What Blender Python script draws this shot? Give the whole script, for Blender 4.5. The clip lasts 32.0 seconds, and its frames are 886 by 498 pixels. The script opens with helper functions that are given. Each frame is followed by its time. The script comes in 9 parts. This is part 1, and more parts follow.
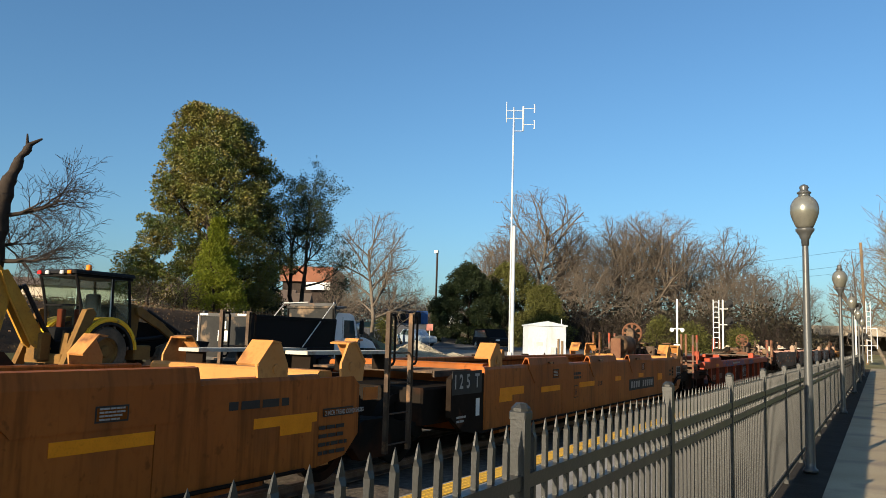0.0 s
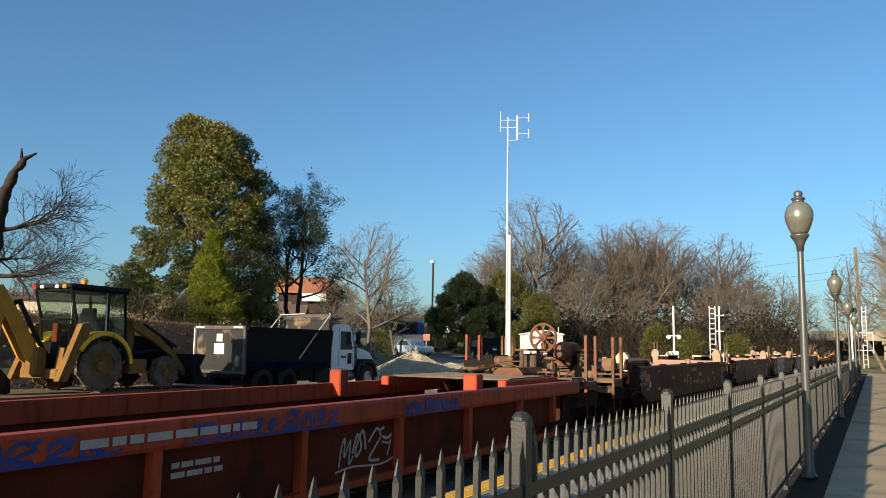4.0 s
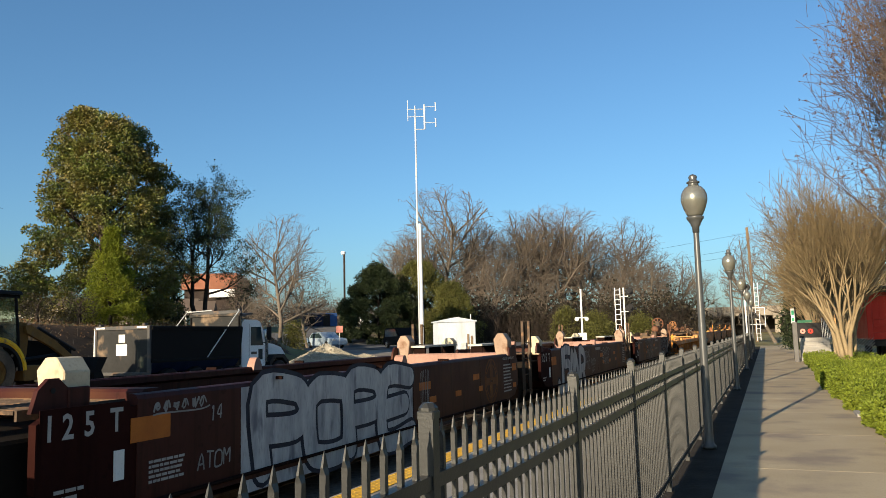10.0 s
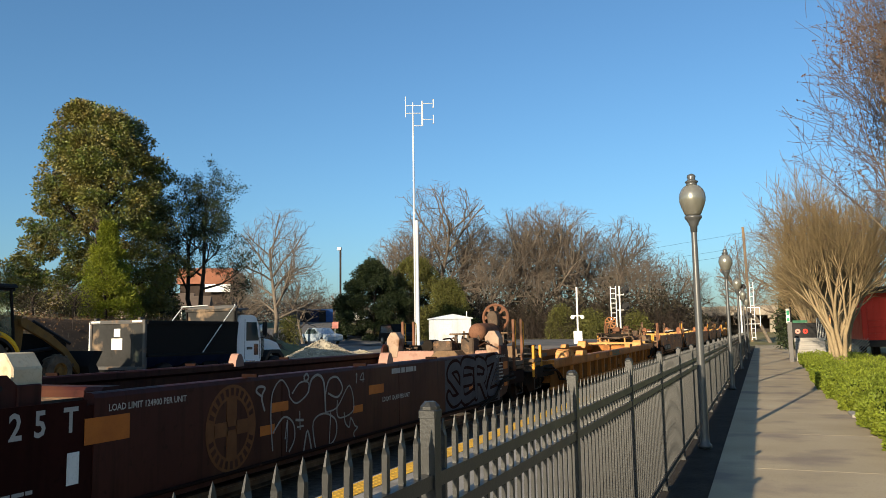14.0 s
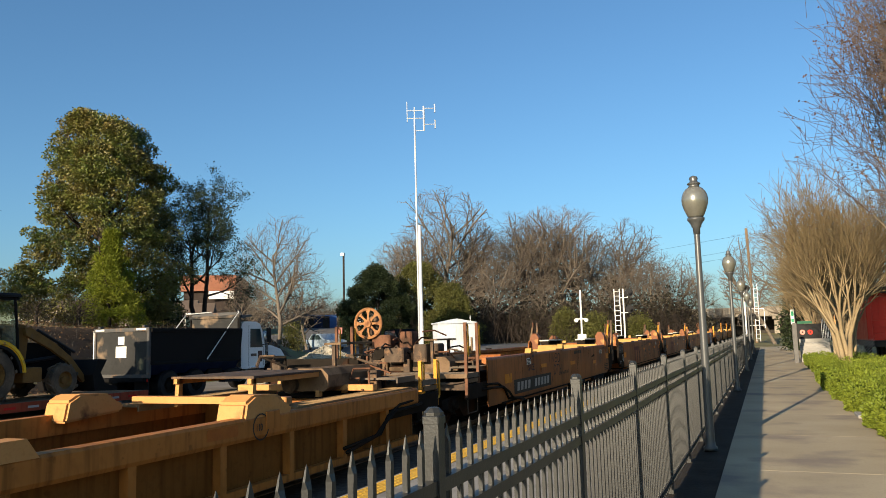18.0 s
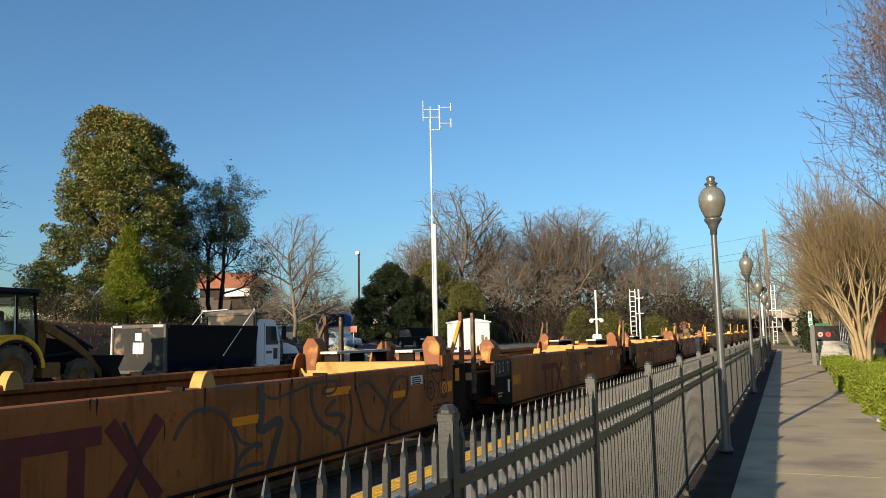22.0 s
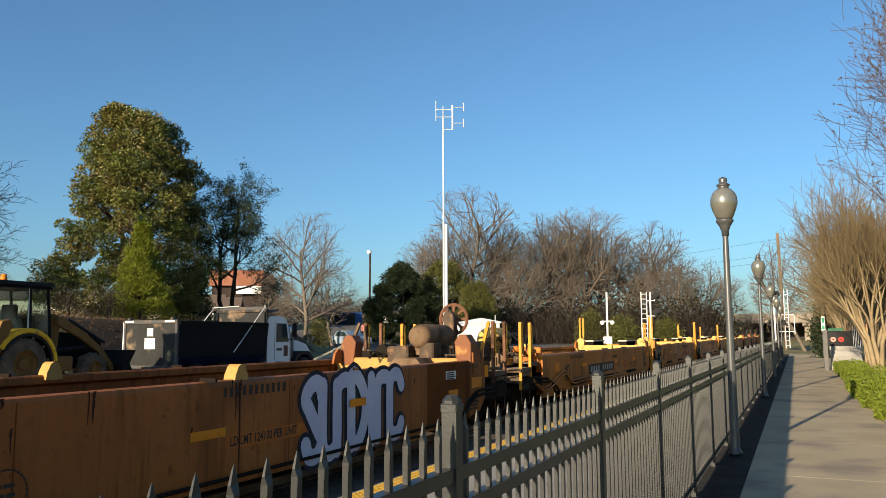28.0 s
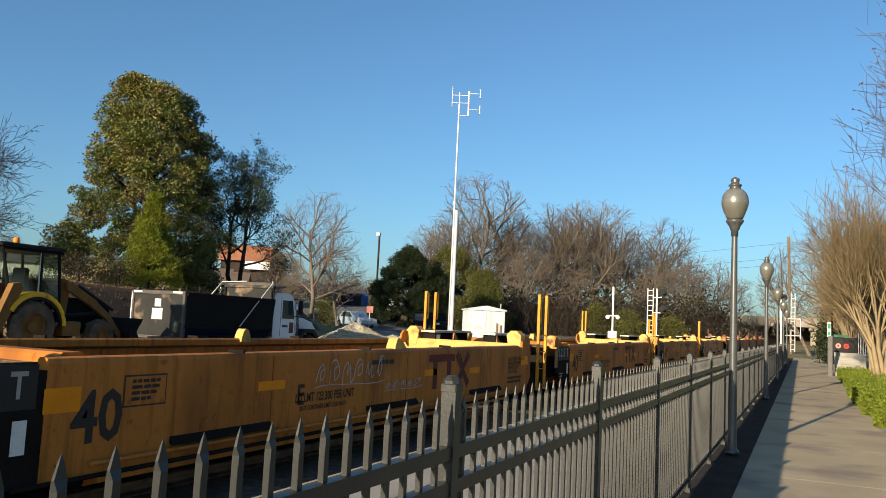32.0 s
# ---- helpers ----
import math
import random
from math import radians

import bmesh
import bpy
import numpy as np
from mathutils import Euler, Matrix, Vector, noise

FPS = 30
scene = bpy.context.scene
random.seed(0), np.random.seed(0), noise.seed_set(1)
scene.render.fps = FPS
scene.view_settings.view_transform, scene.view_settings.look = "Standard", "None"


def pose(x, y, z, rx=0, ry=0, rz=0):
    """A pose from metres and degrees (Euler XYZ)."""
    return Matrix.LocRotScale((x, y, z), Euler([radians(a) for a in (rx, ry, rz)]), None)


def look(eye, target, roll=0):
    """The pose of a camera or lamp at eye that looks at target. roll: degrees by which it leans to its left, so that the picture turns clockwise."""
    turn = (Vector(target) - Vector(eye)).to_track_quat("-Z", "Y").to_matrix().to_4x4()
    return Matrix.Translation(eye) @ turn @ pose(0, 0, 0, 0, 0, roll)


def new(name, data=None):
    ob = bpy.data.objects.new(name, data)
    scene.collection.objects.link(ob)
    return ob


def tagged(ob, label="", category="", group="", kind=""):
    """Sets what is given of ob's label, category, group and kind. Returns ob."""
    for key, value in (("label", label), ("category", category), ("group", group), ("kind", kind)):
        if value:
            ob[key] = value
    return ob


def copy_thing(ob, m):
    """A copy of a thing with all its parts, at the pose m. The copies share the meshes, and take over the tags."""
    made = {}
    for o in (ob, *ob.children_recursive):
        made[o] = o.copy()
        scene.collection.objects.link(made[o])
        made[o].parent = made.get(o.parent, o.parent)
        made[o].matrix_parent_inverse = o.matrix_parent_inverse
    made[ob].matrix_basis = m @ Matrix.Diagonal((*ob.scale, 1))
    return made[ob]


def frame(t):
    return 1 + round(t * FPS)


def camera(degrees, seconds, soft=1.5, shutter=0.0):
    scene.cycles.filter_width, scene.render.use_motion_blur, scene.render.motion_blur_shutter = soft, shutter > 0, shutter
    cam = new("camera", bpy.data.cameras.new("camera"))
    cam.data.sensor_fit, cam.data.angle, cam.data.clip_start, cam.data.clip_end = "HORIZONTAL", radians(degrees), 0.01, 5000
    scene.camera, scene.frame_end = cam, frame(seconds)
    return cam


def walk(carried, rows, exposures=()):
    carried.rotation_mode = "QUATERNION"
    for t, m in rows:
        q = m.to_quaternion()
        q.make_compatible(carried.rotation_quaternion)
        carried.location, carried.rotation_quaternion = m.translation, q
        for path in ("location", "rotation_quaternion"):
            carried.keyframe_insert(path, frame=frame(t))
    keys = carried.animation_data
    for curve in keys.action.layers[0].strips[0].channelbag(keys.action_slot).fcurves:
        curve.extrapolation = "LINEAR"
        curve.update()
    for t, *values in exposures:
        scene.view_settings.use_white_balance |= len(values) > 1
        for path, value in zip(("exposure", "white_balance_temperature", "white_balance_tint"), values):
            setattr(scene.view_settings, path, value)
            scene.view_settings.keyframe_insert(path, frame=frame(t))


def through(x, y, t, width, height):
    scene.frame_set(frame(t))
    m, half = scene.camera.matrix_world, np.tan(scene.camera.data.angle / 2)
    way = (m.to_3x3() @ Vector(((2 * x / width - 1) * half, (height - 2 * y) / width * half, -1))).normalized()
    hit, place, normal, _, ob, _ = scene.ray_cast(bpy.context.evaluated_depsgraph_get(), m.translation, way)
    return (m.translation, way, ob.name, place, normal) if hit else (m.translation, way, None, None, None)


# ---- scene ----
cam = camera(59.93, 32.0, soft=0.4)


def aim(x, y, z, yaw, pitch, roll):
    """A camera pose: yaw to the left of +y, pitch upwards, roll, in degrees."""
    return pose(x, y, z, 90 + pitch, 0, yaw) @ pose(0, 0, 0, 0, 0, roll)


PATH = [
    (0, 0.004, -0.010, 1.455, 29.49, 6.62, 1.75),
    (0.5, 0.009, -0.024, 1.459, 29.46, 6.62, 1.74),
    (1, 0.010, -0.029, 1.459, 29.28, 6.59, 1.60),
    (1.5, 0.007, -0.026, 1.455, 29.12, 6.63, 1.54),
    (2, 0.010, -0.028, 1.457, 29.09, 6.60, 1.60),
    (2.5, -0.004, -0.026, 1.458, 29.15, 6.75, 1.72),
    (3, -0.007, -0.026, 1.460, 29.13, 7.02, 1.66),
    (3.5, -0.005, -0.027, 1.458, 29.14, 7.33, 1.34),
    (5.5, 0.023, -0.010, 1.453, 28.93, 7.08, 0.40),
    (6, 0.028, -0.007, 1.454, 28.41, 7.01, 0.30),
    (6.5, 0.038, -0.004, 1.454, 28.33, 6.96, 0.24),
    (7, 0.041, -0.006, 1.456, 28.02, 6.88, 0.51),
    (7.5, 0.042, 0.001, 1.457, 27.43, 6.93, 0.42),
    (8, 0.044, 0.011, 1.457, 25.86, 6.87, 0.11),
    (8.5, 0.039, 0.009, 1.462, 25.31, 6.89, -0.27),
    (9, 0.029, 0.013, 1.462, 24.26, 6.86, -1.21),
    (9.5, 0.022, 0.013, 1.464, 23.46, 6.71, -1.64),
    (10, 0.016, 0.008, 1.463, 22.53, 6.55, -1.43),
    (10.5, 0.009, 0.005, 1.461, 22.42, 6.48, -1.06),
    (11, -0.001, -0.002, 1.466, 22.43, 6.44, -1.01),
    (11.5, 0.001, 0.004, 1.466, 22.32, 6.33, -0.98),
    (12, -0.000, 0.005, 1.467, 22.36, 6.27, -0.98),
    (12.5, -0.002, 0.007, 1.470, 22.31, 6.25, -0.99),
    (13, -0.010, 0.012, 1.470, 22.33, 6.30, -0.94),
    (13.5, -0.012, 0.011, 1.468, 22.24, 6.29, -0.79),
    (14, -0.008, 0.012, 1.468, 22.25, 6.31, -0.92),
    (14.5, -0.010, 0.014, 1.469, 22.29, 6.49, -0.88),
    (16.5, -0.012, 0.015, 1.468, 22.55, 6.45, -1.40),
    (17, -0.014, 0.016, 1.470, 22.50, 6.55, -1.39),
    (17.5, -0.012, 0.015, 1.472, 22.50, 6.66, -1.52),
    (18, -0.005, 0.014, 1.471, 22.47, 6.65, -1.52),
    (18.5, -0.004, 0.012, 1.470, 22.49, 6.66, -1.40),
    (19, -0.000, 0.013, 1.470, 22.59, 6.60, -1.38),
    (19.5, -0.006, 0.019, 1.470, 22.65, 6.59, -1.38),
    (20, -0.012, 0.020, 1.470, 22.67, 6.60, -1.34),
    (20.5, -0.014, 0.016, 1.469, 22.84, 6.59, -1.26),
    (21, -0.014, 0.014, 1.468, 23.02, 6.61, -1.17),
    (21.5, -0.010, 0.010, 1.467, 23.59, 6.60, -1.11),
    (22, -0.005, 0.009, 1.467, 23.60, 6.61, -1.02),
    (22.5, -0.001, 0.009, 1.470, 23.70, 6.59, -1.18),
    (23, -0.003, 0.016, 1.466, 23.73, 6.63, -1.06),
    (23.5, -0.003, 0.012, 1.465, 23.75, 6.57, -0.71),
    (24, -0.004, 0.008, 1.465, 23.81, 6.58, -0.62),
    (24.5, -0.000, 0.010, 1.465, 23.80, 6.62, -0.58),
    (25, 0.013, 0.011, 1.457, 23.91, 6.91, -0.42),
    (25.5, 0.023, 0.020, 1.448, 23.93, 6.90, -0.06),
    (27.5, 0.007, 0.021, 1.443, 24.19, 6.68, -0.18),
    (28, 0.012, 0.012, 1.439, 24.46, 6.64, -0.22),
    (28.5, 0.023, 0.005, 1.438, 24.66, 6.49, -0.38),
    (29, 0.029, -0.006, 1.436, 24.86, 6.42, -0.50),
    (29.5, 0.034, -0.020, 1.428, 25.04, 6.29, 0.03),
    (30, 0.039, -0.030, 1.423, 24.97, 5.98, 0.43),
    (30.5, 0.046, -0.037, 1.424, 24.93, 5.80, 0.73),
    (31, 0.047, -0.036, 1.425, 24.93, 5.72, 1.21),
    (31.5, 0.043, -0.033, 1.424, 25.00, 5.75, 1.95),
    (32, 0.038, -0.036, 1.427, 25.12, 5.57, 2.83),
]
walk(cam, [(r[0], aim(*r[1:])) for r in PATH])

# ---- light ----
SUN_AZ, SUN_EL = (-0.18, -1.0), 15.4
world = bpy.data.worlds.new("world")
scene.world = world
world.use_nodes = True
wn = world.node_tree.nodes
sky = wn.new("ShaderNodeTexSky")
sky.sky_type = "NISHITA"
sky.sun_disc = False
sky.sun_elevation = radians(SUN_EL)
sky.sun_rotation = radians(190.2)
sky.air_density, sky.dust_density, sky.ozone_density = 1.0, 1.5, 5.0
wn["Background"].inputs["Strength"].default_value = 0.096
tint = wn.new("ShaderNodeMix")
tint.data_type, tint.blend_type = "RGBA", "MULTIPLY"
tint.inputs[0].default_value = 1.0
tint.inputs[7].default_value = (0.88, 0.985, 0.935, 1)
world.node_tree.links.new(sky.outputs["Color"], tint.inputs[6])
world.node_tree.links.new(tint.outputs[2], wn["Background"].inputs["Color"])
sun = new("sun", bpy.data.lights.new("sun", "SUN"))
sun.data.energy, sun.data.angle, sun.data.color = 5.0, radians(0.5), (1.0, 0.82, 0.58)
_h = Vector((SUN_AZ[0], SUN_AZ[1], 0)).normalized()
_s = Vector((_h.x * math.cos(radians(SUN_EL)), _h.y * math.cos(radians(SUN_EL)), math.sin(radians(SUN_EL))))
sun.matrix_world = look(_s * 100, (0, 0, 0))
scene.view_settings.exposure = 0.945

# ---- materials ----
def mat(name, a, b=None, rough=0.6, metal=0.0, scale=6.0, fine=60.0, bump=0.15, mix=0.5, stain=None, stain_at=0.62,
        stain_scale=1.5, stretch=(1, 1, 1), vary=0.0, island=0.0, trans=0.0, spec=0.15, streak=None):
    """A surface with two scales of variation, stains, fine relief and, where asked, variation from piece to piece."""
    m = bpy.data.materials.new(name)
    m.use_nodes = True
    n, l = m.node_tree.nodes, m.node_tree.links
    bs = n["Principled BSDF"]
    tc, mp = n.new("ShaderNodeTexCoord"), n.new("ShaderNodeMapping")
    mp.inputs["Scale"].default_value = stretch
    l.new(tc.outputs["Object"], mp.inputs["Vector"])

    def tex(sc, detail=5.0):
        x = n.new("ShaderNodeTexNoise")
        x.inputs["Scale"].default_value, x.inputs["Detail"].default_value = sc, detail
        l.new(mp.outputs["Vector"], x.inputs["Vector"])
        return x.outputs["Fac"]

    def ramp(src, lo, hi):
        r = n.new("ShaderNodeMapRange")
        r.inputs["From Min"].default_value, r.inputs["From Max"].default_value = lo, hi
        l.new(src, r.inputs["Value"])
        return r.outputs["Result"]

    def blend(fac, c0, c1):
        x = n.new("ShaderNodeMix")
        x.data_type = "RGBA"
        if isinstance(fac, float):
            x.inputs[0].default_value = fac
        else:
            l.new(fac, x.inputs[0])
        for sock, c in ((x.inputs[6], c0), (x.inputs[7], c1)):
            if isinstance(c, tuple):
                sock.default_value = (*c, 1)
            else:
                l.new(c, sock)
        return x.outputs[2]

    b = b or tuple(v * 0.72 for v in a)
    big, small = tex(scale), tex(fine, 3.0)
    col = blend(ramp(big, 0.3, 0.7), a, b)
    dark = tuple(v * 0.75 for v in b)
    col = blend(ramp(small, 0.52, 0.75), col, blend(mix, col, dark))
    if stain:
        col = blend(ramp(tex(stain_scale, 8.0), stain_at - 0.06, stain_at + 0.08), col, stain)
    if streak:
        mp2 = n.new("ShaderNodeMapping")
        mp2.inputs["Scale"].default_value = (1.0, 7.0, 0.45)
        l.new(tc.outputs["Object"], mp2.inputs["Vector"])
        sn = n.new("ShaderNodeTexNoise")
        sn.inputs["Scale"].default_value, sn.inputs["Detail"].default_value = 1.6, 7.0
        l.new(mp2.outputs["Vector"], sn.inputs["Vector"])
        col = blend(ramp(sn.outputs["Fac"], 0.50, 0.72), col, blend(0.72, col, streak))
        sm = n.new("ShaderNodeTexNoise")
        sm.inputs["Scale"].default_value, sm.inputs["Detail"].default_value = 9.0, 4.0
        l.new(tc.outputs["Object"], sm.inputs["Vector"])
        col = blend(ramp(sm.outputs["Fac"], 0.64, 0.72), col, blend(0.55, col, streak))
    if vary or island:
        info = n.new("ShaderNodeObjectInfo") if vary else n.new("ShaderNodeNewGeometry")
        rnd = info.outputs["Random"] if vary else info.outputs["Random Per Island"]
        amt = vary or island
        hv = n.new("ShaderNodeHueSaturation")
        l.new(ramp(rnd, 0.0, 1.0), hv.inputs["Fac"])
        mv = n.new("ShaderNodeMapRange")
        mv.inputs["To Min"].default_value, mv.inputs["To Max"].default_value = 1 - amt, 1 + amt
        l.new(rnd, mv.inputs["Value"])
        l.new(mv.outputs["Result"], hv.inputs["Value"])
        hv.inputs["Fac"].default_value = 1.0
        for lk in list(hv.inputs["Fac"].links):
            l.remove(lk)
        l.new(col, hv.inputs["Color"])
        col = hv.outputs["Color"]
    l.new(col, bs.inputs["Base Color"])
    rr = n.new("ShaderNodeMapRange")
    rr.inputs["To Min"].default_value, rr.inputs["To Max"].default_value = max(rough - 0.1, 0.03), min(rough + 0.15, 1)
    l.new(big, rr.inputs["Value"])
    l.new(rr.outputs["Result"], bs.inputs["Roughness"])
    bs.inputs["Metallic"].default_value = metal
    bs.inputs["Specular IOR Level"].default_value = spec
    if trans:
        bs.inputs["Transmission Weight"].default_value = trans
    if bump:
        bp = n.new("ShaderNodeBump")
        bp.inputs["Strength"].default_value, bp.inputs["Distance"].default_value = bump, 0.02
        l.new(small, bp.inputs["Height"])
        l.new(bp.outputs["Normal"], bs.inputs["Normal"])
    return m


def leafy(name, a, b, through=0.35, rough=0.45, spec=0.15):
    """Leaves: two greens, some light through them."""
    m = mat(name, a, b, rough=rough, spec=spec, scale=0.8, fine=9, bump=0, island=0.35)
    bs = m.node_tree.nodes["Principled BSDF"]
    tr, mx = m.node_tree.nodes.new("ShaderNodeBsdfTranslucent"), m.node_tree.nodes.new("ShaderNodeMixShader")
    out = m.node_tree.nodes["Material Output"]
    src = bs.inputs["Base Color"].links[0].from_socket
    m.node_tree.links.new(src, tr.inputs["Color"])
    mx.inputs[0].default_value = through
    m.node_tree.links.new(bs.outputs[0], mx.inputs[1])
    m.node_tree.links.new(tr.outputs[0], mx.inputs[2])
    m.node_tree.links.new(mx.outputs[0], out.inputs["Surface"])
    return m


RUST = (0.13, 0.055, 0.025)
M = {}
M["concrete"] = mat("concrete", (0.40, 0.36, 0.30), (0.30, 0.265, 0.22), 0.85, scale=1.2, fine=45, stain=(0.20, 0.175, 0.145), stain_at=0.60)
M["walk"] = mat("walkway_concrete", (0.385, 0.32, 0.215), (0.315, 0.26, 0.175), 0.85, scale=0.9, fine=40, stain=(0.22, 0.18, 0.14), stain_at=0.58, stain_scale=0.8, vary=0.07)
M["platform"] = mat("platform_pavers", (0.34, 0.315, 0.28), (0.26, 0.24, 0.21), 0.9, scale=0.9, fine=40, stain=(0.2, 0.18, 0.155), stain_at=0.6, spec=0.08)
M["bank"] = mat("leaf_litter", (0.085, 0.055, 0.033), (0.045, 0.03, 0.02), 0.95, scale=1.2, fine=14, bump=0.8, stain=(0.20, 0.14, 0.07), stain_at=0.6, stain_scale=0.6)
M["soil"] = mat("soil", (0.04, 0.032, 0.024), (0.024, 0.02, 0.015), 0.95, scale=3, fine=30, bump=0.6)
M["asphalt"] = mat("asphalt", (0.13, 0.125, 0.12), (0.09, 0.088, 0.085), 0.9, scale=0.5, fine=40, stain=(0.2, 0.19, 0.17), stain_at=0.6, stain_scale=0.3)
M["lot"] = mat("gravel_lot", (0.26, 0.235, 0.2), (0.15, 0.13, 0.11), 0.95, scale=0.4, fine=12, bump=0.5)
M["grass"] = mat("winter_grass", (0.23, 0.19, 0.09), (0.13, 0.13, 0.05), 0.95, scale=0.25, fine=6, bump=0.6, stain=(0.10, 0.075, 0.045), stain_at=0.58, stain_scale=0.15)
M["ballast"] = mat("ballast", (0.12, 0.10, 0.08), (0.05, 0.043, 0.036), 0.95, scale=9, fine=26, bump=0.8, island=0.35)
M["yellow_strip"] = mat("tactile_yellow", (0.62, 0.36, 0.04), (0.5, 0.28, 0.035), 0.6, scale=4)
M["rail"] = mat("rail_steel", (0.25, 0.2, 0.16), (0.12, 0.08, 0.06), 0.45, 0.7, scale=4)
M["tie"] = mat("tie", (0.12, 0.09, 0.07), (0.06, 0.05, 0.04), 0.95, scale=3)
M["fence"] = mat("fence_paint", (0.025, 0.026, 0.0255), (0.020, 0.021, 0.0205), 0.38, spec=0.38, scale=3, fine=90, bump=0.05)
M["lamp_post"] = mat("lamp_post_paint", (0.060, 0.062, 0.062), (0.045, 0.047, 0.047), 0.34, spec=0.6, scale=5, fine=80, bump=0.05)
M["globe"] = mat("lamp_globe", (0.27, 0.265, 0.225), (0.20, 0.195, 0.165), 0.20, 0.55, scale=4, bump=0, spec=0.6)
M["white_paint"] = mat("white_paint", (0.78, 0.78, 0.76), (0.7, 0.7, 0.68), 0.4, scale=1, fine=25, bump=0.04)
M["mast_grey"] = mat("weathered_mast_paint", (0.52, 0.54, 0.56), (0.44, 0.46, 0.48), 0.5, scale=1, fine=25, bump=0.03)
M["drip"] = mat("rust_drip", (0.045, 0.022, 0.012), (0.03, 0.015, 0.009), 0.85, scale=6, bump=0)
M["galv"] = mat("galvanised", (0.62, 0.62, 0.6), (0.5, 0.5, 0.48), 0.4, 0.3, scale=3, bump=0.03)
M["black"] = mat("black_paint", (0.012, 0.012, 0.013), (0.009, 0.009, 0.010), 0.5, scale=3)
M["rubber"] = mat("rubber", (0.035, 0.033, 0.03), (0.09, 0.08, 0.065), 0.85, scale=2, fine=20)
M["steel_dark"] = mat("dark_steel", (0.018, 0.014, 0.011), (0.011, 0.009, 0.007), 0.8, 0.0, scale=3, stain=(0.045, 0.02, 0.011), stain_at=0.6, spec=0.06)
M["grate"] = mat("steel_grating", (0.15, 0.115, 0.085), (0.085, 0.066, 0.05), 0.7, 0.0, scale=3, fine=45, bump=0.4)
M["glass"] = mat("tinted_glass", (0.03, 0.05, 0.055), (0.02, 0.035, 0.04), 0.06, scale=1, bump=0, spec=0.8)
M["chrome"] = mat("bare_metal", (0.6, 0.6, 0.58), (0.4, 0.4, 0.38), 0.25, 0.9, scale=3)
STY = {
    "brown": dict(a=(0.38, 0.112, 0.019), b=(0.27, 0.075, 0.014), dk=(0.035, 0.024, 0.017), hi=(0.46, 0.215, 0.066)),
    "maroon": dict(a=(0.050, 0.0135, 0.0100), b=(0.034, 0.0095, 0.0075), dk=(0.028, 0.013, 0.010), hi=(0.34, 0.24, 0.17)),
    "red": dict(a=(0.37, 0.060, 0.024), b=(0.26, 0.044, 0.019), dk=(0.075, 0.03, 0.022), hi=(0.5, 0.10, 0.035)),
    "tan": dict(a=(0.335, 0.116, 0.030), b=(0.235, 0.076, 0.021), dk=(0.035, 0.026, 0.02), hi=(0.15, 0.058, 0.028)),
    "ochre": dict(a=(0.44, 0.165, 0.035), b=(0.34, 0.12, 0.026), dk=(0.035, 0.026, 0.02), hi=(0.50, 0.25, 0.085)),
    "yellow": dict(a=(0.46, 0.168, 0.032), b=(0.38, 0.136, 0.026), dk=(0.03, 0.025, 0.021), hi=(0.66, 0.38, 0.11)),
}
for k, s in STY.items():
    M[k] = mat("car_" + k, s["a"], s["b"], 0.48, scale=0.9, fine=14, bump=0.06, stain=tuple(v * 0.45 + RUST[i] * 0.3 for i, v in enumerate(s["a"])),
               stain_at=0.57 if k == "tan" else 0.60, stain_scale=1.1, stretch=(1, 1, 0.6), spec=0.12, streak=tuple(v * 0.3 for v in s["a"]))
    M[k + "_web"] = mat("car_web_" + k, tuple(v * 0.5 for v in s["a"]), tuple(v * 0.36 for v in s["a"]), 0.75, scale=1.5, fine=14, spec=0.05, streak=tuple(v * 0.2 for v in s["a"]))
    M[k + "_dk"] = mat("car_dark_" + k, tuple(v * 0.6 for v in s["dk"]), tuple(v * 0.35 for v in s["dk"]), 0.8, scale=2, fine=20, bump=0.1, stain=RUST, stain_at=0.7, spec=0.05)
    M[k + "_hi"] = mat("car_guide_" + k, s["hi"], tuple(0.7 * p + 0.3 * q for p, q in zip(s["hi"], s["a"])), 0.55, scale=3.5, fine=25, bump=0.1, stain=(0.40, 0.20, 0.06) if k == "tan" else RUST, stain_at=0.61, stain_scale=3, spec=0.15)
M["red_web"] = mat("car_web_red_dark", (0.105, 0.024, 0.013), (0.075, 0.018, 0.011), 0.75, scale=1.5, fine=14, spec=0.05, stain=(0.04, 0.016, 0.01), stain_at=0.6)
M["red_post"] = mat("red_post_worn", (0.28, 0.055, 0.026), (0.17, 0.04, 0.022), 0.6, scale=3, fine=20, stain=(0.11, 0.07, 0.05), stain_at=0.5, stain_scale=3, spec=0.12)
M["text_y2"] = mat("stencil_worn", (0.30, 0.20, 0.165), (0.2, 0.12, 0.095), 0.6, scale=8, bump=0)
M["spray_d"] = mat("spray_slate", (0.05, 0.052, 0.055), (0.09, 0.075, 0.06), 0.6, scale=4, bump=0)
M["refl"] = mat("reflector_yellow", (0.80, 0.27, 0.008), (0.68, 0.22, 0.007), 0.5, scale=5, fine=60, bump=0.02)
M["refl_dull"] = mat("reflector_faded", (0.44, 0.135, 0.022), (0.34, 0.10, 0.02), 0.5, scale=5, fine=60, bump=0.02)
M["text_w"] = mat("stencil_white", (0.38, 0.36, 0.33), (0.28, 0.265, 0.245), 0.6, scale=6, bump=0)
M["text_b"] = mat("stencil_black", (0.03, 0.028, 0.025), (0.04, 0.035, 0.03), 0.6, scale=6, bump=0)
M["text_y"] = mat("stencil_ochre", (0.15, 0.06, 0.021), (0.11, 0.043, 0.016), 0.6, scale=6, bump=0)
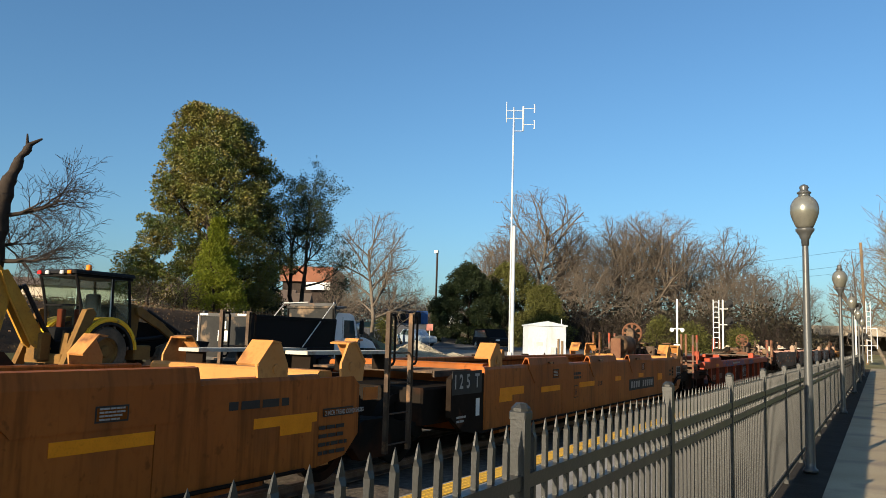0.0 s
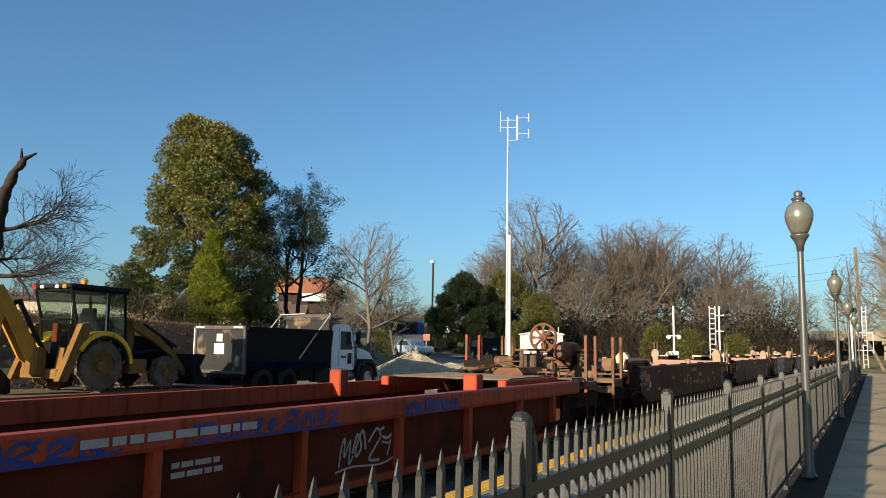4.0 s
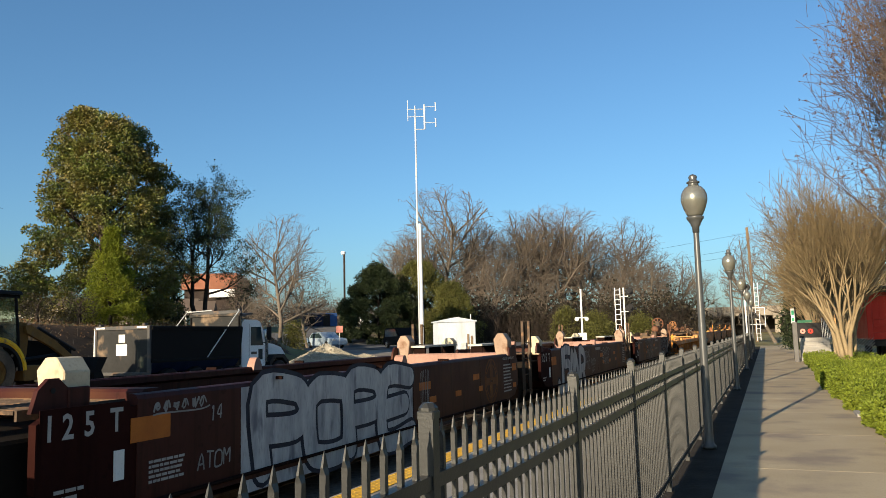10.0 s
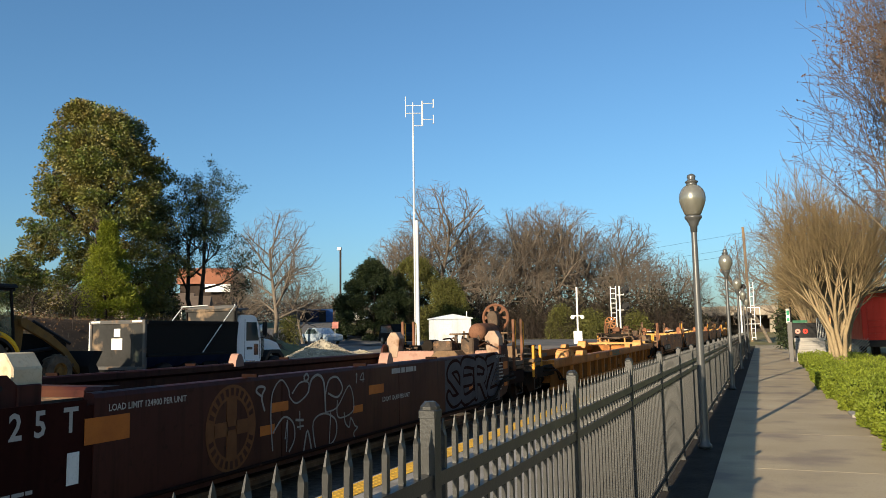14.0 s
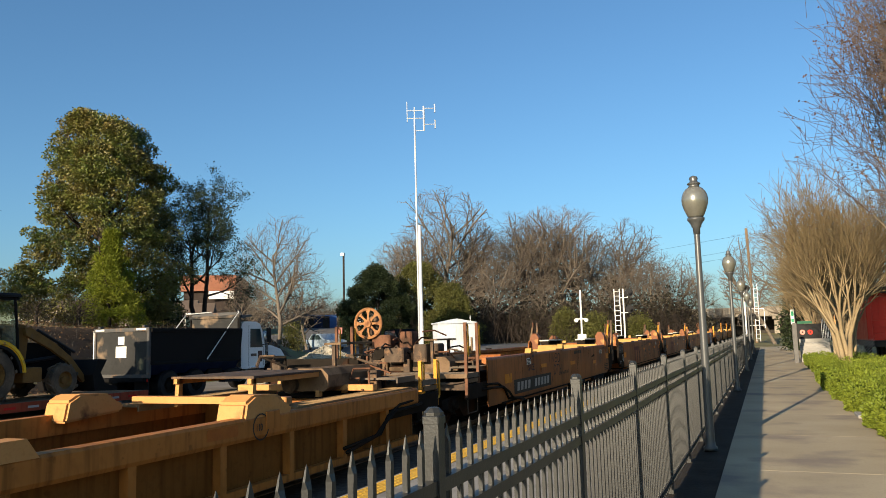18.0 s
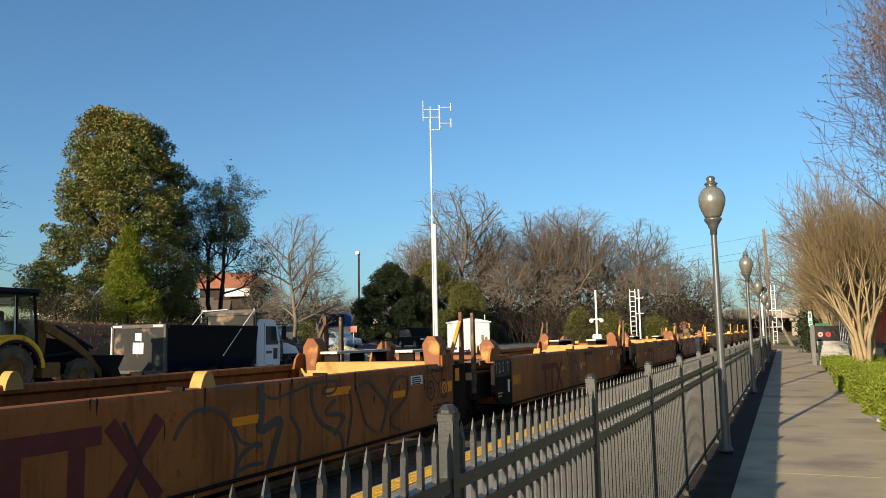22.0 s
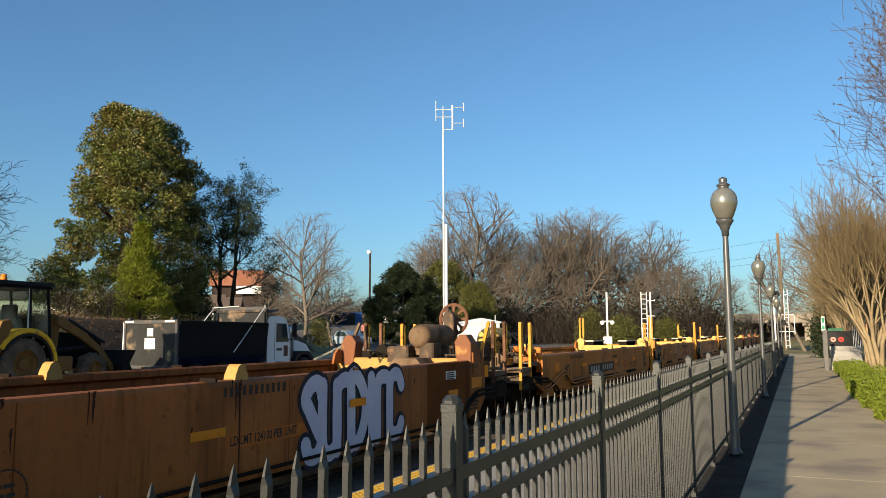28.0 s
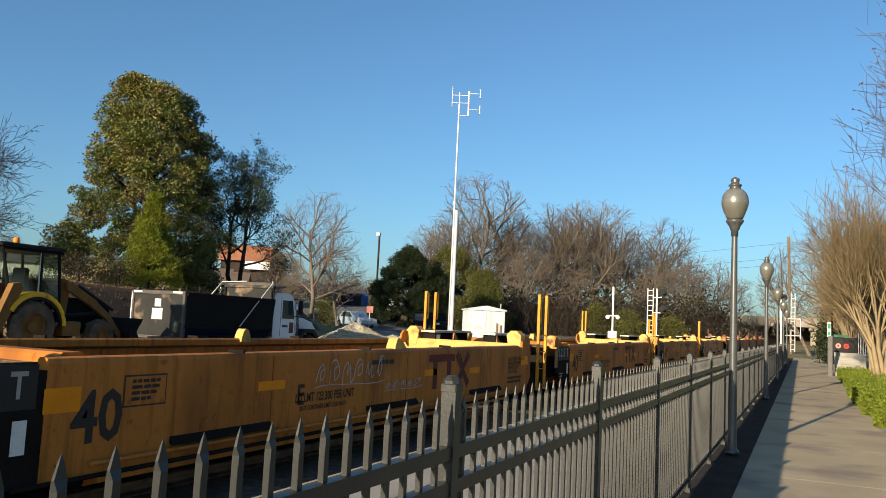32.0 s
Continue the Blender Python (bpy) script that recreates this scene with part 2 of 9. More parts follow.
M["paint_m"] = mat("spray_maroon", (0.13, 0.03, 0.028), (0.1, 0.025, 0.022), 0.6, scale=6, bump=0)
M["plate_b"] = mat("number_board", (0.035, 0.033, 0.03), (0.028, 0.026, 0.024), 0.6, scale=4, bump=0)
M["label_w"] = mat("paper_label", (0.7, 0.7, 0.66), (0.6, 0.6, 0.56), 0.6, scale=4, bump=0)
M["spray_s"] = mat("spray_silver", (0.48, 0.47, 0.46), (0.26, 0.26, 0.27), 0.5, scale=2.2, fine=14, bump=0, stain=(0.15, 0.15, 0.17), stain_at=0.62, stain_scale=2.5, stretch=(1, 2.5, 0.7))
M["spray_t1"] = mat("spray_dull_white", (0.27, 0.26, 0.25), (0.19, 0.18, 0.17), 0.6, scale=5, bump=0)
M["spray_t2"] = mat("spray_faint_white", (0.11, 0.085, 0.078), (0.08, 0.06, 0.055), 0.6, scale=5, bump=0)
M["spray_d2"] = mat("spray_dull_blue", (0.062, 0.062, 0.072), (0.045, 0.042, 0.05), 0.6, scale=3, bump=0)
M["spray_k"] = mat("spray_black", (0.03, 0.035, 0.05), (0.02, 0.02, 0.03), 0.6, scale=4, bump=0)
M["spray_l"] = mat("spray_lilac", (0.56, 0.56, 0.66), (0.46, 0.46, 0.6), 0.5, scale=3, bump=0)
M["spray_b"] = mat("spray_blue", (0.03, 0.06, 0.24), (0.02, 0.04, 0.16), 0.5, scale=3, bump=0)
M["spray_t"] = mat("spray_teal", (0.10, 0.2, 0.17), (0.08, 0.15, 0.13), 0.6, scale=3, bump=0)
M["cat_yellow"] = mat("machine_yellow", (0.78, 0.48, 0.03), (0.66, 0.38, 0.025), 0.45, scale=2.5, fine=20, stain=(0.30, 0.2, 0.07), stain_at=0.66, stain_scale=6)
M["amber"] = mat("amber_lens", (0.8, 0.22, 0.02), (0.7, 0.18, 0.02), 0.2, scale=5, bump=0)
M["red_lens"] = mat("red_lens", (0.55, 0.03, 0.02), (0.45, 0.02, 0.02), 0.2, scale=5, bump=0)
M["body_grey"] = mat("dump_body_grey", (0.085, 0.082, 0.08), (0.06, 0.058, 0.055), 0.5, scale=2, fine=15, stain=(0.16, 0.10, 0.06), stain_at=0.62, stain_scale=2.5)
M["body_black"] = mat("dump_body_black", (0.006, 0.006, 0.006), (0.009, 0.008, 0.008), 0.6, scale=2, spec=0.08)
M["body_blue"] = mat("dump_rail_blue", (0.006, 0.015, 0.05), (0.006, 0.010, 0.028), 0.4, scale=2)
M["wood"] = mat("weathered_wood", (0.24, 0.17, 0.1), (0.15, 0.1, 0.06), 0.85, scale=3, fine=30, stretch=(1, 1, 0.1))
M["stone"] = mat("crushed_stone", (0.42, 0.38, 0.30), (0.30, 0.27, 0.205), 0.95, scale=3, fine=18, bump=0.6, island=0.16)
M["bark"] = mat("bark", (0.17, 0.14, 0.11), (0.095, 0.078, 0.062), 0.9, scale=3, fine=25, bump=0.4)
M["bark_pale"] = mat("bark_pale", (0.29, 0.222, 0.128), (0.19, 0.142, 0.084), 0.75, scale=2, fine=20, bump=0.2)
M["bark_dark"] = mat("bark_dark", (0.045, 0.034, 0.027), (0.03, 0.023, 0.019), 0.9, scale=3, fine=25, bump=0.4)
M["twig"] = mat("twig", (0.16, 0.13, 0.10), (0.10, 0.08, 0.064), 0.85, scale=0.7, fine=9, bump=0)
M["twig_gold"] = mat("twig_gold", (0.23, 0.172, 0.092), (0.15, 0.112, 0.062), 0.8, scale=0.7, fine=9, bump=0)
M["seed"] = mat("seed_heads", (0.14, 0.085, 0.055), (0.09, 0.05, 0.04), 0.9, scale=2, fine=9, bump=0)
M["magnolia"] = leafy("magnolia_leaf", (0.082, 0.125, 0.022), (0.150, 0.112, 0.030), 0.12, 0.36, 0.36)
M["conifer"] = leafy("conifer_leaf", (0.20, 0.22, 0.024), (0.13, 0.165, 0.018), 0.32)
M["evergreen"] = leafy("evergreen_leaf", (0.034, 0.048, 0.02), (0.026, 0.036, 0.016), 0.15)
M["privet"] = leafy("privet_leaf", (0.115, 0.118, 0.032), (0.08, 0.08, 0.024), 0.25)
M["hedge"] = leafy("hedge_leaf", (0.21, 0.25, 0.03), (0.11, 0.15, 0.02), 0.35)
M["brick"] = mat("brick", (0.045, 0.033, 0.028), (0.03, 0.023, 0.02), 0.9, scale=1, fine=12)
M["roof_tile"] = mat("roof_tile", (0.27, 0.115, 0.07), (0.2, 0.085, 0.05), 0.85, scale=1, fine=8)
M["beige"] = mat("beige_wall", (0.50, 0.43, 0.34), (0.42, 0.36, 0.28), 0.85, scale=0.6)
M["bridge"] = mat("bridge_concrete", (0.27, 0.235, 0.185), (0.20, 0.17, 0.135), 0.9, scale=0.3, fine=5, stain=(0.16, 0.13, 0.1), stain_at=0.6, stain_scale=0.4)
M["caboose_red"] = mat("caboose_red", (0.55, 0.035, 0.02), (0.47, 0.03, 0.018), 0.4, scale=1)
M["tarp_blue"] = mat("tarp_blue", (0.02, 0.08, 0.25), (0.015, 0.05, 0.17), 0.5, scale=1)
M["hay"] = mat("distance_woods", (0.14, 0.105, 0.08), (0.10, 0.075, 0.06), 0.95, scale=0.05, fine=0.6)
M["silver_blue"] = mat("silver_blue_paint", (0.36, 0.44, 0.52), (0.32, 0.4, 0.48), 0.25, 0.3, scale=1, bump=0)
M["clay"] = mat("orange_clay", (0.42, 0.22, 0.09), (0.32, 0.16, 0.07), 0.95, scale=0.5, fine=5, bump=0.5)
M["green_paint"] = mat("green_metal", (0.03, 0.13, 0.07), (0.025, 0.1, 0.055), 0.5, scale=1)
M["green_sign"] = mat("green_sign", (0.04, 0.30, 0.16), (0.035, 0.25, 0.13), 0.5, scale=2, bump=0)
M["red_sign"] = mat("red_sign", (0.6, 0.25, 0.2), (0.5, 0.2, 0.16), 0.5, scale=2, bump=0)
M["pale_step"] = mat("pale_steps", (0.32, 0.305, 0.275), (0.25, 0.235, 0.21), 0.8, scale=2, fine=20)
M["rail_grey"] = mat("railing_grey", (0.13, 0.125, 0.12), (0.10, 0.096, 0.092), 0.6, scale=3)
M["litter"] = leafy("dead_leaves", (0.15, 0.09, 0.045), (0.09, 0.055, 0.03), 0.2)
M["rust"] = mat("rusty_brown_paint", (0.17, 0.085, 0.05), (0.10, 0.045, 0.028), 0.75, scale=3, fine=30, stain=(0.05, 0.03, 0.02), stain_at=0.6, stain_scale=3, spec=0.08)
M["gear"] = mat("greasy_brake_gear", (0.10, 0.07, 0.048), (0.055, 0.038, 0.028), 0.75, scale=5, fine=30, stain=(0.19, 0.11, 0.06), stain_at=0.6, stain_scale=6, spec=0.15)
M["grab"] = mat("grab_rail_yellow", (0.72, 0.36, 0.03), (0.55, 0.26, 0.03), 0.5, scale=8, fine=40, stain=RUST, stain_at=0.66, stain_scale=9)
M["dusty_tyre"] = mat("dusty_tyre", (0.15, 0.11, 0.075), (0.06, 0.05, 0.04), 0.95, scale=3, fine=18, bump=0.4, spec=0.05)
# dusty yellow, darkened further to paint in the arms' shaded side
M["machine_dull"] = mat("dusty_machine_yellow", (0.19, 0.10, 0.027), (0.13, 0.07, 0.022), 0.7, scale=2.5, fine=20, stain=(0.12, 0.08, 0.04), stain_at=0.66, stain_scale=6)
M["twig_plum"] = mat("twig_plum", (0.15, 0.114, 0.09), (0.095, 0.072, 0.062), 0.8, scale=0.7, fine=9, bump=0)
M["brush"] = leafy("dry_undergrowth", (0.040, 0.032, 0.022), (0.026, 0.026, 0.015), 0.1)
M["deck_tan"] = mat("weathered_deck_paint", (0.18, 0.118, 0.07), (0.11, 0.07, 0.042), 0.75, scale=3, fine=30, stain=(0.06, 0.04, 0.025), stain_at=0.58, stain_scale=3, spec=0.08)
M["rail_yellow"] = mat("stanchion_yellow", (0.60, 0.27, 0.032), (0.48, 0.2, 0.028), 0.55, scale=3, fine=25, stain=RUST, stain_at=0.68, stain_scale=4)
M["gate_grey"] = mat("tailgate_grey", (0.03, 0.03, 0.029), (0.02, 0.02, 0.0195), 0.65, scale=1.2, fine=12, stain=(0.20, 0.14, 0.09), stain_at=0.62, stain_scale=1.6)
M["far_twig"] = leafy("far_woods", (0.105, 0.085, 0.068), (0.075, 0.062, 0.05), 0.1)
# near-black concrete, its colour standing in for shade beneath the bridge deck
M["bridge_dark"] = mat("underdeck_shade", (0.05, 0.045, 0.04), (0.03, 0.028, 0.025), 0.95, scale=0.3, fine=5, stain=(0.05, 0.045, 0.04), stain_at=0.55, stain_scale=0.4)
M["shed_white"] = mat("shed_sheet_metal", (0.50, 0.54, 0.59), (0.45, 0.485, 0.53), 0.5, scale=1, fine=20, stain=(0.40, 0.42, 0.43), stain_at=0.62, stretch=(1, 1, 0.3))
M["refl_mid"] = mat("reflector_orange", (0.64, 0.23, 0.016), (0.52, 0.18, 0.014), 0.5, scale=5, fine=60, bump=0.02, stain=(0.12, 0.06, 0.025), stain_at=0.68, stain_scale=4)
M["boom_yellow"] = mat("boom_yellow", (0.44, 0.24, 0.034), (0.34, 0.17, 0.028), 0.6, scale=2.5, fine=20, stain=(0.2, 0.12, 0.05), stain_at=0.66, stain_scale=5)
# ochre grating made lighter than the plain one to paint sun on it
M["grate_lit"] = mat("sunlit_ochre_grating", (0.30, 0.19, 0.085), (0.16, 0.10, 0.05), 0.7, scale=3, fine=45, bump=0.3)
M["wheel_orange"] = mat("rusted_orange_wheel", (0.34, 0.17, 0.07), (0.22, 0.10, 0.045), 0.7, scale=5, fine=40, stain=RUST, stain_at=0.58, stain_scale=7, spec=0.1)
M["guide_cream"] = mat("guide_worn_cream", (0.52, 0.44, 0.31), (0.42, 0.33, 0.22), 0.6, scale=4, fine=30, bump=0.1, stain=(0.28, 0.15, 0.09), stain_at=0.6, stain_scale=4)
M["board_pale"] = mat("galvanised_board", (0.50, 0.47, 0.40), (0.40, 0.37, 0.31), 0.55, 0.1, scale=3, fine=40, stain=(0.26, 0.2, 0.14), stain_at=0.62, stain_scale=4)
# lighter copies of the car paints, with sunlight put into the colour
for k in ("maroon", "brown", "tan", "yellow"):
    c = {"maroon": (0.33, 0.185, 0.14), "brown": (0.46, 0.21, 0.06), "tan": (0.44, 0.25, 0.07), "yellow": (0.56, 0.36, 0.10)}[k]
    M[k + "_sun"] = mat("car_sunlit_" + k, c, tuple(v * 0.82 for v in c), 0.6, scale=1.5, fine=18, bump=0.05, stain=tuple(v * 0.5 for v in c), stain_at=0.64, stain_scale=2.5, spec=0.2)
M["text_faint"] = mat("stencil_faint_ochre", (0.10, 0.035, 0.017), (0.078, 0.026, 0.015), 0.6, scale=6, bump=0)


# ---- building helpers ----
def part(name, bm, m, parent=None, label="", smooth=False, at=None):
    """One mesh object, as a part of parent or as a thing of its own."""
    me = bpy.data.meshes.new(name)
    bm.normal_update()
    bm.to_mesh(me)
    bm.free()
    me.materials.append(M[m] if isinstance(m, str) else m)
    if smooth:
        me.shade_smooth()
    ob = new(name, me)
    ob.parent = parent
    if at is not None:
        ob.matrix_local = at if isinstance(at, Matrix) else Matrix.Translation(at)
    return tagged(ob, label)


def piece(name, me, parent, at):
    ob = new(name, me)
    ob.parent = parent
    ob.matrix_local = at if isinstance(at, Matrix) else Matrix.Translation(at)
    return ob


def thing(name, x, y, z, rz=0, label="", category="", group="", kind=""):
    ob = new(name)
    ob.empty_display_size = 0.2
    ob.matrix_world = pose(x, y, z, 0, 0, rz)
    return tagged(ob, label, category, group, kind)


def hull(bm, vs, faces):
    vs = [bm.verts.new(v) for v in vs]
    for f in faces:
        bm.faces.new([vs[i] for i in f])


def box(bm, x0, x1, y0, y1, z0, z1, ch=0.0):
    """A box; ch: the chamfer of its upright and top edges."""
    if ch <= 0:
        hull(bm, [(x, y, z) for z in (z0, z1) for y in (y0, y1) for x in (x0, x1)],
             [(0, 2, 3, 1), (4, 5, 7, 6), (0, 1, 5, 4), (2, 6, 7, 3), (0, 4, 6, 2), (1, 3, 7, 5)])
        return
    c = ch
    ring = [(x0 + c, y0), (x1 - c, y0), (x1, y0 + c), (x1, y1 - c), (x1 - c, y1), (x0 + c, y1), (x0, y1 - c), (x0, y0 + c)]
    cx, cy = (x0 + x1) / 2, (y0 + y1) / 2
    top = [(p[0] - c * (1 if p[0] > cx else -1) * 0.7, p[1] - c * (1 if p[1] > cy else -1) * 0.7) for p in ring]
    vs = [(*p, z0) for p in ring] + [(*p, z1 - c) for p in ring] + [(*p, z1) for p in top]
    fs = [tuple(range(7, -1, -1)), tuple(range(16, 24))]
    for k in (0, 8):
        fs += [(k + i, k + (i + 1) % 8, k + 8 + (i + 1) % 8, k + 8 + i) for i in range(8)]
    hull(bm, vs, fs)


def prism(bm, prof, axis, a, b):
    """A profile drawn in the two other axes (in the order x, y, z) and drawn out along axis from a to b."""
    def v(p, s):
        return {"x": (s, p[0], p[1]), "y": (p[0], s, p[1]), "z": (p[0], p[1], s)}[axis]
    n = len(prof)
    hull(bm, [v(p, a) for p in prof] + [v(p, b) for p in prof],
         [tuple(range(n - 1, -1, -1)), tuple(range(n, 2 * n))] + [(i, (i + 1) % n, n + (i + 1) % n, n + i) for i in range(n)])
    bmesh.ops.recalc_face_normals(bm, faces=bm.faces[-(n + 2):])


def tube(bm, pts, r, n=6, r1=None, caps=True):
    """A round bar along pts, its radius going from r to r1."""
    pts = [Vector(p) for p in pts]
    r1 = r if r1 is None else r1
    rings = []
    for i, p in enumerate(pts):
        d = (pts[min(i + 1, len(pts) - 1)] - pts[max(i - 1, 0)]).normalized()
        u = d.orthogonal().normalized()
        w = d.cross(u)
        k = r + (r1 - r) * i / max(len(pts) - 1, 1)
        rings.append([bm.verts.new(p + (u * math.cos(2 * math.pi * j / n) + w * math.sin(2 * math.pi * j / n)) * k) for j in range(n)])
    for a, b in zip(rings, rings[1:]):
        ua = a[0].co - sum((v.co for v in a), Vector()) / n
        k = max(range(n), key=lambda j: (b[j].co - sum((v.co for v in b), Vector()) / n).dot(ua))
        for j in range(n):
            bm.faces.new((a[j], a[(j + 1) % n], b[(j + 1 + k) % n], b[(j + k) % n]))
    if caps:
        bm.faces.new(rings[0][::-1])
        bm.faces.new(rings[-1])


def lathe(bm, prof, n=20, axis="z", at=(0, 0, 0), caps=True):
    """A turned body: prof holds (radius, height)."""
    def v(r, h, a):
        c, s = r * math.cos(a), r * math.sin(a)
        q = {"z": (c, s, h), "x": (h, c, s), "y": (s, h, c)}[axis]
        return (q[0] + at[0], q[1] + at[1], q[2] + at[2])
    rings = [[bm.verts.new(v(max(r, 1e-4), h, 2 * math.pi * j / n)) for j in range(n)] for r, h in prof]
    for a, b in zip(rings, rings[1:]):
        for j in range(n):
            bm.faces.new((a[j], a[(j + 1) % n], b[(j + 1) % n], b[j]))
    if caps:
        bm.faces.new(rings[0][::-1])
        bm.faces.new(rings[-1])


def write(name, body, size, m, parent, at, label="", bold=0.0):
    """Letters, as a flat mesh."""
    cu = bpy.data.curves.new(name, "FONT")
    cu.body, cu.size, cu.resolution_u, cu.offset = body, size, 2, bold
    tmp = new(name, cu)
    me = bpy.data.meshes.new_from_object(tmp.evaluated_get(bpy.context.evaluated_depsgraph_get()))
    bpy.data.objects.remove(tmp)
    bpy.data.curves.remove(cu)
    me.materials.clear()
    me.materials.append(M[m])
    ob = new(name, me)
    ob.parent = parent
    ob.matrix_local = at
    return tagged(ob, label)


BM = bmesh.new


# ---- ground, platform, track ----
def smooth(a, b, v):
    k = min(max((v - a) / (b - a), 0.0), 1.0)
    return k * k * (3 - 2 * k)


def height(x, y):
    """The lie of the land: the track bed, the lot beyond it, the bank and the rising road behind."""
    d, lat = math.hypot(x, y), -x
    if x > -3.9:
        z = -0.03 + 0.9 * smooth(90, 160, y)
        if x > 6:
            z += 0.02 * min(x - 6, 30)
        return z
    z = -0.62 + 0.24 * smooth(8.6, 11.0, lat)
    if lat > 9:
        az = math.degrees(math.atan2(lat, max(y, 0.1)))
        z += 0.95 * smooth(38, 72, d) + (0.8 + 2.1 * smooth(24, 30, az)) * smooth(72, 112, d) + 2.5 * smooth(112, 260, d)
        bank = smooth(25.3, 29.5, lat) * smooth(32.5, 36.5, math.degrees(math.atan2(lat, max(y, 0.1)))) * (1 - smooth(50, 70, y))
        z += 2.75 * bank * (1 - 0.55 * smooth(38, 70, d))
        z += 0.34 * bank * smooth(29.5, 33, lat) * (1 - smooth(34, 40, lat))
        z += 0.10 * noise.noise((x * 0.25, y * 0.25, 0)) * smooth(24, 30, lat)
    return z


xs = sorted({-900, -600, -400, -280, -200, -150, -120, -100, -90, -80, -72, -66, -60, -56, *(-52 + 1.3 * i for i in range(30)), -12, -11, -9.5, -8.6, -8.0, -3.91, -3.89,
             -2, 0, 3, 6, 10, 16, 25, 40, 70, 130, 300, 900})
ys = sorted({-300, -120, -60, -30, -15, *range(-8, 80, 2), *range(80, 130, 6), 140, 155, 170, 200, 260, 350, 500, 900})
bm = BM()
grid = [[bm.verts.new((x, y, height(x, y))) for x in xs] for y in ys]
for r0, r1 in zip(grid, grid[1:]):
    for i in range(len(xs) - 1):
        bm.faces.new((r0[i], r0[i + 1], r1[i + 1], r1[i]))
ground = tagged(part("ground", bm, "grass", smooth=True), "dry winter grass and bare earth", "ground", kind="structure")


def drape(name, outline_rows, m, label, lift=0.03):
    """A sheet on the ground: rows of (y, x0, x1)."""
    b = BM()
    rows = []
    for (ya, a0, a1), (yb, b0, b1) in zip(outline_rows, outline_rows[1:]):
        n = max(1, int(abs(yb - ya) / 2))
        for k in range(n):
            f = k / n
            rows.append((ya + (yb - ya) * f, a0 + (b0 - a0) * f, a1 + (b1 - a1) * f))
    rows.append(outline_rows[-1])
    g = []
    for y, x0, x1 in rows:
        m_ = 14
        g.append([b.verts.new((x0 + (x1 - x0) * i / m_, y, height(x0 + (x1 - x0) * i / m_, y) + lift)) for i in range(m_ + 1)])
    for r0, r1 in zip(g, g[1:]):
        for i in range(len(r0) - 1):
            b.faces.new((r0[i], r0[i + 1], r1[i + 1], r1[i]))
    return tagged(part(name, b, m, smooth=True), label, "ground", kind="structure")


drape("lot", [(-20, -24.5, -10.5), (10, -24.8, -10.5), (36, -25.5, -10.5), (48, -30, -10.5), (60, -48, -11), (76, -70, -11)], "lot", "pale compacted gravel lot beside the track", 0.05)
drape("road", [(59, -46, -10), (72, -60, -10), (78, -75, -10)], "asphalt", "grey asphalt road across the track", 0.09)
drape("side_road", [(76, -50, -43), (100, -68, -60), (150, -110, -98)], "asphalt", "side road climbing away", 0.1)
# the bare bank of dark litter
drape("bank", [(-10, -30.2, -25.6), (34, -30.2, -25.6), (46, -31.5, -27)], "bank", "bank of dark leaf litter and brush", 0.06)

# walkway in slabs, with the earth strip under the fence
bm = BM()
box(bm, -0.98, -0.50, -8, 72, -0.05, -0.012)
tagged(part("earth_strip", bm, "soil"), "dark earth strip under the fence", "ground", kind="structure")
walkway = thing("walkway", 0, 0, 0, 0, "sunlit concrete walkway with tooled joints", "pavement", kind="structure")
for i in range(-3, 25):
    bm = BM()
    y0, y1 = 3.0 * i + 0.0025, 3.0 * i + 2.9975
    box(bm, -0.52, 1.95 if y0 < 34 else 2.4, y0, y1, -0.12, 0.0, 0.003)
    part("slab", bm, "walk", walkway)
bm = BM()
box(bm, -3.86, -0.982, -30, 78, -0.75, 0.0)
tagged(part("platform", bm, "platform"), "low pale paved station platform beside the track", "platform", kind="structure")

# track
track = thing("railway_track", -6.8, 0, 0, 0, "single railway track with timber ties on pale ballast", "track", kind="structure")
bm = BM()
prism(bm, [(-2.3, -0.60), (-1.6, -0.46), (1.6, -0.46), (2.3, -0.56), (2.93, -0.59), (2.93, -0.7), (-2.3, -0.7)], "y", -40, 420)
part("ballast", bm, "ballast", track)
tie_bm = BM()
box(tie_bm, -1.3, 1.3, -0.11, 0.11, -0.52, -0.44, 0.01)
tie_me = bpy.data.meshes.new("tie")
tie_bm.to_mesh(tie_me)
tie_bm.free()
tie_me.materials.append(M["tie"])
for s in (-0.72, 0.72):
    bm = BM()
    prism(bm, [(s - 0.07, -0.44), (s + 0.07, -0.44), (s + 0.07, -0.425), (s + 0.012, -0.40), (s + 0.012, -0.335), (s + 0.036, -0.325), (s + 0.036, -0.30),
               (s - 0.036, -0.30), (s - 0.036, -0.325), (s - 0.012, -0.335), (s - 0.012, -0.40), (s - 0.07, -0.425)], "y", -40, 420)
    part("rail", bm, "rail", track)


# ---- fence and street lamps ----
FENCE_X, POST_0, BAY, N_BAYS = -0.91, 2.098 - 1.83 * 2, 1.83, 35
fence = thing("fence", FENCE_X, 0, 0, 0, "grey-black steel picket fence with spear-tipped pickets", "fence")


def shared(name, bm, m):
    me = bpy.data.meshes.new(name)
    bm.normal_update()
    bm.to_mesh(me)
    bm.free()
    me.materials.append(M[m])
    return me


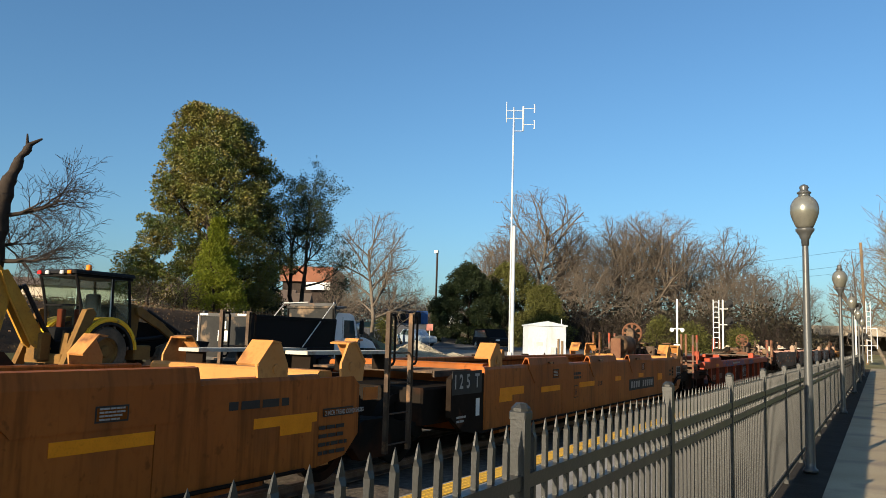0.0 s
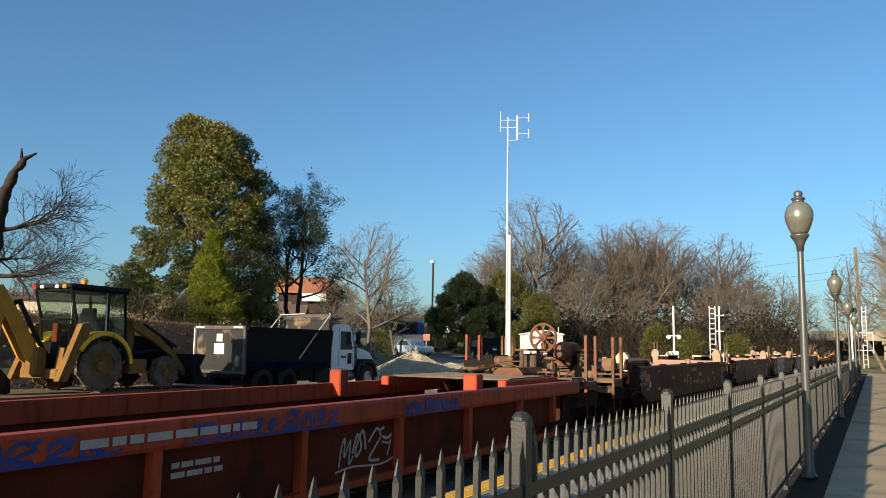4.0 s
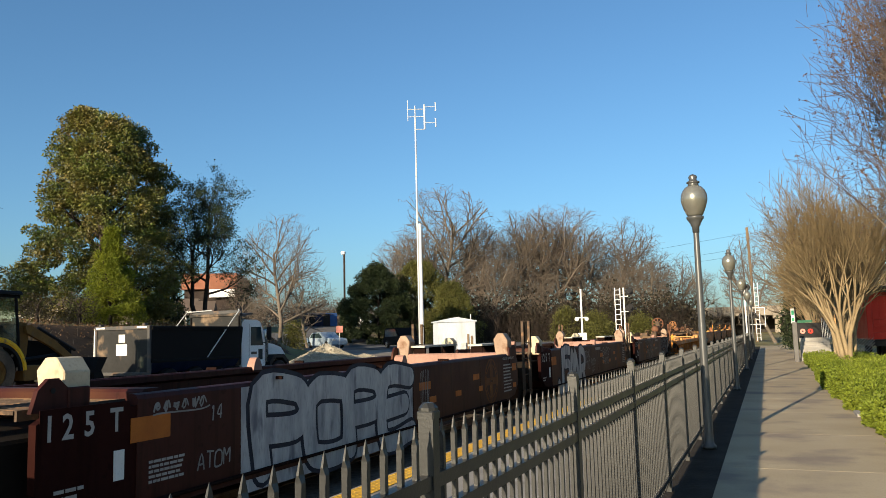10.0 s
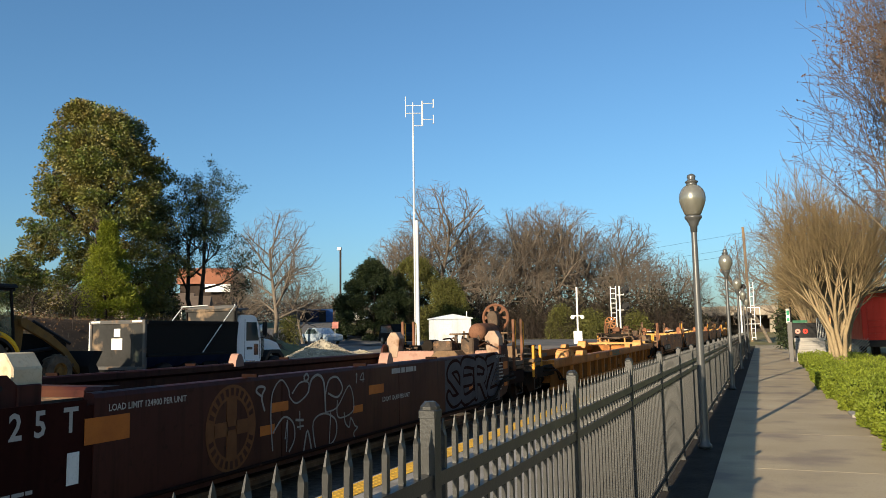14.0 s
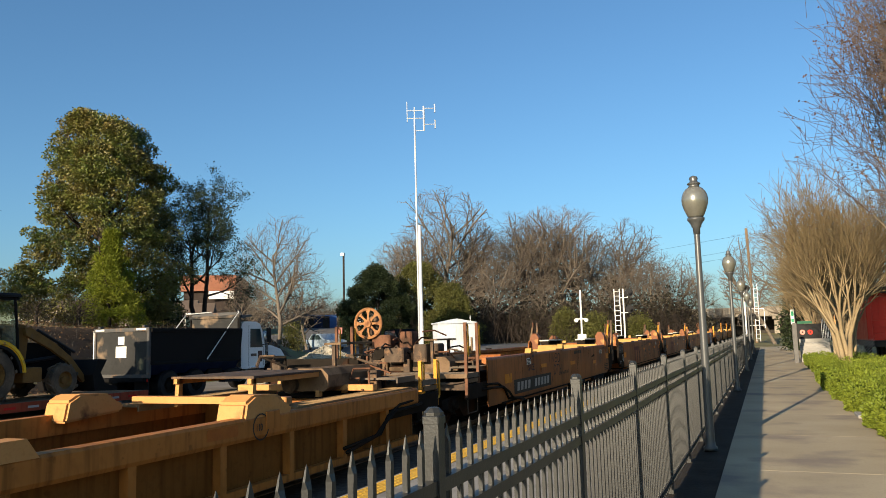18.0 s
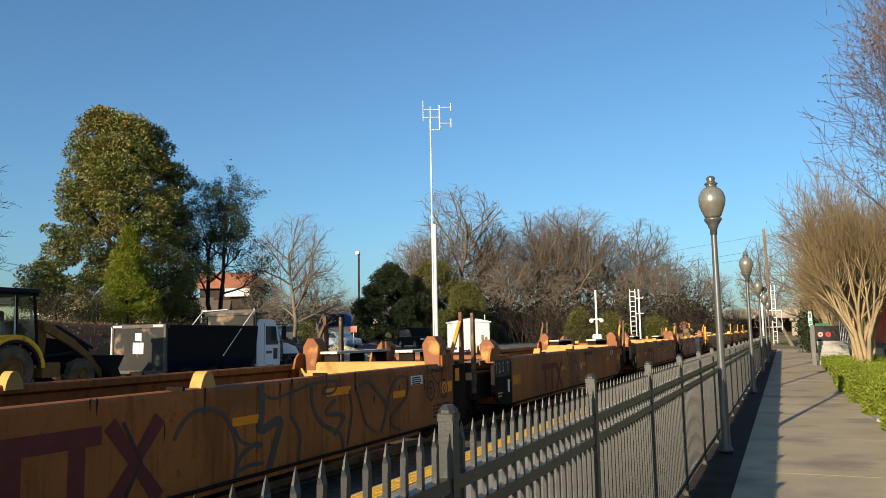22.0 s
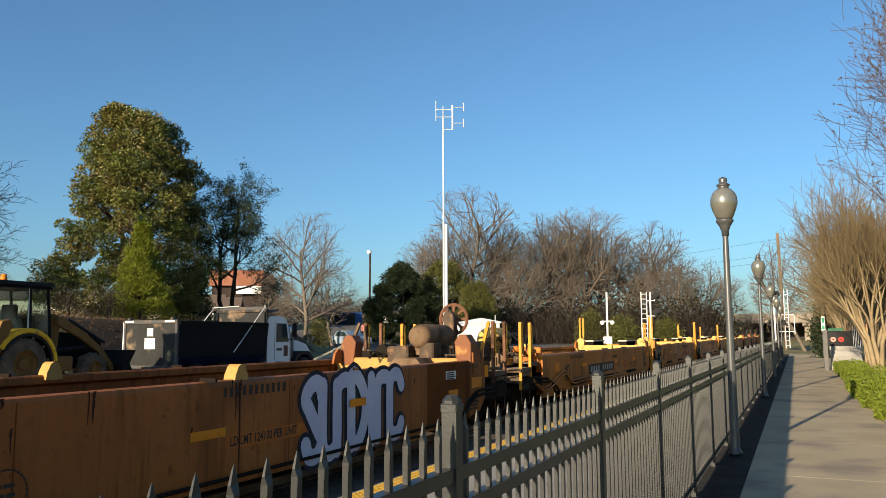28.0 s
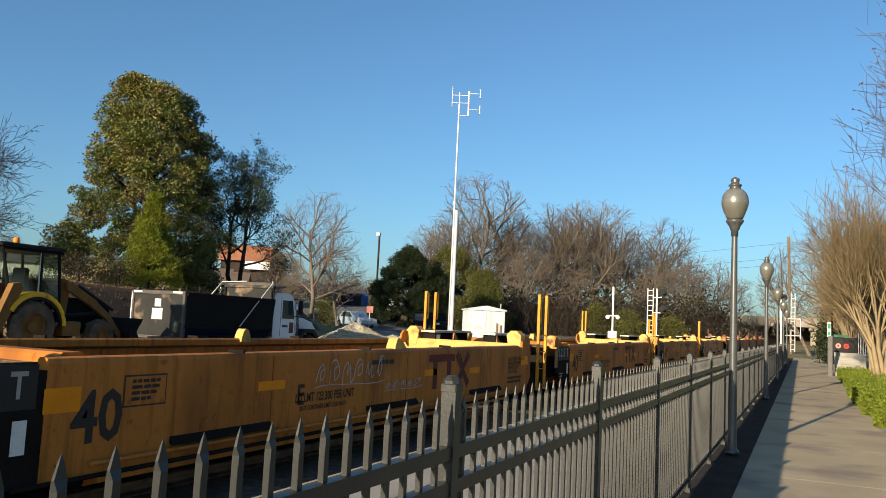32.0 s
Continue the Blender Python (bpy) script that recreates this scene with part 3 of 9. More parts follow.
bm = BM()
box(bm, -0.023, 0.023, -0.023, 0.023, -0.05, 1.232)
box(bm, -0.027, 0.027, -0.027, 0.027, 1.228, 1.252, 0.004)
box(bm, -0.0262, 0.0262, -0.0262, 0.0262, 1.251, 1.274, 0.014)
post_me = shared("post", bm, "fence")
bm = BM()
box(bm, -0.008, 0.008, -0.008, 0.008, 0.05, 1.166)
hull(bm, [(-0.008, -0.008, 1.166), (0.008, -0.008, 1.166), (0.008, 0.008, 1.166), (-0.008, 0.008, 1.166), (-0.003, -0.011, 1.182), (0.003, -0.011, 1.182), (0.003, 0.011, 1.182), (-0.003, 0.011, 1.182),
          (-0.002, -0.004, 1.207), (0.002, -0.004, 1.207), (0.002, 0.004, 1.207), (-0.002, 0.004, 1.207), (0, 0, 1.219)],
     [(0, 1, 5, 4), (1, 2, 6, 5), (2, 3, 7, 6), (3, 0, 4, 7), (4, 5, 9, 8), (5, 6, 10, 9), (6, 7, 11, 10), (7, 4, 8, 11), (8, 9, 12), (9, 10, 12), (10, 11, 12), (11, 8, 12)])
picket_me = shared("picket", bm, "fence")
bm = BM()
box(bm, -0.018, 0.018, 0.024, BAY - 0.024, -0.020, 0.020)
rail_me = shared("rail", bm, "fence")
N_PICK = 18
bm_far = BM()
for b in range(N_BAYS + 1):
    y0 = POST_0 + BAY * b
    piece("post", post_me, fence, (0, y0, 0))
    if b == N_BAYS:
        break
    for z in (0.118, 0.948, 1.050):
        piece("fence_rail", rail_me, fence, (0, y0, z))
    for k in range(N_PICK):
        y = y0 + BAY * (k + 1) / (N_PICK + 1)
        if 0 <= b < 17:
            piece("picket", picket_me, fence, (0, y, 0))
        else:
            box(bm_far, -0.008, 0.008, y - 0.008, y + 0.008, 0.05, 1.17)
            hull(bm_far, [(-0.004, y - 0.010, 1.17), (0.004, y - 0.010, 1.17), (0.004, y + 0.010, 1.17), (-0.004, y + 0.010, 1.17), (0, y, 1.219)], [(0, 1, 4), (1, 2, 4), (2, 3, 4), (3, 0, 4)])
tagged(part("far_fence_run", bm_far, "fence", fence), "far pickets", kind="stuff")


def street_lamp():
    """A tall tapered post with an acorn globe and finial."""
    t = thing("street_lamp", 0, 0, 0, 0, "dark green street lamp with an acorn-shaped frosted globe", "street lamp", "lamps along the walkway")
    bm = BM()
    lathe(bm, [(0.085, 0.0), (0.085, 0.04), (0.062, 0.06), (0.056, 0.12), (0.052, 0.7), (0.035, 2.70), (0.034, 2.76)], 16)
    part("pole", bm, "lamp_post", t, smooth=True)
    bm = BM()
    lathe(bm, [(0.042, 2.72), (0.046, 2.80), (0.062, 2.815), (0.062, 2.835), (0.09, 2.88), (0.108, 2.905), (0.108, 2.93), (0.09, 2.935)], 18)
    part("fitter", bm, "lamp_post", t, smooth=True)
    bm = BM()
    lathe(bm, [(0.085, 2.935), (0.105, 2.96), (0.142, 3.05), (0.163, 3.12), (0.167, 3.17), (0.160, 3.225), (0.138, 3.275), (0.105, 3.315), (0.07, 3.335)], 24)
    part("globe", bm, "globe", t, "pale frosted acorn globe", smooth=True)
    bm = BM()
    lathe(bm, [(0.075, 3.330), (0.066, 3.35), (0.066, 3.365), (0.082, 3.372), (0.082, 3.385), (0.055, 3.40), (0.046, 3.42), (0.056, 3.445), (0.046, 3.47), (0.012, 3.487)], 18)
    part("finial", bm, "lamp_post", t, smooth=True)
    return t


lamp = street_lamp()
lamp.matrix_world = pose(-0.732, 10.34, 0)
for i in range(1, 5):
    copy_thing(lamp, pose(-0.732, 10.34 + 10.19 * i, 0, 0, 0, 25 * i))


# tactile strip along the platform
strip = thing("tactile_strip", 0, 0, 0, 0, "yellow tactile warning strip on the platform", "tactile paving", kind="structure")
bm = BM()
n = 0
for i in range(-10, 100):
    box(bm, -3.82, -3.55, 0.61 * i, 0.61 * i + 0.605, 0.0, 0.006)
    if i < 45:
        for a in range(4):
            for b in range(8):
                cx, cy = -3.79 + 0.073 * a, 0.61 * i + 0.045 + 0.073 * b
                hull(bm, [(cx - 0.02, cy - 0.02, 0.006), (cx + 0.02, cy - 0.02, 0.006), (cx + 0.02, cy + 0.02, 0.006), (cx - 0.02, cy + 0.02, 0.006), (cx, cy, 0.013)], [(0, 1, 4), (1, 2, 4), (2, 3, 4), (3, 0, 4)])
tagged(part("domed_tile", bm, "yellow_strip", strip), kind="stuff")


# ---- the freight train: a string of well cars ----
TRACK_X, RAIL_Z, SPEED, GRADE = -6.8, -0.30, 7.586, 0.004
MOVING = []
HW = 1.5          # half the width of a car
RIM = 1.32        # the top of the sides over the rail


def car(q0, label, name="well_car"):
    """An empty at the car's first end; q0 is its place along the track when the clip starts."""
    t = thing(name, TRACK_X, q0, RAIL_Z, 0, label, "rail car", "cars of the freight train")
    MOVING.append((t, q0))
    return t


def side_plate(t, x, y0, y1, z0, z1, m, name="side_wall"):
    s = 1 if x > 0 else -1
    bm = BM()
    prof = [(x, z0), (x, z1 - 0.05), (x - s * 0.02, z1 - 0.01), (x - s * 0.05, z1), (x - s * 0.11, z1), (x - s * 0.13, z1 - 0.02), (x - s * 0.13, z1 - 0.10), (x - s * 0.03, z1 - 0.14), (x - s * 0.03, z0)]
    prism(bm, prof, "y", y0, y1)
    return part(name, bm, m, t)


def ribbed_side(t, x, y0, y1, m, ribs, dz=0.0, inset=0.0):
    """An older side: a top chord, a recessed web and upright ribs."""
    s = 1 if x > 0 else -1
    bm = BM()
    prism(bm, [(x, 0.86 + dz), (x + s * 0.02, 0.90 + dz), (x + s * 0.02, 1.08 + dz), (x, 1.11 + dz), (x - s * 0.16, 1.11 + dz), (x - s * 0.16, 0.86 + dz)], "y", y0, y1)
    part("top_chord", bm, m, t)
    bm = BM()
    # web paint is darkened for dirt and for the chord's shade over it
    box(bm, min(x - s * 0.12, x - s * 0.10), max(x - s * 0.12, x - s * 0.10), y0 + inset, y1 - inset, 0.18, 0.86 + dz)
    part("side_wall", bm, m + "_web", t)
    bm = BM()
    box(bm, min(x, x - s * 0.14), max(x, x - s * 0.14), y0 + inset, y1 - inset, 0.14, 0.22)
    part("bottom_chord", bm, m, t)
    for y in ribs:
        bm = BM()
        prism(bm, [(x, 0.22), (x, 0.86 + dz), (x - s * 0.10, 0.86 + dz), (x - s * 0.10, 0.22)], "y", y - 0.05, y + 0.05)
        part("rib", bm, m, t)


def guide(t, x, y, m, h=0.46, w=0.30, z=RIM, hi="", ear_way=-1):
    """A container guide: a hollow upright box with a roof-shaped head, a backing plate and a drilled ear plate beside it."""
    s = 1 if x > 0 else -1
    base = "maroon" if m == "guide_cream" else m.replace("_hi", "")
    bm = BM()
    prof = [(x - s * 0.03, z - 0.12), (x - s * 0.03, z + h * 0.66), (x - s * 0.13, z + h), (x - s * 0.26, z + h), (x - s * 0.36, z + h * 0.70), (x - s * 0.30, z - 0.12)]
    prism(bm, prof, "y", y - w / 2, y + w / 2)
    bmesh.ops.bevel(bm, geom=list(bm.edges), offset=0.012, segments=1, affect="EDGES")
    g = part("guide_block", bm, m, t, hi)
    k = ear_way
    bm = BM()
    prism(bm, [(y + k * 0.46, z - 0.08), (y + k * 0.10, z - 0.08), (y + k * 0.10, z + 0.10), (y + k * 0.20, z + 0.19), (y + k * 0.30, z + 0.19), (y + k * 0.40, z + 0.10)], "x", x - s * 0.015, x - s * 0.06)
    ear = part("ear_plate", bm, base, g)
    bm = BM()
    lathe(bm, [(0.004, 0.0), (0.024, 0.0), (0.024, 0.003), (0.004, 0.003)], 10, "x", (x - s * 0.012, y + k * 0.26, z + 0.09))
    part("eye", bm, "black", ear)
    bm = BM()
    box(bm, *sorted((x + s * 0.002, x - s * 0.05)), y - w * 0.4, y + w * 0.4, z - 0.26, z + h * 0.3, 0.01)
    part("backing_plate", bm, base, g)
    return g


def gusset(t, x, y, m, h=0.36, w=0.46, z=RIM, flip=1):
    """The pointed triangular guide of the brown cars."""
    s = 1 if x > 0 else -1
    bm = BM()
    prism(bm, [(y - w * 0.5 * flip, z - 0.10), (y + w * 0.42 * flip, z - 0.10), (y + w * 0.5 * flip, z + h * 0.35), (y + w * 0.05 * flip, z + h), (y - w * 0.22 * flip, z + h * 0.95), (y - w * 0.5 * flip, z + h * 0.3)], "x", x - s * 0.02, x - s * 0.05)
    g = part("gusset", bm, m, t)
    bm = BM()
    prism(bm, [(y - w * 0.22 * flip, z + h * 0.96), (y + w * 0.05 * flip, z + h * 1.01), (y + w * 0.5 * flip, z + h * 0.36), (y + w * 0.47 * flip, z + h * 0.30), (y + w * 0.03 * flip, z + h * 0.95), (y - w * 0.2 * flip, z + h * 0.9)], "x", x - s * 0.01, x - s * 0.30)
    part("top_flange", bm, m, g)
    bm = BM()
    lathe(bm, [(0.01, 0), (0.05, 0), (0.05, 0.012), (0.01, 0.012)], 12, "x", (x - s * 0.02, y - w * 0.1 * flip, z + h * 0.2))
    part("boss", bm, m, g)
    return g


def lug(t, x, y, m, z=RIM):
    s = 1 if x > 0 else -1
    bm = BM()
    prism(bm, [(y - 0.12, z - 0.06), (y + 0.12, z - 0.06), (y + 0.10, z + 0.04), (y + 0.055, z + 0.13), (y + 0.02, z + 0.155), (y - 0.02, z + 0.155), (y - 0.055, z + 0.13), (y - 0.10, z + 0.04)], "x", x - s * 0.02, x - s * 0.17)
    part("lug", bm, m, t)


def stanchion(t, x, y, z0, z1, m, rail=1):
    """An upright channel with a bent grab rail beside it."""
    bm = BM()
    prism(bm, [(x - 0.03, y - 0.025), (x + 0.03, y - 0.025), (x + 0.03, y - 0.018), (x - 0.023, y - 0.018), (x - 0.023, y + 0.018), (x + 0.03, y + 0.018), (x + 0.03, y + 0.025), (x - 0.03, y + 0.025)], "z", z0, z1)
    st = part("stanchion", bm, m, t)
    if rail:
        bm = BM()
        yy = y + 0.15 * rail
        tube(bm, [(x, y, z1 - 0.04), (x, yy - 0.02 * rail, z1 - 0.04), (x, yy, z1 - 0.07), (x, yy, z1 - 0.62), (x, yy - 0.03 * rail, z1 - 0.66), (x, y, z1 - 0.68)], 0.016, 6)
        part("grab_rail", bm, {"rust": "grab", "rail_yellow": "grab", "red_post": "red"}.get(m, "steel_dark"), st)
    return st


def ladder(t, x, y0, y1, z0, z1, m, rungs=4):
    for y in (y0, y1):
        stanchion(t, x, y, z0, z1, m)
    for i in range(rungs):
        bm = BM()
        z = z0 + 0.10 + 0.38 * i
        tube(bm, [(x, y0, z), (x, y1, z)], 0.011, 6)
        part("rung", bm, m, t)


def bogie(t, y, m="steel_dark", spread=0.85):
    """A four-wheel truck."""
    b = new("truck")
    b.parent = t
    b.location = (0, y, 0)
    for s in (-1, 1):
        bm = BM()
        x0 = s * 1.02
        prism(bm, [(-1.15, 0.38), (-0.95, 0.30), (-0.55, 0.36), (-0.35, 0.18), (0.35, 0.18), (0.55, 0.36), (0.95, 0.30), (1.15, 0.38), (1.12, 0.56), (0.55, 0.60), (0.3, 0.68), (-0.3, 0.68), (-0.55, 0.60), (-1.12, 0.56)],
              "x", x0 - 0.07, x0 + 0.07)
        part("side_frame", bm, m, b)
        for yy in (-spread, spread):
            bm = BM()
            lathe(bm, [(0.02, -0.075), (0.12, -0.075), (0.15, -0.03), (0.40, -0.02), (0.42, -0.065), (0.455, -0.06), (0.462, 0.05), (0.49, 0.065), (0.49, 0.09), (0.38, 0.09), (0.36, 0.03), (0.1, 0.04), (0.02, 0.09)], 24, "x", (s * 0.76, yy, 0.46))
            part("wheel", bm, "steel_dark", b)
            bm = BM()
            lathe(bm, [(0.02, -0.06), (0.10, -0.06), (0.12, 0.02), (0.10, 0.09), (0.03, 0.10)], 12, "x", (s * 1.07, yy, 0.46))
            part("bearing_cap", bm, m, b)
        for k in (-0.14, 0, 0.14):
            bm = BM()
            lathe(bm, [(0.055, 0.24), (0.065, 0.27), (0.055, 0.32), (0.065, 0.37), (0.055, 0.42), (0.065, 0.47), (0.055, 0.52)], 8, "z", (s * 1.02, k, 0))
            part("spring", bm, m, b)
    bm = BM()
    box(bm, -1.0, 1.0, -0.18, 0.18, 0.40, 0.68, 0.03)
    part("bolster", bm, m, b)
    return b


def grate_deck(t, x0, x1, y0, y1, z, m="grate", name="deck"):
    """A bar-grating walkway with a frame; the bars run across."""
    bm = BM()
    for a, b in ((x0, x0 + 0.03), (x1 - 0.03, x1)):
        box(bm, a, b, y0, y1, z - 0.09, z)
    n = max(2, int((y1 - y0) / 0.07))
    for i in range(n + 1):
        y = y0 + (y1 - y0) * i / n
        box(bm, x0 + 0.03, x1 - 0.03, y - 0.012, y + 0.012, z - 0.035, z - 0.004)
    return tagged(part(name, bm, m, t), kind="stuff")


def brake_wheel(t, x, y, z, m, r=0.30):
    w = new("brake_wheel")
    w.parent = t
    w.location = (x, y, z)
    bm = BM()
    n = 28
    pts = [(r * math.cos(2 * math.pi * i / n), 0, r * math.sin(2 * math.pi * i / n)) for i in range(n)]
    pts.append(pts[0])
    tube(bm, pts, 0.034, 6, caps=False)
    part("rim", bm, m, w)
    for i in range(8):
        a = 2 * math.pi * i / 8
        bm = BM()
        prism(bm, [(-0.035, 0.06), (0.035, 0.06), (0.022, r * 0.5), (0.03, r * 0.75), (0.085, r), (-0.085, r), (-0.03, r * 0.75), (-0.022, r * 0.5)], "y", -0.008, 0.008)
        bmesh.ops.rotate(bm, verts=bm.verts, cent=(0, 0, 0), matrix=Matrix.Rotation(a, 3, "Y"))
        part("spoke", bm, m, w)
    bm = BM()
    lathe(bm, [(0.02, -0.05), (0.09, -0.05), (0.09, 0.03), (0.04, 0.10), (0.01, 0.10)], 12, "y")
    part("hub", bm, m, w)
    return w


def tank(t, x, y, z, r, length, m):
    bm = BM()
    h = length / 2
    lathe(bm, [(0.02, -h), (r * 0.55, -h + 0.02), (r * 0.85, -h + 0.07), (r * 0.97, -h + 0.14), (r, -h + 0.2), (r, h - 0.2), (r * 0.97, h - 0.14), (r * 0.85, h - 0.07), (r * 0.55, h - 0.02), (0.02, h)], 20, "y", (x, y, z))
    k = part("air_tank", bm, m, t, smooth=True)
    for yy in (y - h * 0.5, y + h * 0.5):
        bm = BM()
        box(bm, x - r * 0.8, x + r * 0.8, yy - 0.04, yy + 0.04, z - r - 0.12, z - r * 0.6)
        part("saddle", bm, m, k)
    return k


def patch(t, y, z, w, h, m, x=HW, name="reflector", off=0.004):
    bm = BM()
    box(bm, x, x + off, y - w / 2, y + w / 2, z - h / 2, z + h / 2)
    return part(name, bm, m, t)


def bars(t, y, z, w, rows, m, lh=0.045, gap=0.035, off=0.003, x=HW):
    """Writing too small or not to be lettered: plain bars."""
    bm = BM()
    rnd = random.Random(int(y * 100) + rows)
    for r in range(rows):
        zz = z - r * (lh + gap)
        a = 0.0
        end = w * (0.75 + 0.25 * rnd.random())
        while a < end - 0.03:
            k = min(lh * (rnd.uniform(1.2, 4.2) if lh < 0.1 else rnd.uniform(0.4, 0.6)), end - a)
            box(bm, x, x + off, y + a, y + a + k, zz - lh, zz)
            a += k + lh * 0.5
    return tagged(part("stencil", bm, m, t), kind="stuff")


def letters(t, body, y, z, size, m, name="stencil", x=HW + 0.004, tall=1.3):
    """Condensed bold lettering on the near side, read along the track."""
    return write(name, body, size, m, t, Matrix.Translation((x, y, z)) @ pose(0, 0, 0, 90, 0, 90) @ Matrix.Diagonal((1, tall, 1, 1)), "", size * 0.022)


def spline(pts, n=6):
    out = []
    P = [pts[0], *pts, pts[-1]]
    for i in range(1, len(P) - 2):
        a, b, c, d = P[i - 1], P[i], P[i + 1], P[i + 2]
        for k in range(n):
            s = k / n
            out.append(tuple(0.5 * (2 * b[j] + (c[j] - a[j]) * s + (2 * a[j] - 5 * b[j] + 4 * c[j] - d[j]) * s * s + (3 * b[j] - a[j] - 3 * c[j] + d[j]) * s ** 3) for j in (0, 1)))
    out.append(pts[-1])
    return out


def ribbon(bm, pts, w, x):
    """A flat sprayed line through (y, z) points."""
    pts = [Vector(p) for p in pts]
    left, right = [], []
    for i, p in enumerate(pts):
        d = pts[min(i + 1, len(pts) - 1)] - pts[max(i - 1, 0)]
        n = Vector((-d.y, d.x)).normalized() if d.length > 1e-6 else Vector((0, 1))
        h = x + 0.00004 * i
        left.append(bm.verts.new((h, *(p + n * w / 2))))
        right.append(bm.verts.new((h, *(p - n * w / 2))))
    for i in range(len(pts) - 1):
        bm.faces.new((left[i], right[i], right[i + 1], left[i + 1]))


GLYPHS = [
    [[(0.0, 0.3), (0.3, 0.95), (0.55, 0.5), (0.3, 0.15), (0.15, 0.5), (0.6, 1.0), (0.95, 0.4)]],
    [[(0.1, 0.9), (0.35, 0.2), (0.5, 0.85), (0.65, 0.15), (0.9, 0.95), (1.0, 0.6)]],
    [[(0.0, 0.6), (0.4, 1.0), (0.9, 0.7), (0.5, 0.4), (0.1, 0.1), (1.0, 0.0)], [(0.7, 0.9), (1.1, 1.1)]],
    [[(0.05, 0.1), (0.2, 0.8), (0.6, 0.95), (0.8, 0.5), (0.5, 0.25), (0.35, 0.6), (0.75, 0.75)]],
    [[(0.0, 0.8), (0.5, 0.75), (1.0, 0.85)], [(0.1, 0.55), (0.6, 0.45), (0.9, 0.6), (0.6, 0.0)]],
    [[(0.1, 0.0), (0.15, 0.6), (0.4, 0.9), (0.5, 0.3), (0.75, 0.8), (0.9, 0.1), (1.1, 0.3)]],
]


def scrawl(t, y0, y1, z0, z1, m, seed, n=5, w=0.022, x=HW + 0.005):
    """A sprayed scrawl: a row of loose marks, no words."""
    rnd = random.Random(seed)
    bm = BM()
    wd = (y1 - y0) / n
    for i in range(n):
        dz, sl, sc = rnd.uniform(-0.12, 0.12), rnd.uniform(0.0, 0.25), rnd.uniform(0.75, 1.1)
        for st in GLYPHS[rnd.randrange(len(GLYPHS))]:
            pts = [(y0 + wd * (i + (p[0] + sl * p[1]) * 0.85 * sc + rnd.uniform(-0.06, 0.06)), z0 + (z1 - z0) * min(max((p[1] + dz) * sc + rnd.uniform(-0.05, 0.05), -0.1), 1.1)) for p in st]
            ribbon(bm, spline(pts, 5), w * rnd.uniform(0.8, 1.2), x)
    if n > 3:
        ribbon(bm, spline([(y0 - 0.1 * wd, z0 - 0.1 * (z1 - z0)), (y0 + wd, z0 - 0.02 * (z1 - z0)), (y1 - wd, z0 - 0.12 * (z1 - z0)), (y1 + 0.3 * wd, z0 + 0.1 * (z1 - z0))], 5), w * 0.8, x)
    return part("sprayed_scrawl", bm, m, t)


STROKES = {
    "A": "00 26 40|12 32", "B": "00 06 36 45 33 03|33 42 41 30 00", "C": "45 36 16 05 01 10 30 41", "D": "00 06 26 44 42 20 00", "E": "46 06 00 40|03 33", "F": "46 06 00|03 33",
    "G": "45 36 16 05 01 10 30 41 43 23", "H": "06 00|46 40|03 43", "I": "26 20", "J": "36 31 20 10 01", "K": "06 00|46 03 40", "L": "06 00 40", "M": "00 06 23 46 40", "N": "00 06 40 46",
    "O": "16 05 01 10 30 41 45 36 16", "P": "00 06 36 45 44 33 03", "R": "00 06 36 45 44 33 03|23 40", "S": "45 36 16 05 14 32 41 30 10 01", "T": "06 46|26 20", "U": "06 01 10 30 41 46", "V": "06 20 46",
    "X": "06 40|00 46", "Y": "06 23 46|23 20", "Z": "06 46 00 40", "1": "15 26 20", "4": "30 36 02 42", "5": "46 06 04 34 43 41 30 00", "-": "03 43", "n": "00 05 16 36 45 40", "6": "45 36 16 05 01 10 30 41 42 33 13 02"}


def stroke_lines(body, y0, y1, z0, z1, seed, shake=0.05, gap=0.22, lean=0.0):
    """The pen lines of a word between two ends and two heights."""
    rnd = random.Random(seed)
    step = (y1 - y0) / (len(body) - gap * (len(body) > 1))
    out = []
    for i, ch in enumerate(body):
        if ch == " ":
            continue
        dz = rnd.uniform(-shake, shake)
        for line in STROKES[ch].split("|"):
            pts = [(int(p[0]) / 4 + rnd.uniform(-shake, shake), int(p[1]) / 6 + dz + rnd.uniform(-shake, shake) * 0.7) for p in line.split()]
            out.append([(y0 + step * (i + (u + lean * v) * (1 - gap)), z0 + (z1 - z0) * v) for u, v in pts])
    return out


def tag_word(t, body, y0, y1, z0, z1, m, seed, w=0.03, lean=0.1, x=HW + 0.006):
    """A hand-sprayed word in single lines."""
    bm = BM()
    for line in stroke_lines(body, y0, y1, z0, z1, seed, 0.06, 0.25, lean):
        ribbon(bm, spline(line, 3), w, x)
    return part("sprayed_tag", bm, m, t)


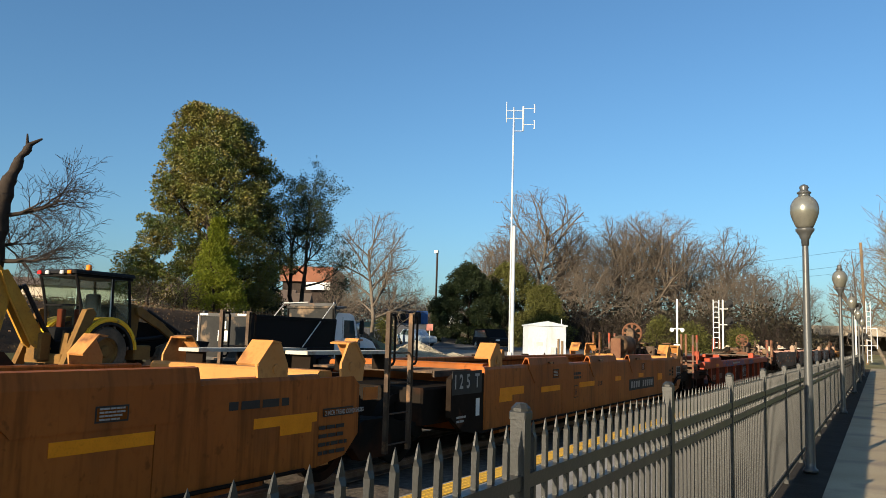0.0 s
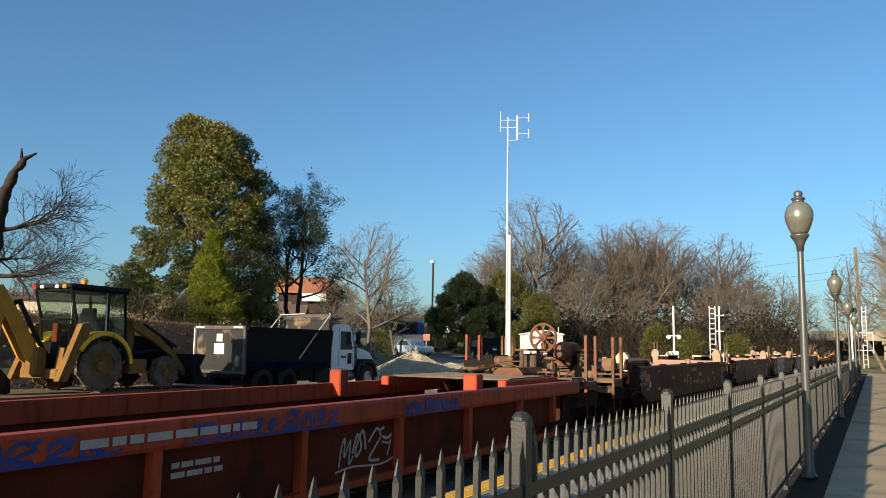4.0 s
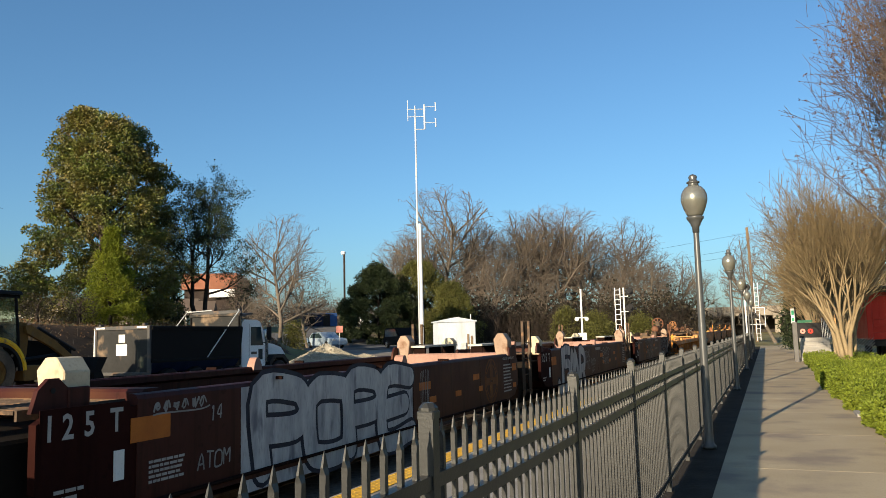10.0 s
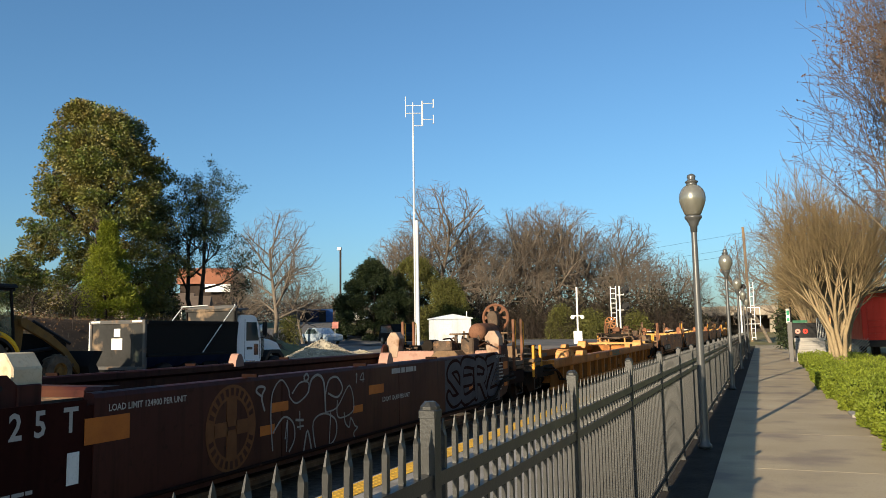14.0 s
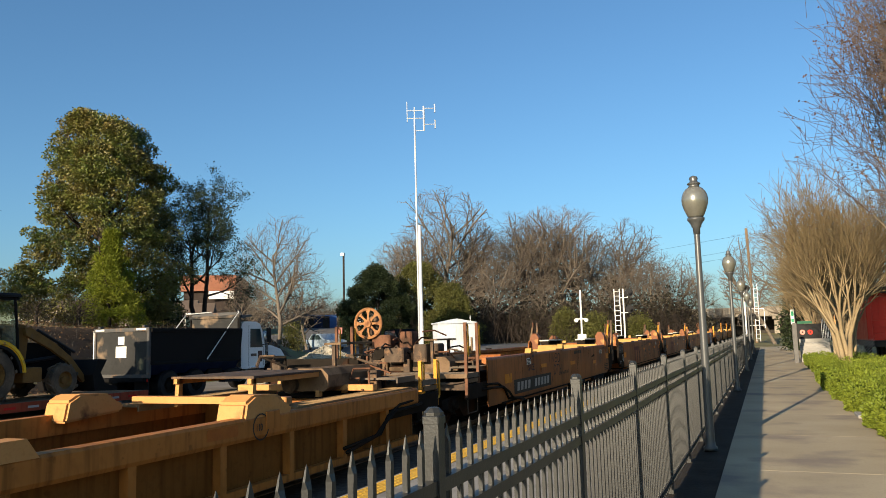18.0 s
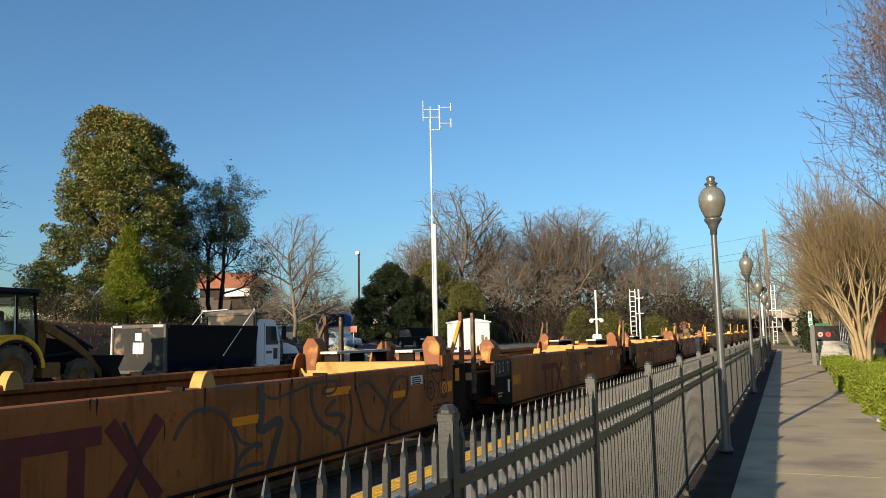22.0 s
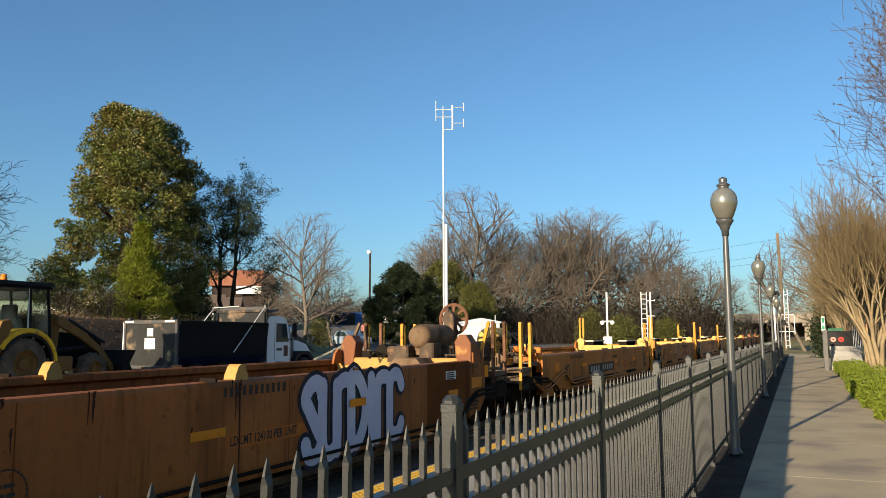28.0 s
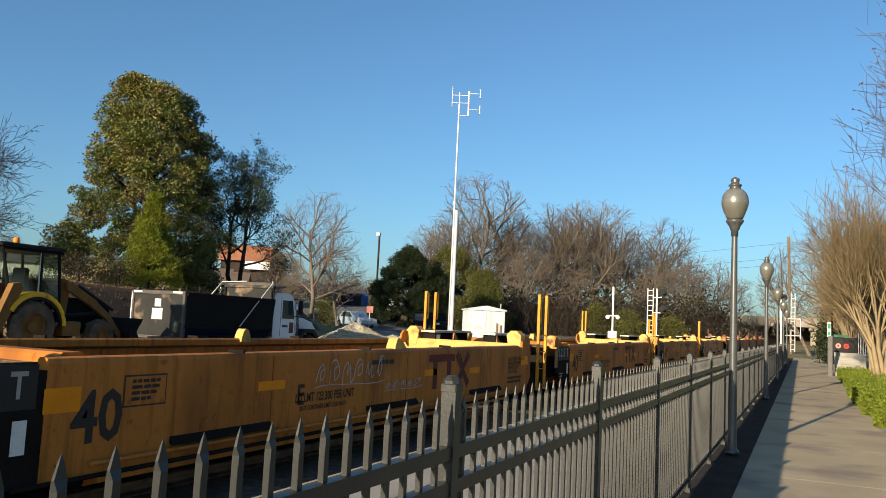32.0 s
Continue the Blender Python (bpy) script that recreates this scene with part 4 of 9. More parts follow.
def fat_word(t, body, y0, y1, z0, z1, w, fill, line_m, seed, gap=0.16):
    """A large sprayed piece: broad pale letters crowding each other over a dark outline."""
    bo, bf = BM(), BM()
    for k, line in enumerate(stroke_lines(body, y0 + w / 2, y1 - w / 2, z0 + w / 2, z1 - w / 2, seed, 0.04, gap)):
        pts = spline(line, 5)
        dx = 0.0016 * k
        ribbon(bo, pts, w + 0.11, HW + 0.004 + dx * 0.2)
        ribbon(bf, pts, w, HW + 0.012 + dx)
        for e, q in ((-0.0005, pts[0]), (0.0013, pts[-1])):
            for bmx, r, xx in ((bo, w / 2 + 0.055, HW + 0.004 + dx * 0.2 + e * 0.1), (bf, w / 2, HW + 0.012 + dx + e)):
                bmx.faces.new([bmx.verts.new((xx, q[0] + r * math.cos(0.524 * j), q[1] + r * math.sin(0.524 * j))) for j in range(12)])
    part("sprayed_outline", bo, line_m, t)
    part("sprayed_fill", bf, fill, t)


def sprayed(t, lines, m, w, x=HW + 0.006):
    """Loose sprayed loops through (y, z) points."""
    bm = BM()
    for i, line in enumerate(lines):
        ribbon(bm, spline(line, 6), w * (1.0, 0.75, 1.25)[i % 3], x + 0.0004 * i)
    return part("sprayed_loops", bm, m, t)


def drips(t, L, seed, n=16, big=()):
    """Dark rust that has run down the near side from the rim and from old welds."""
    rnd = random.Random(seed)
    bm = BM()
    runs = [(rnd.uniform(1.4, L - 0.8), RIM - (0.0 if rnd.random() < 0.6 else rnd.uniform(0.1, 0.5)), rnd.uniform(0.06, 0.30), rnd.uniform(0.012, 0.035)) for _ in range(n)]
    runs += [(y, RIM - 0.03, ln, w) for y, ln, w in big]
    for i, (y, z, ln, w) in enumerate(runs):
        left, right = [], []
        for k in range(6):
            f = k / 5
            yy = y + rnd.uniform(-0.006, 0.006)
            ww = w * (1 - f) ** 0.6 * rnd.uniform(0.7, 1.2) * 0.5 + 0.002
            left.append(bm.verts.new((HW + 0.0025 + 0.00005 * i, yy - ww, z - ln * f)))
            right.append(bm.verts.new((HW + 0.0025 + 0.00005 * i, yy + ww, z - ln * f)))
        for k in range(5):
            bm.faces.new((left[k], right[k], right[k + 1], left[k + 1]))
    return tagged(part("rust_drips", bm, "drip", t), kind="stuff")


def emblem(t, y, z, r=0.46):
    """A faded round emblem: a broad ring with a cross in it, as plain shapes."""
    bm = BM()
    n = 36
    for i in range(n):
        c0, c1 = 2 * math.pi * i / n, 2 * math.pi * (i + 1) / n
        hull(bm, [(HW + 0.004, y + q * 0.92 * math.cos(c), z + q * math.sin(c)) for q, c in ((r, c0), (r, c1), (r * 0.68, c1), (r * 0.68, c0))], [(0, 1, 2, 3)])
    for y_, z_, w, h in ((0, 0.17, 0.17, 0.30), (0, -0.17, 0.17, 0.30), (0.175, 0, 0.21, 0.15), (-0.175, 0, 0.21, 0.15)):
        box(bm, HW, HW + 0.0055, y + y_ - w / 2, y + y_ + w / 2, z + z_ - h / 2, z + z_ + h / 2)
    part("emblem", bm, "text_y", t, "faded ochre round emblem")
    bm = BM()
    for i in range(26):
        if i in (0, 12, 13, 25):
            continue
        c0, c1 = 2 * math.pi * (i + 0.2) / 26, 2 * math.pi * (i + 0.75) / 26
        hull(bm, [(HW + 0.007, y + q * 0.92 * math.cos(c), z + q * math.sin(c)) for q, c in ((r * 0.93, c0), (r * 0.93, c1), (r * 0.75, c1), (r * 0.75, c0))], [(0, 1, 2, 3)])
    tagged(part("emblem_lettering", bm, "maroon", t), kind="stuff")


def blocks_mark(t, y, z, w, h, m):
    """A painted owner's mark, as plain upright and cross bars."""
    bm = BM()
    k = w / 3
    box(bm, HW, HW + 0.004, y, y + 1.86 * k, z + h * 0.78, z + h)
    part("painted_band", bm, m, t)
    for i in range(2):
        bm = BM()
        box(bm, HW, HW + 0.004, y + k * (i + 0.30), y + k * (i + 0.58), z, z + h * 0.78)
        part("painted_upright", bm, m, t)
    for a in (2.0, 3.0):
        bm = BM()
        ribbon(bm, [(y + a * k, z), (y + 2.5 * k, z + h * 0.5), (y + a * k, z + h)], 0.15, HW + 0.0045 + 0.0005 * a)
        part("painted_chevron", bm, m, t)
    bm = BM()
    ribbon(bm, [(y + 2.25 * k, z), (y + 2.62 * k, z + h * 0.5), (y + 2.25 * k, z + h)], 0.035, HW + 0.007)
    part("mark_line", bm, "text_b", t)


def number_board(t, y, z, w, h):
    """A black board with white figures, kept as plain bars."""
    patch(t, y + w / 2, z + h / 2, w, h, "plate_b", name="number_board")
    n = 10
    for i in range(n):
        if i == 4:
            continue
        k = w * (0.06 + 0.9 * i / n)
        bm = BM()
        hull(bm, [(HW + 0.007, y + k, z + h * 0.2), (HW + 0.007, y + k + w * 0.058, z + h * 0.2), (HW + 0.007, y + k + w * 0.072, z + h * 0.8), (HW + 0.007, y + k + w * 0.014, z + h * 0.8)], [(0, 1, 2, 3)])
        part("figure_bar", bm, "text_w", t)


def doubler(t, y0, y1, z0, z1, m):
    """A welded stiffening plate with slanted ends and a bent cap over the rim."""
    bm = BM()
    prism(bm, [(y0 - 0.3, z1), (y0, z0), (y1, z0), (y1 + 0.3, z1)], "x", HW, HW + 0.012)
    part("doubler_plate", bm, m, t)
    bm = BM()
    prism(bm, [(HW + 0.014, z1 - 0.01), (HW + 0.014, z1 + 0.03), (HW - 0.02, z1 + 0.16), (HW - 0.08, z1 + 0.17), (HW - 0.15, z1 + 0.02), (HW - 0.14, z1 + 0.01), (HW - 0.08, z1 + 0.14), (HW - 0.03, z1 + 0.135), (HW, z1 + 0.02)], "y", y0 - 0.25, y1 + 0.25)
    part("rim_cap", bm, m, t)


def machinery(t, y, m, x=0.0, seed=1):
    """Brake gear on an end deck: boxes, a cylinder, pipes, levers and a chain."""
    rnd = random.Random(seed)
    g = new("brake_gear")
    g.parent = t
    g.location = (x, y, RIM - 0.05)
    blocks_ = [(-0.35, 0.1, -0.35, 0.0, 0.0, 0.30), (-0.1, 0.25, 0.1, 0.42, 0.0, 0.22), (0.3, 0.6, -0.3, 0.1, 0.0, 0.36)]
    for i, b in enumerate(blocks_):
        bm = BM()
        box(bm, *b, 0.03)
        part("valve_box", bm, m, g)
    bm = BM()
    lathe(bm, [(0.02, -0.3), (0.13, -0.28), (0.13, 0.2), (0.05, 0.22), (0.05, 0.4), (0.01, 0.4)], 14, "y", (-0.55, 0.1, 0.2))
    part("brake_cylinder", bm, "steel_dark", g)
    for i in range(6):
        bm = BM()
        a = Vector((rnd.uniform(-0.8, 0.8), rnd.uniform(-0.6, 0.6), rnd.uniform(0.05, 0.4)))
        b = a + Vector((rnd.uniform(-0.5, 0.5), rnd.uniform(-0.7, 0.7), rnd.uniform(-0.1, 0.12)))
        tube(bm, [a, a.lerp(b, 0.5) + Vector((0, 0, 0.07)), b], 0.018, 6)
        part("pipe", bm, "steel_dark" if i % 2 else m, g)
    return g


def brake_valves(t, y):
    """A cluster of yellow brake valves, brackets and hoses beside the tank, and the pipes that leave it along the side."""
    g = new("brake_valve_group")
    g.parent = t
    g.location = (1.05, y, 1.02)
    rnd = random.Random(77)
    for k in range(15):
        x0, y0, z0 = rnd.uniform(-0.35, 0.25), rnd.uniform(-0.5, 0.35), rnd.uniform(0.0, 0.34)
        bm = BM()
        if k % 3:
            box(bm, x0, x0 + rnd.uniform(0.08, 0.2), y0, y0 + rnd.uniform(0.08, 0.22), z0, z0 + rnd.uniform(0.08, 0.2), 0.02)
        else:
            lathe(bm, [(0.02, -0.07), (0.08, -0.06), (0.08, 0.03), (0.05, 0.06), (0.02, 0.08)], 10, "x", (x0 + 0.1, y0, z0 + 0.08))
        part(("valve_body", "bracket", "pipe_bracket")[k % 3], bm, "yellow" if k % 4 else "gear", g)
    for k in range(3):
        bm = BM()
        tube(bm, [(0.1, -0.35 + 0.22 * k, 0.25), (0.05, -0.3 + 0.24 * k, 0.6 + 0.06 * k), (-0.25, -0.1 + 0.22 * k, 0.80), (-0.55, 0.15 + 0.2 * k, 0.62), (-0.5, 0.3 + 0.2 * k, 0.2)], 0.02, 6)
        part("hose", bm, "black", g)
    bm = BM()
    box(bm, -0.1, 0.32, 0.42, 0.60, -0.12, 0.46, 0.02)
    part("valve_tower", bm, "yellow", g)
    for k, (za, zb_) in enumerate(((0.74, 0.60), (0.66, 0.52))):
        bm = BM()
        x = HW + 0.05 + 0.03 * k
        tube(bm, spline_3([(x - 0.12, y - 0.5, za + 0.1), (x, y - 0.1, zb_), (x, y + 0.5, zb_ + 0.02), (x, y + 1.6, za + 0.12), (x, y + 2.0, za + 0.10), (x, y + 2.5, zb_ + 0.02), (x, y + 4.0, zb_ + 0.02), (x, y + 9.0, zb_ - 0.04)]), 0.022, 8)
        part("side_pipe", bm, "yellow", g.parent, smooth=True)
    return g


def spline_3(pts, n=4):
    """A smooth run of points through bends, for pipes."""
    out = []
    P = [Vector(p) for p in (pts[0], *pts, pts[-1])]
    for i in range(1, len(P) - 2):
        for k in range(n):
            u = k / n
            out.append(0.5 * (2 * P[i] + (P[i + 1] - P[i - 1]) * u + (2 * P[i - 1] - 5 * P[i] + 4 * P[i + 1] - P[i + 2]) * u * u + (3 * P[i] - P[i - 1] - 3 * P[i + 1] + P[i + 2]) * u ** 3))
    out.append(P[-1])
    return out


def brake_stand(t, x, y, m, z=RIM + 0.62, face=1):
    """A brake wheel before its geared housing on a slim bracket, with a hanging chain."""
    brake_wheel(t, x, y - 0.16 * face, z, m, 0.32)
    bm = BM()
    prism(bm, [(x, z - 0.36), (x + 0.13, z - 0.38), (x + 0.16, z - 0.1), (x + 0.14, z + 0.08), (x + 0.07, z + 0.16), (x - 0.05, z + 0.16), (x - 0.11, z + 0.06), (x - 0.08, z - 0.2)], "y", *sorted((y, y + 0.20 * face)))
    bmesh.ops.bevel(bm, geom=list(bm.edges), offset=0.02, segments=1, affect="EDGES")
    h = part("gear_housing", bm, "gear", t)
    for dx, dz in ((0.0, 0.0), (0.06, -0.26)):
        bm = BM()
        lathe(bm, [(0.01, -0.03), (0.05, -0.03), (0.05, 0.03), (0.01, 0.03)], 10, "y", (x + dx + 0.04, y - 0.02 * face, z + dz))
        part("boss", bm, "steel_dark", h)
    bm = BM()
    prism(bm, [(x - 0.04, RIM - 0.30), (x + 0.16, RIM - 0.30), (x + 0.12, z - 0.3), (x, z - 0.3)], "y", *sorted((y + 0.10 * face, y + 0.16 * face)))
    part("brake_stand", bm, "steel_dark", t)
    for k in range(9):
        bm = BM()
        lathe(bm, [(0.012, -0.036), (0.03, -0.02), (0.03, 0.02), (0.012, 0.036)], 8, "z", (x - 0.08 + 0.01 * (k % 2), y - 0.05 * face, z - 0.16 - 0.07 * k))
        part("chain_link", bm, "gear", t)


def well_unit(q0, q1, sty, label, plate=True, lad=1, dark_end=1.05, first=False, last=False, board=True):
    """One unit of an articulated well car: sides from q0 to q1, decks and guides at both ends."""
    L = q1 - q0
    t = car(q0, label)
    a, dk, hi = sty, sty + "_dk", sty + "_hi"
    dn = dark_end if plate else 0.0
    if plate:
        # the blackened end with the tapered lower edge
        bm = BM()
        prism(bm, [(0, 0.62), (0.35, 0.40), (dn, 0.30), (dn, RIM - 0.10), (0.12, RIM - 0.10), (0, RIM - 0.16)], "x", HW - 0.09, HW - 0.01)
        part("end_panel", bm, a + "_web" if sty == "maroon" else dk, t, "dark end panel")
        bm = BM()
        prism(bm, [(0, 0.62), (0.35, 0.40), (dn, 0.30), (dn, RIM - 0.10), (0.12, RIM - 0.10), (0, RIM - 0.16)], "x", -HW + 0.01, -HW + 0.09)
        part("end_panel", bm, dk, t)
    for x in (HW, -HW):
        side_plate(t, x, dn, L - 0.75, 0.33, RIM, a)
        bm = BM()
        prism(bm, [(L - 0.75, 0.33), (L - 0.25, 0.40), (L, 0.62), (L, RIM - 0.14), (L - 0.12, RIM - 0.04), (L - 0.75, RIM - 0.04)], "x", x - (0.09 if x > 0 else -0.09), x - (0.012 if x > 0 else -0.012))
        part("end_panel", bm, a, t)
    # lower sill and floor
    for x in (HW, -HW):
        s = 1 if x > 0 else -1
        bm = BM()
        prism(bm, [(x - s * 0.02, 0.33), (x + s * 0.012, 0.33), (x + s * 0.012, 0.27), (x - s * 0.16, 0.22), (x - s * 0.16, 0.30)], "y", 1.6, L - 1.6)
        part("sill", bm, a, t)
    bm = BM()
    box(bm, -HW + 0.15, HW - 0.15, 1.4, L - 1.4, 0.24, 0.30)
    part("floor", bm, dk, t)
    for y0, y1 in ((-0.4, 1.5), (L - 0.9, L + 0.4)):
        bm = BM()
        box(bm, -1.25, 1.25, y0, y1, 0.52, 1.04, 0.03)
        part("end_sill", bm, "steel_dark", t)
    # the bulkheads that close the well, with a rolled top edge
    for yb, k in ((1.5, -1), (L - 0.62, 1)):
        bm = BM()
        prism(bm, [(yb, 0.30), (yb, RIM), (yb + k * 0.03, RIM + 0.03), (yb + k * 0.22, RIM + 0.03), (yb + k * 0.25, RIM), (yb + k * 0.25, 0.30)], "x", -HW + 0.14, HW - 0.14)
        # the sun-facing bulkhead takes the lightened sunlit copy, the other plain paint
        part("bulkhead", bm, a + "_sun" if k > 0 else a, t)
    grate_deck(t, -1.15, 1.15, 0.1, 1.45, RIM - 0.06, "gear")
    grate_deck(t, -1.15, 1.15, L - 0.6, L + 0.2, RIM - 0.02, "steel_dark")
    # pale running boards over the joint between two units
    if not last:
        for x, y0, y1 in ((-0.95, L - 0.55, L + 1.55), (0.25, L + 0.1, L + 2.2)):
            bm = BM()
            box(bm, x, x + 0.36, y0, y1, RIM + 0.17, RIM + 0.215, 0.004)
            rb = part("running_board", bm, "board_pale", t, "pale steel running board")
            for k in range(3):
                bm = BM()
                yy = y0 + 0.1 + (y1 - y0 - 0.3) * k / 2
                box(bm, x + 0.03, x + 0.33, yy, yy + 0.06, RIM - 0.06, RIM + 0.168)
                part("board_foot", bm, dk, rb)
    for x in (HW, -HW):
        if sty == "brown":
            gusset(t, x, L - 1.50, hi, flip=-1)
            gusset(t, x, L - 0.12, hi)
            if dn:
                gusset(t, x, dn + 0.45, hi, flip=-1)
        else:
            hh = 0.30 if sty == "yellow" else 0.46
            guide(t, x if x > 0 else x + 0.2, L - 0.48, hi, hh, ear_way=1 if x > 0 else -1)
            if dn:
                guide(t, x * 0.93, 0.50, "guide_cream" if sty == "maroon" else hi, hh - 0.10, 0.28)
        # lugs use the same copy, pale as if in direct sun
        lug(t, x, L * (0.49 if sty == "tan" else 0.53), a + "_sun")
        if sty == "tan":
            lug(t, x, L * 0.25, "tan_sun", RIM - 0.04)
        for k in range(3):
            bm = BM()
            yy = L * (0.25 + 0.2 * k)
            box(bm, x - 0.10, x + 0.10, yy, yy + 0.03, RIM - 0.002, RIM + 0.035)
            part("tie_lug", bm, dk, t)
    # seams, stencils and small fittings of the near side
    for f in (0.30, 0.55, 0.80):
        patch(t, L * f, 0.82, 0.012, 0.92, a + "_web", name="weld_seam", off=0.002)
    if plate and board:
        patch(t, 0.50, 1.10, 0.94, 0.34, a + "_web" if sty == "maroon" else "plate_b", HW - 0.012, "number_board", 0.006)
        for ch, yy in (("1", 0.06), ("2", 0.24), ("5", 0.46), ("T", 0.74)):
            letters(t, ch, yy, 1.02, 0.24, "spray_t1" if sty == "tan" else "text_w", x=HW - 0.004, tall=1.2)
        patch(t, 0.85, 0.72, 0.12, 0.26, "label_w", HW - 0.012, "badge", 0.006)
        bars(t, 0.18, 0.62, 0.3, 2, "text_w", 0.03, 0.03, x=HW - 0.010)
    # the pipe along the near sill
    bm = BM()
    tube(bm, [(HW + 0.03, 0.8, 0.34), (HW + 0.03, L - 1.0, 0.34)], 0.02, 6)
    part("train_pipe", bm, dk, t)
    if lad:
        for x in (HW - 0.06, -HW + 0.06):
            if sty == "tan":
                # two plain flat posts with a drilled head
                for yy, mm in ((L + 0.42, "rust"), (L + 1.0, "gear")):
                    bm = BM()
                    prism(bm, [(yy - 0.045, 0.70), (yy + 0.045, 0.70), (yy + 0.055, 1.45), (yy + 0.04, 2.17), (yy + 0.02, 2.20), (yy - 0.04, 2.20), (yy - 0.05, 1.7)], "x", x - 0.03, x + 0.03)
                    ps = part("post", bm, mm, t)
                    bm = BM()
                    lathe(bm, [(0.004, 0.0), (0.022, 0.0), (0.022, 0.02), (0.004, 0.02)], 8, "x", (x + 0.03, yy, 2.10))
                    part("bolt", bm, "steel_dark", ps)
                continue
            ladder(t, x, L + 0.66, L + 1.20, 0.30, 2.46 if sty == "yellow" else 2.06, {"maroon": "gear", "yellow": "rail_yellow"}.get(sty, "gear"))
    if not last:
        bogie(t, L + 1.0)
    if first:
        bogie(t, -0.4)
    return t, L


def platform_end(t, yo, f, m, sty, short=0.0, wheel=None, wm="rust", seed=1):
    """The open deck over the outer truck at a car's end. yo: its outer edge; f: 1 where the car lies beyond it, else -1."""
    rnd = random.Random(seed)
    hi = "rust" if sty == "red" else "deck_tan"

    def span(a, b):
        return sorted((yo + f * a, yo + f * b))

    bm = BM()
    box(bm, -0.45, 0.45, *span(0.0, 2.2), 0.62, 0.98, 0.04)
    part("draft_sill", bm, sty + "_dk", t)
    grate_deck(t, -1.45, 1.45, *span(0.02, 0.66), 1.06)
    # channels under the cross walk
    for a, z0, z1 in ((0.0, 0.97, 1.05), (0.03, 0.74, 0.89), (0.66, 0.95, 1.06)):
        bm = BM()
        box(bm, -1.46, 1.46, *span(a, a + 0.05), z0, z1, 0.008)
        part("cross_channel", bm, "gear" if a else hi, t)
    for x in (-1.43, 1.43):
        bm = BM()
        box(bm, x - 0.04, x + 0.04, *span(0.05, 2.0), 0.56, 0.84, 0.01)
        part("side_sill", bm, sty + "_dk", t)
        bm = BM()
        box(bm, x - 0.03, x + 0.03, *span(0.1, 0.6), 0.88, 0.95)
        part("step_tread", bm, hi, t)
        stanchion(t, x, yo + f * 0.05, 0.60, 2.04 - short, m)
        stanchion(t, x, yo + f * 0.70, 0.80, 2.04 - short, m)
        for z in (0.30, 0.62):
            bm = BM()
            tube(bm, [(x, yo + f * 0.08, z + 0.3), (x, yo + f * 0.08, z), (x, yo + f * 0.62, z), (x, yo + f * 0.62, z + 0.3)], 0.012, 6)
            part("sill_step", bm, "gear", t)
    bm = BM()
    d = -f
    prism(bm, [(-0.14, yo), (0.14, yo), (0.14, yo + d * 0.35), (0.20, yo + d * 0.42), (0.12, yo + d * 0.60), (-0.05, yo + d * 0.52), (-0.20, yo + d * 0.56), (-0.14, yo + d * 0.3)], "z", 0.62, 0.95)
    part("coupler", bm, "steel_dark", t)
    bogie(t, yo + f * 1.05)
    for s in (-1, 1):
        bm = BM()
        tube(bm, [(0.4 * s, yo, 0.75), (0.5 * s, yo + d * 0.25, 0.6), (0.4 * s, yo + d * 0.4, 0.38), (0.25 * s, yo + d * 0.5, 0.45)], 0.03, 6)
        part("air_hose", bm, "black", t)
        bm = BM()
        tube(bm, [(1.4 * s, yo, 0.9), (1.1 * s, yo + d * 0.06, 0.86), (0.35 * s, yo + d * 0.06, 0.9)], 0.014, 6)
        part("uncoupling_rod", bm, "gear", t)
    # the recess behind the cross walk: plates, reservoir, second walk, timber, pipework
    bm = BM()
    box(bm, -1.35, 0.35, *span(0.95, 1.0), 0.95, 1.46, 0.01)
    part("end_plate", bm, "steel_dark", t)
    bm = BM()
    prism(bm, [(0.16, 1.02), (0.66, 1.02), (0.74, 1.08), (0.74, 1.26), (0.64, 1.36), (0.22, 1.36), (0.10, 1.26), (0.10, 1.08)], "y", *span(0.9, 2.5))
    part("reservoir", bm, hi, t)
    grate_deck(t, 0.75, 1.4, *span(0.85, 1.5), 1.16)
    bm = BM()
    box(bm, 0.25, 0.55, *span(0.72, 1.8), 1.70, 1.735, 0.006)
    plank = part("walk_plank", bm, hi, t)
    for a in (0.8, 1.7):
        bm = BM()
        box(bm, 0.36, 0.42, *span(a, a + 0.05), 1.25, 1.70)
        part("plank_post", bm, "gear", plank)
    for z, xa, xb in ((1.13, -1.4, 0.9), (1.28, -1.4, -0.2), (0.90, -1.3, 1.3)):
        bm = BM()
        box(bm, xa, xb, *span(0.82 + z * 0.1, 0.90 + z * 0.1), z - 0.05, z + 0.03)
        part("cross_rail", bm, "gear" if z > 1.2 else hi, t)
    for k in range(9):
        x, y = rnd.uniform(-1.2, 1.1), rnd.uniform(0.8, 1.7)
        z, ln = rnd.uniform(1.08, 1.5), rnd.uniform(0.35, 0.9)
        q = [(x, yo + f * y, z - 0.35), (x, yo + f * y, z), (x + 0.06, yo + f * (y + 0.07), z + 0.06), (x + ln * rnd.choice((-0.5, 0.4)), yo + f * (y + 0.1), z + 0.06), (x + ln * rnd.choice((-0.5, 0.4)), yo + f * (y + ln * 0.5), z - 0.1)]
        bm = BM()
        tube(bm, q, rnd.choice((0.016, 0.022, 0.03)), 6)
        part("pipe", bm, rnd.choice(("gear", "steel_dark", "rust")), t)
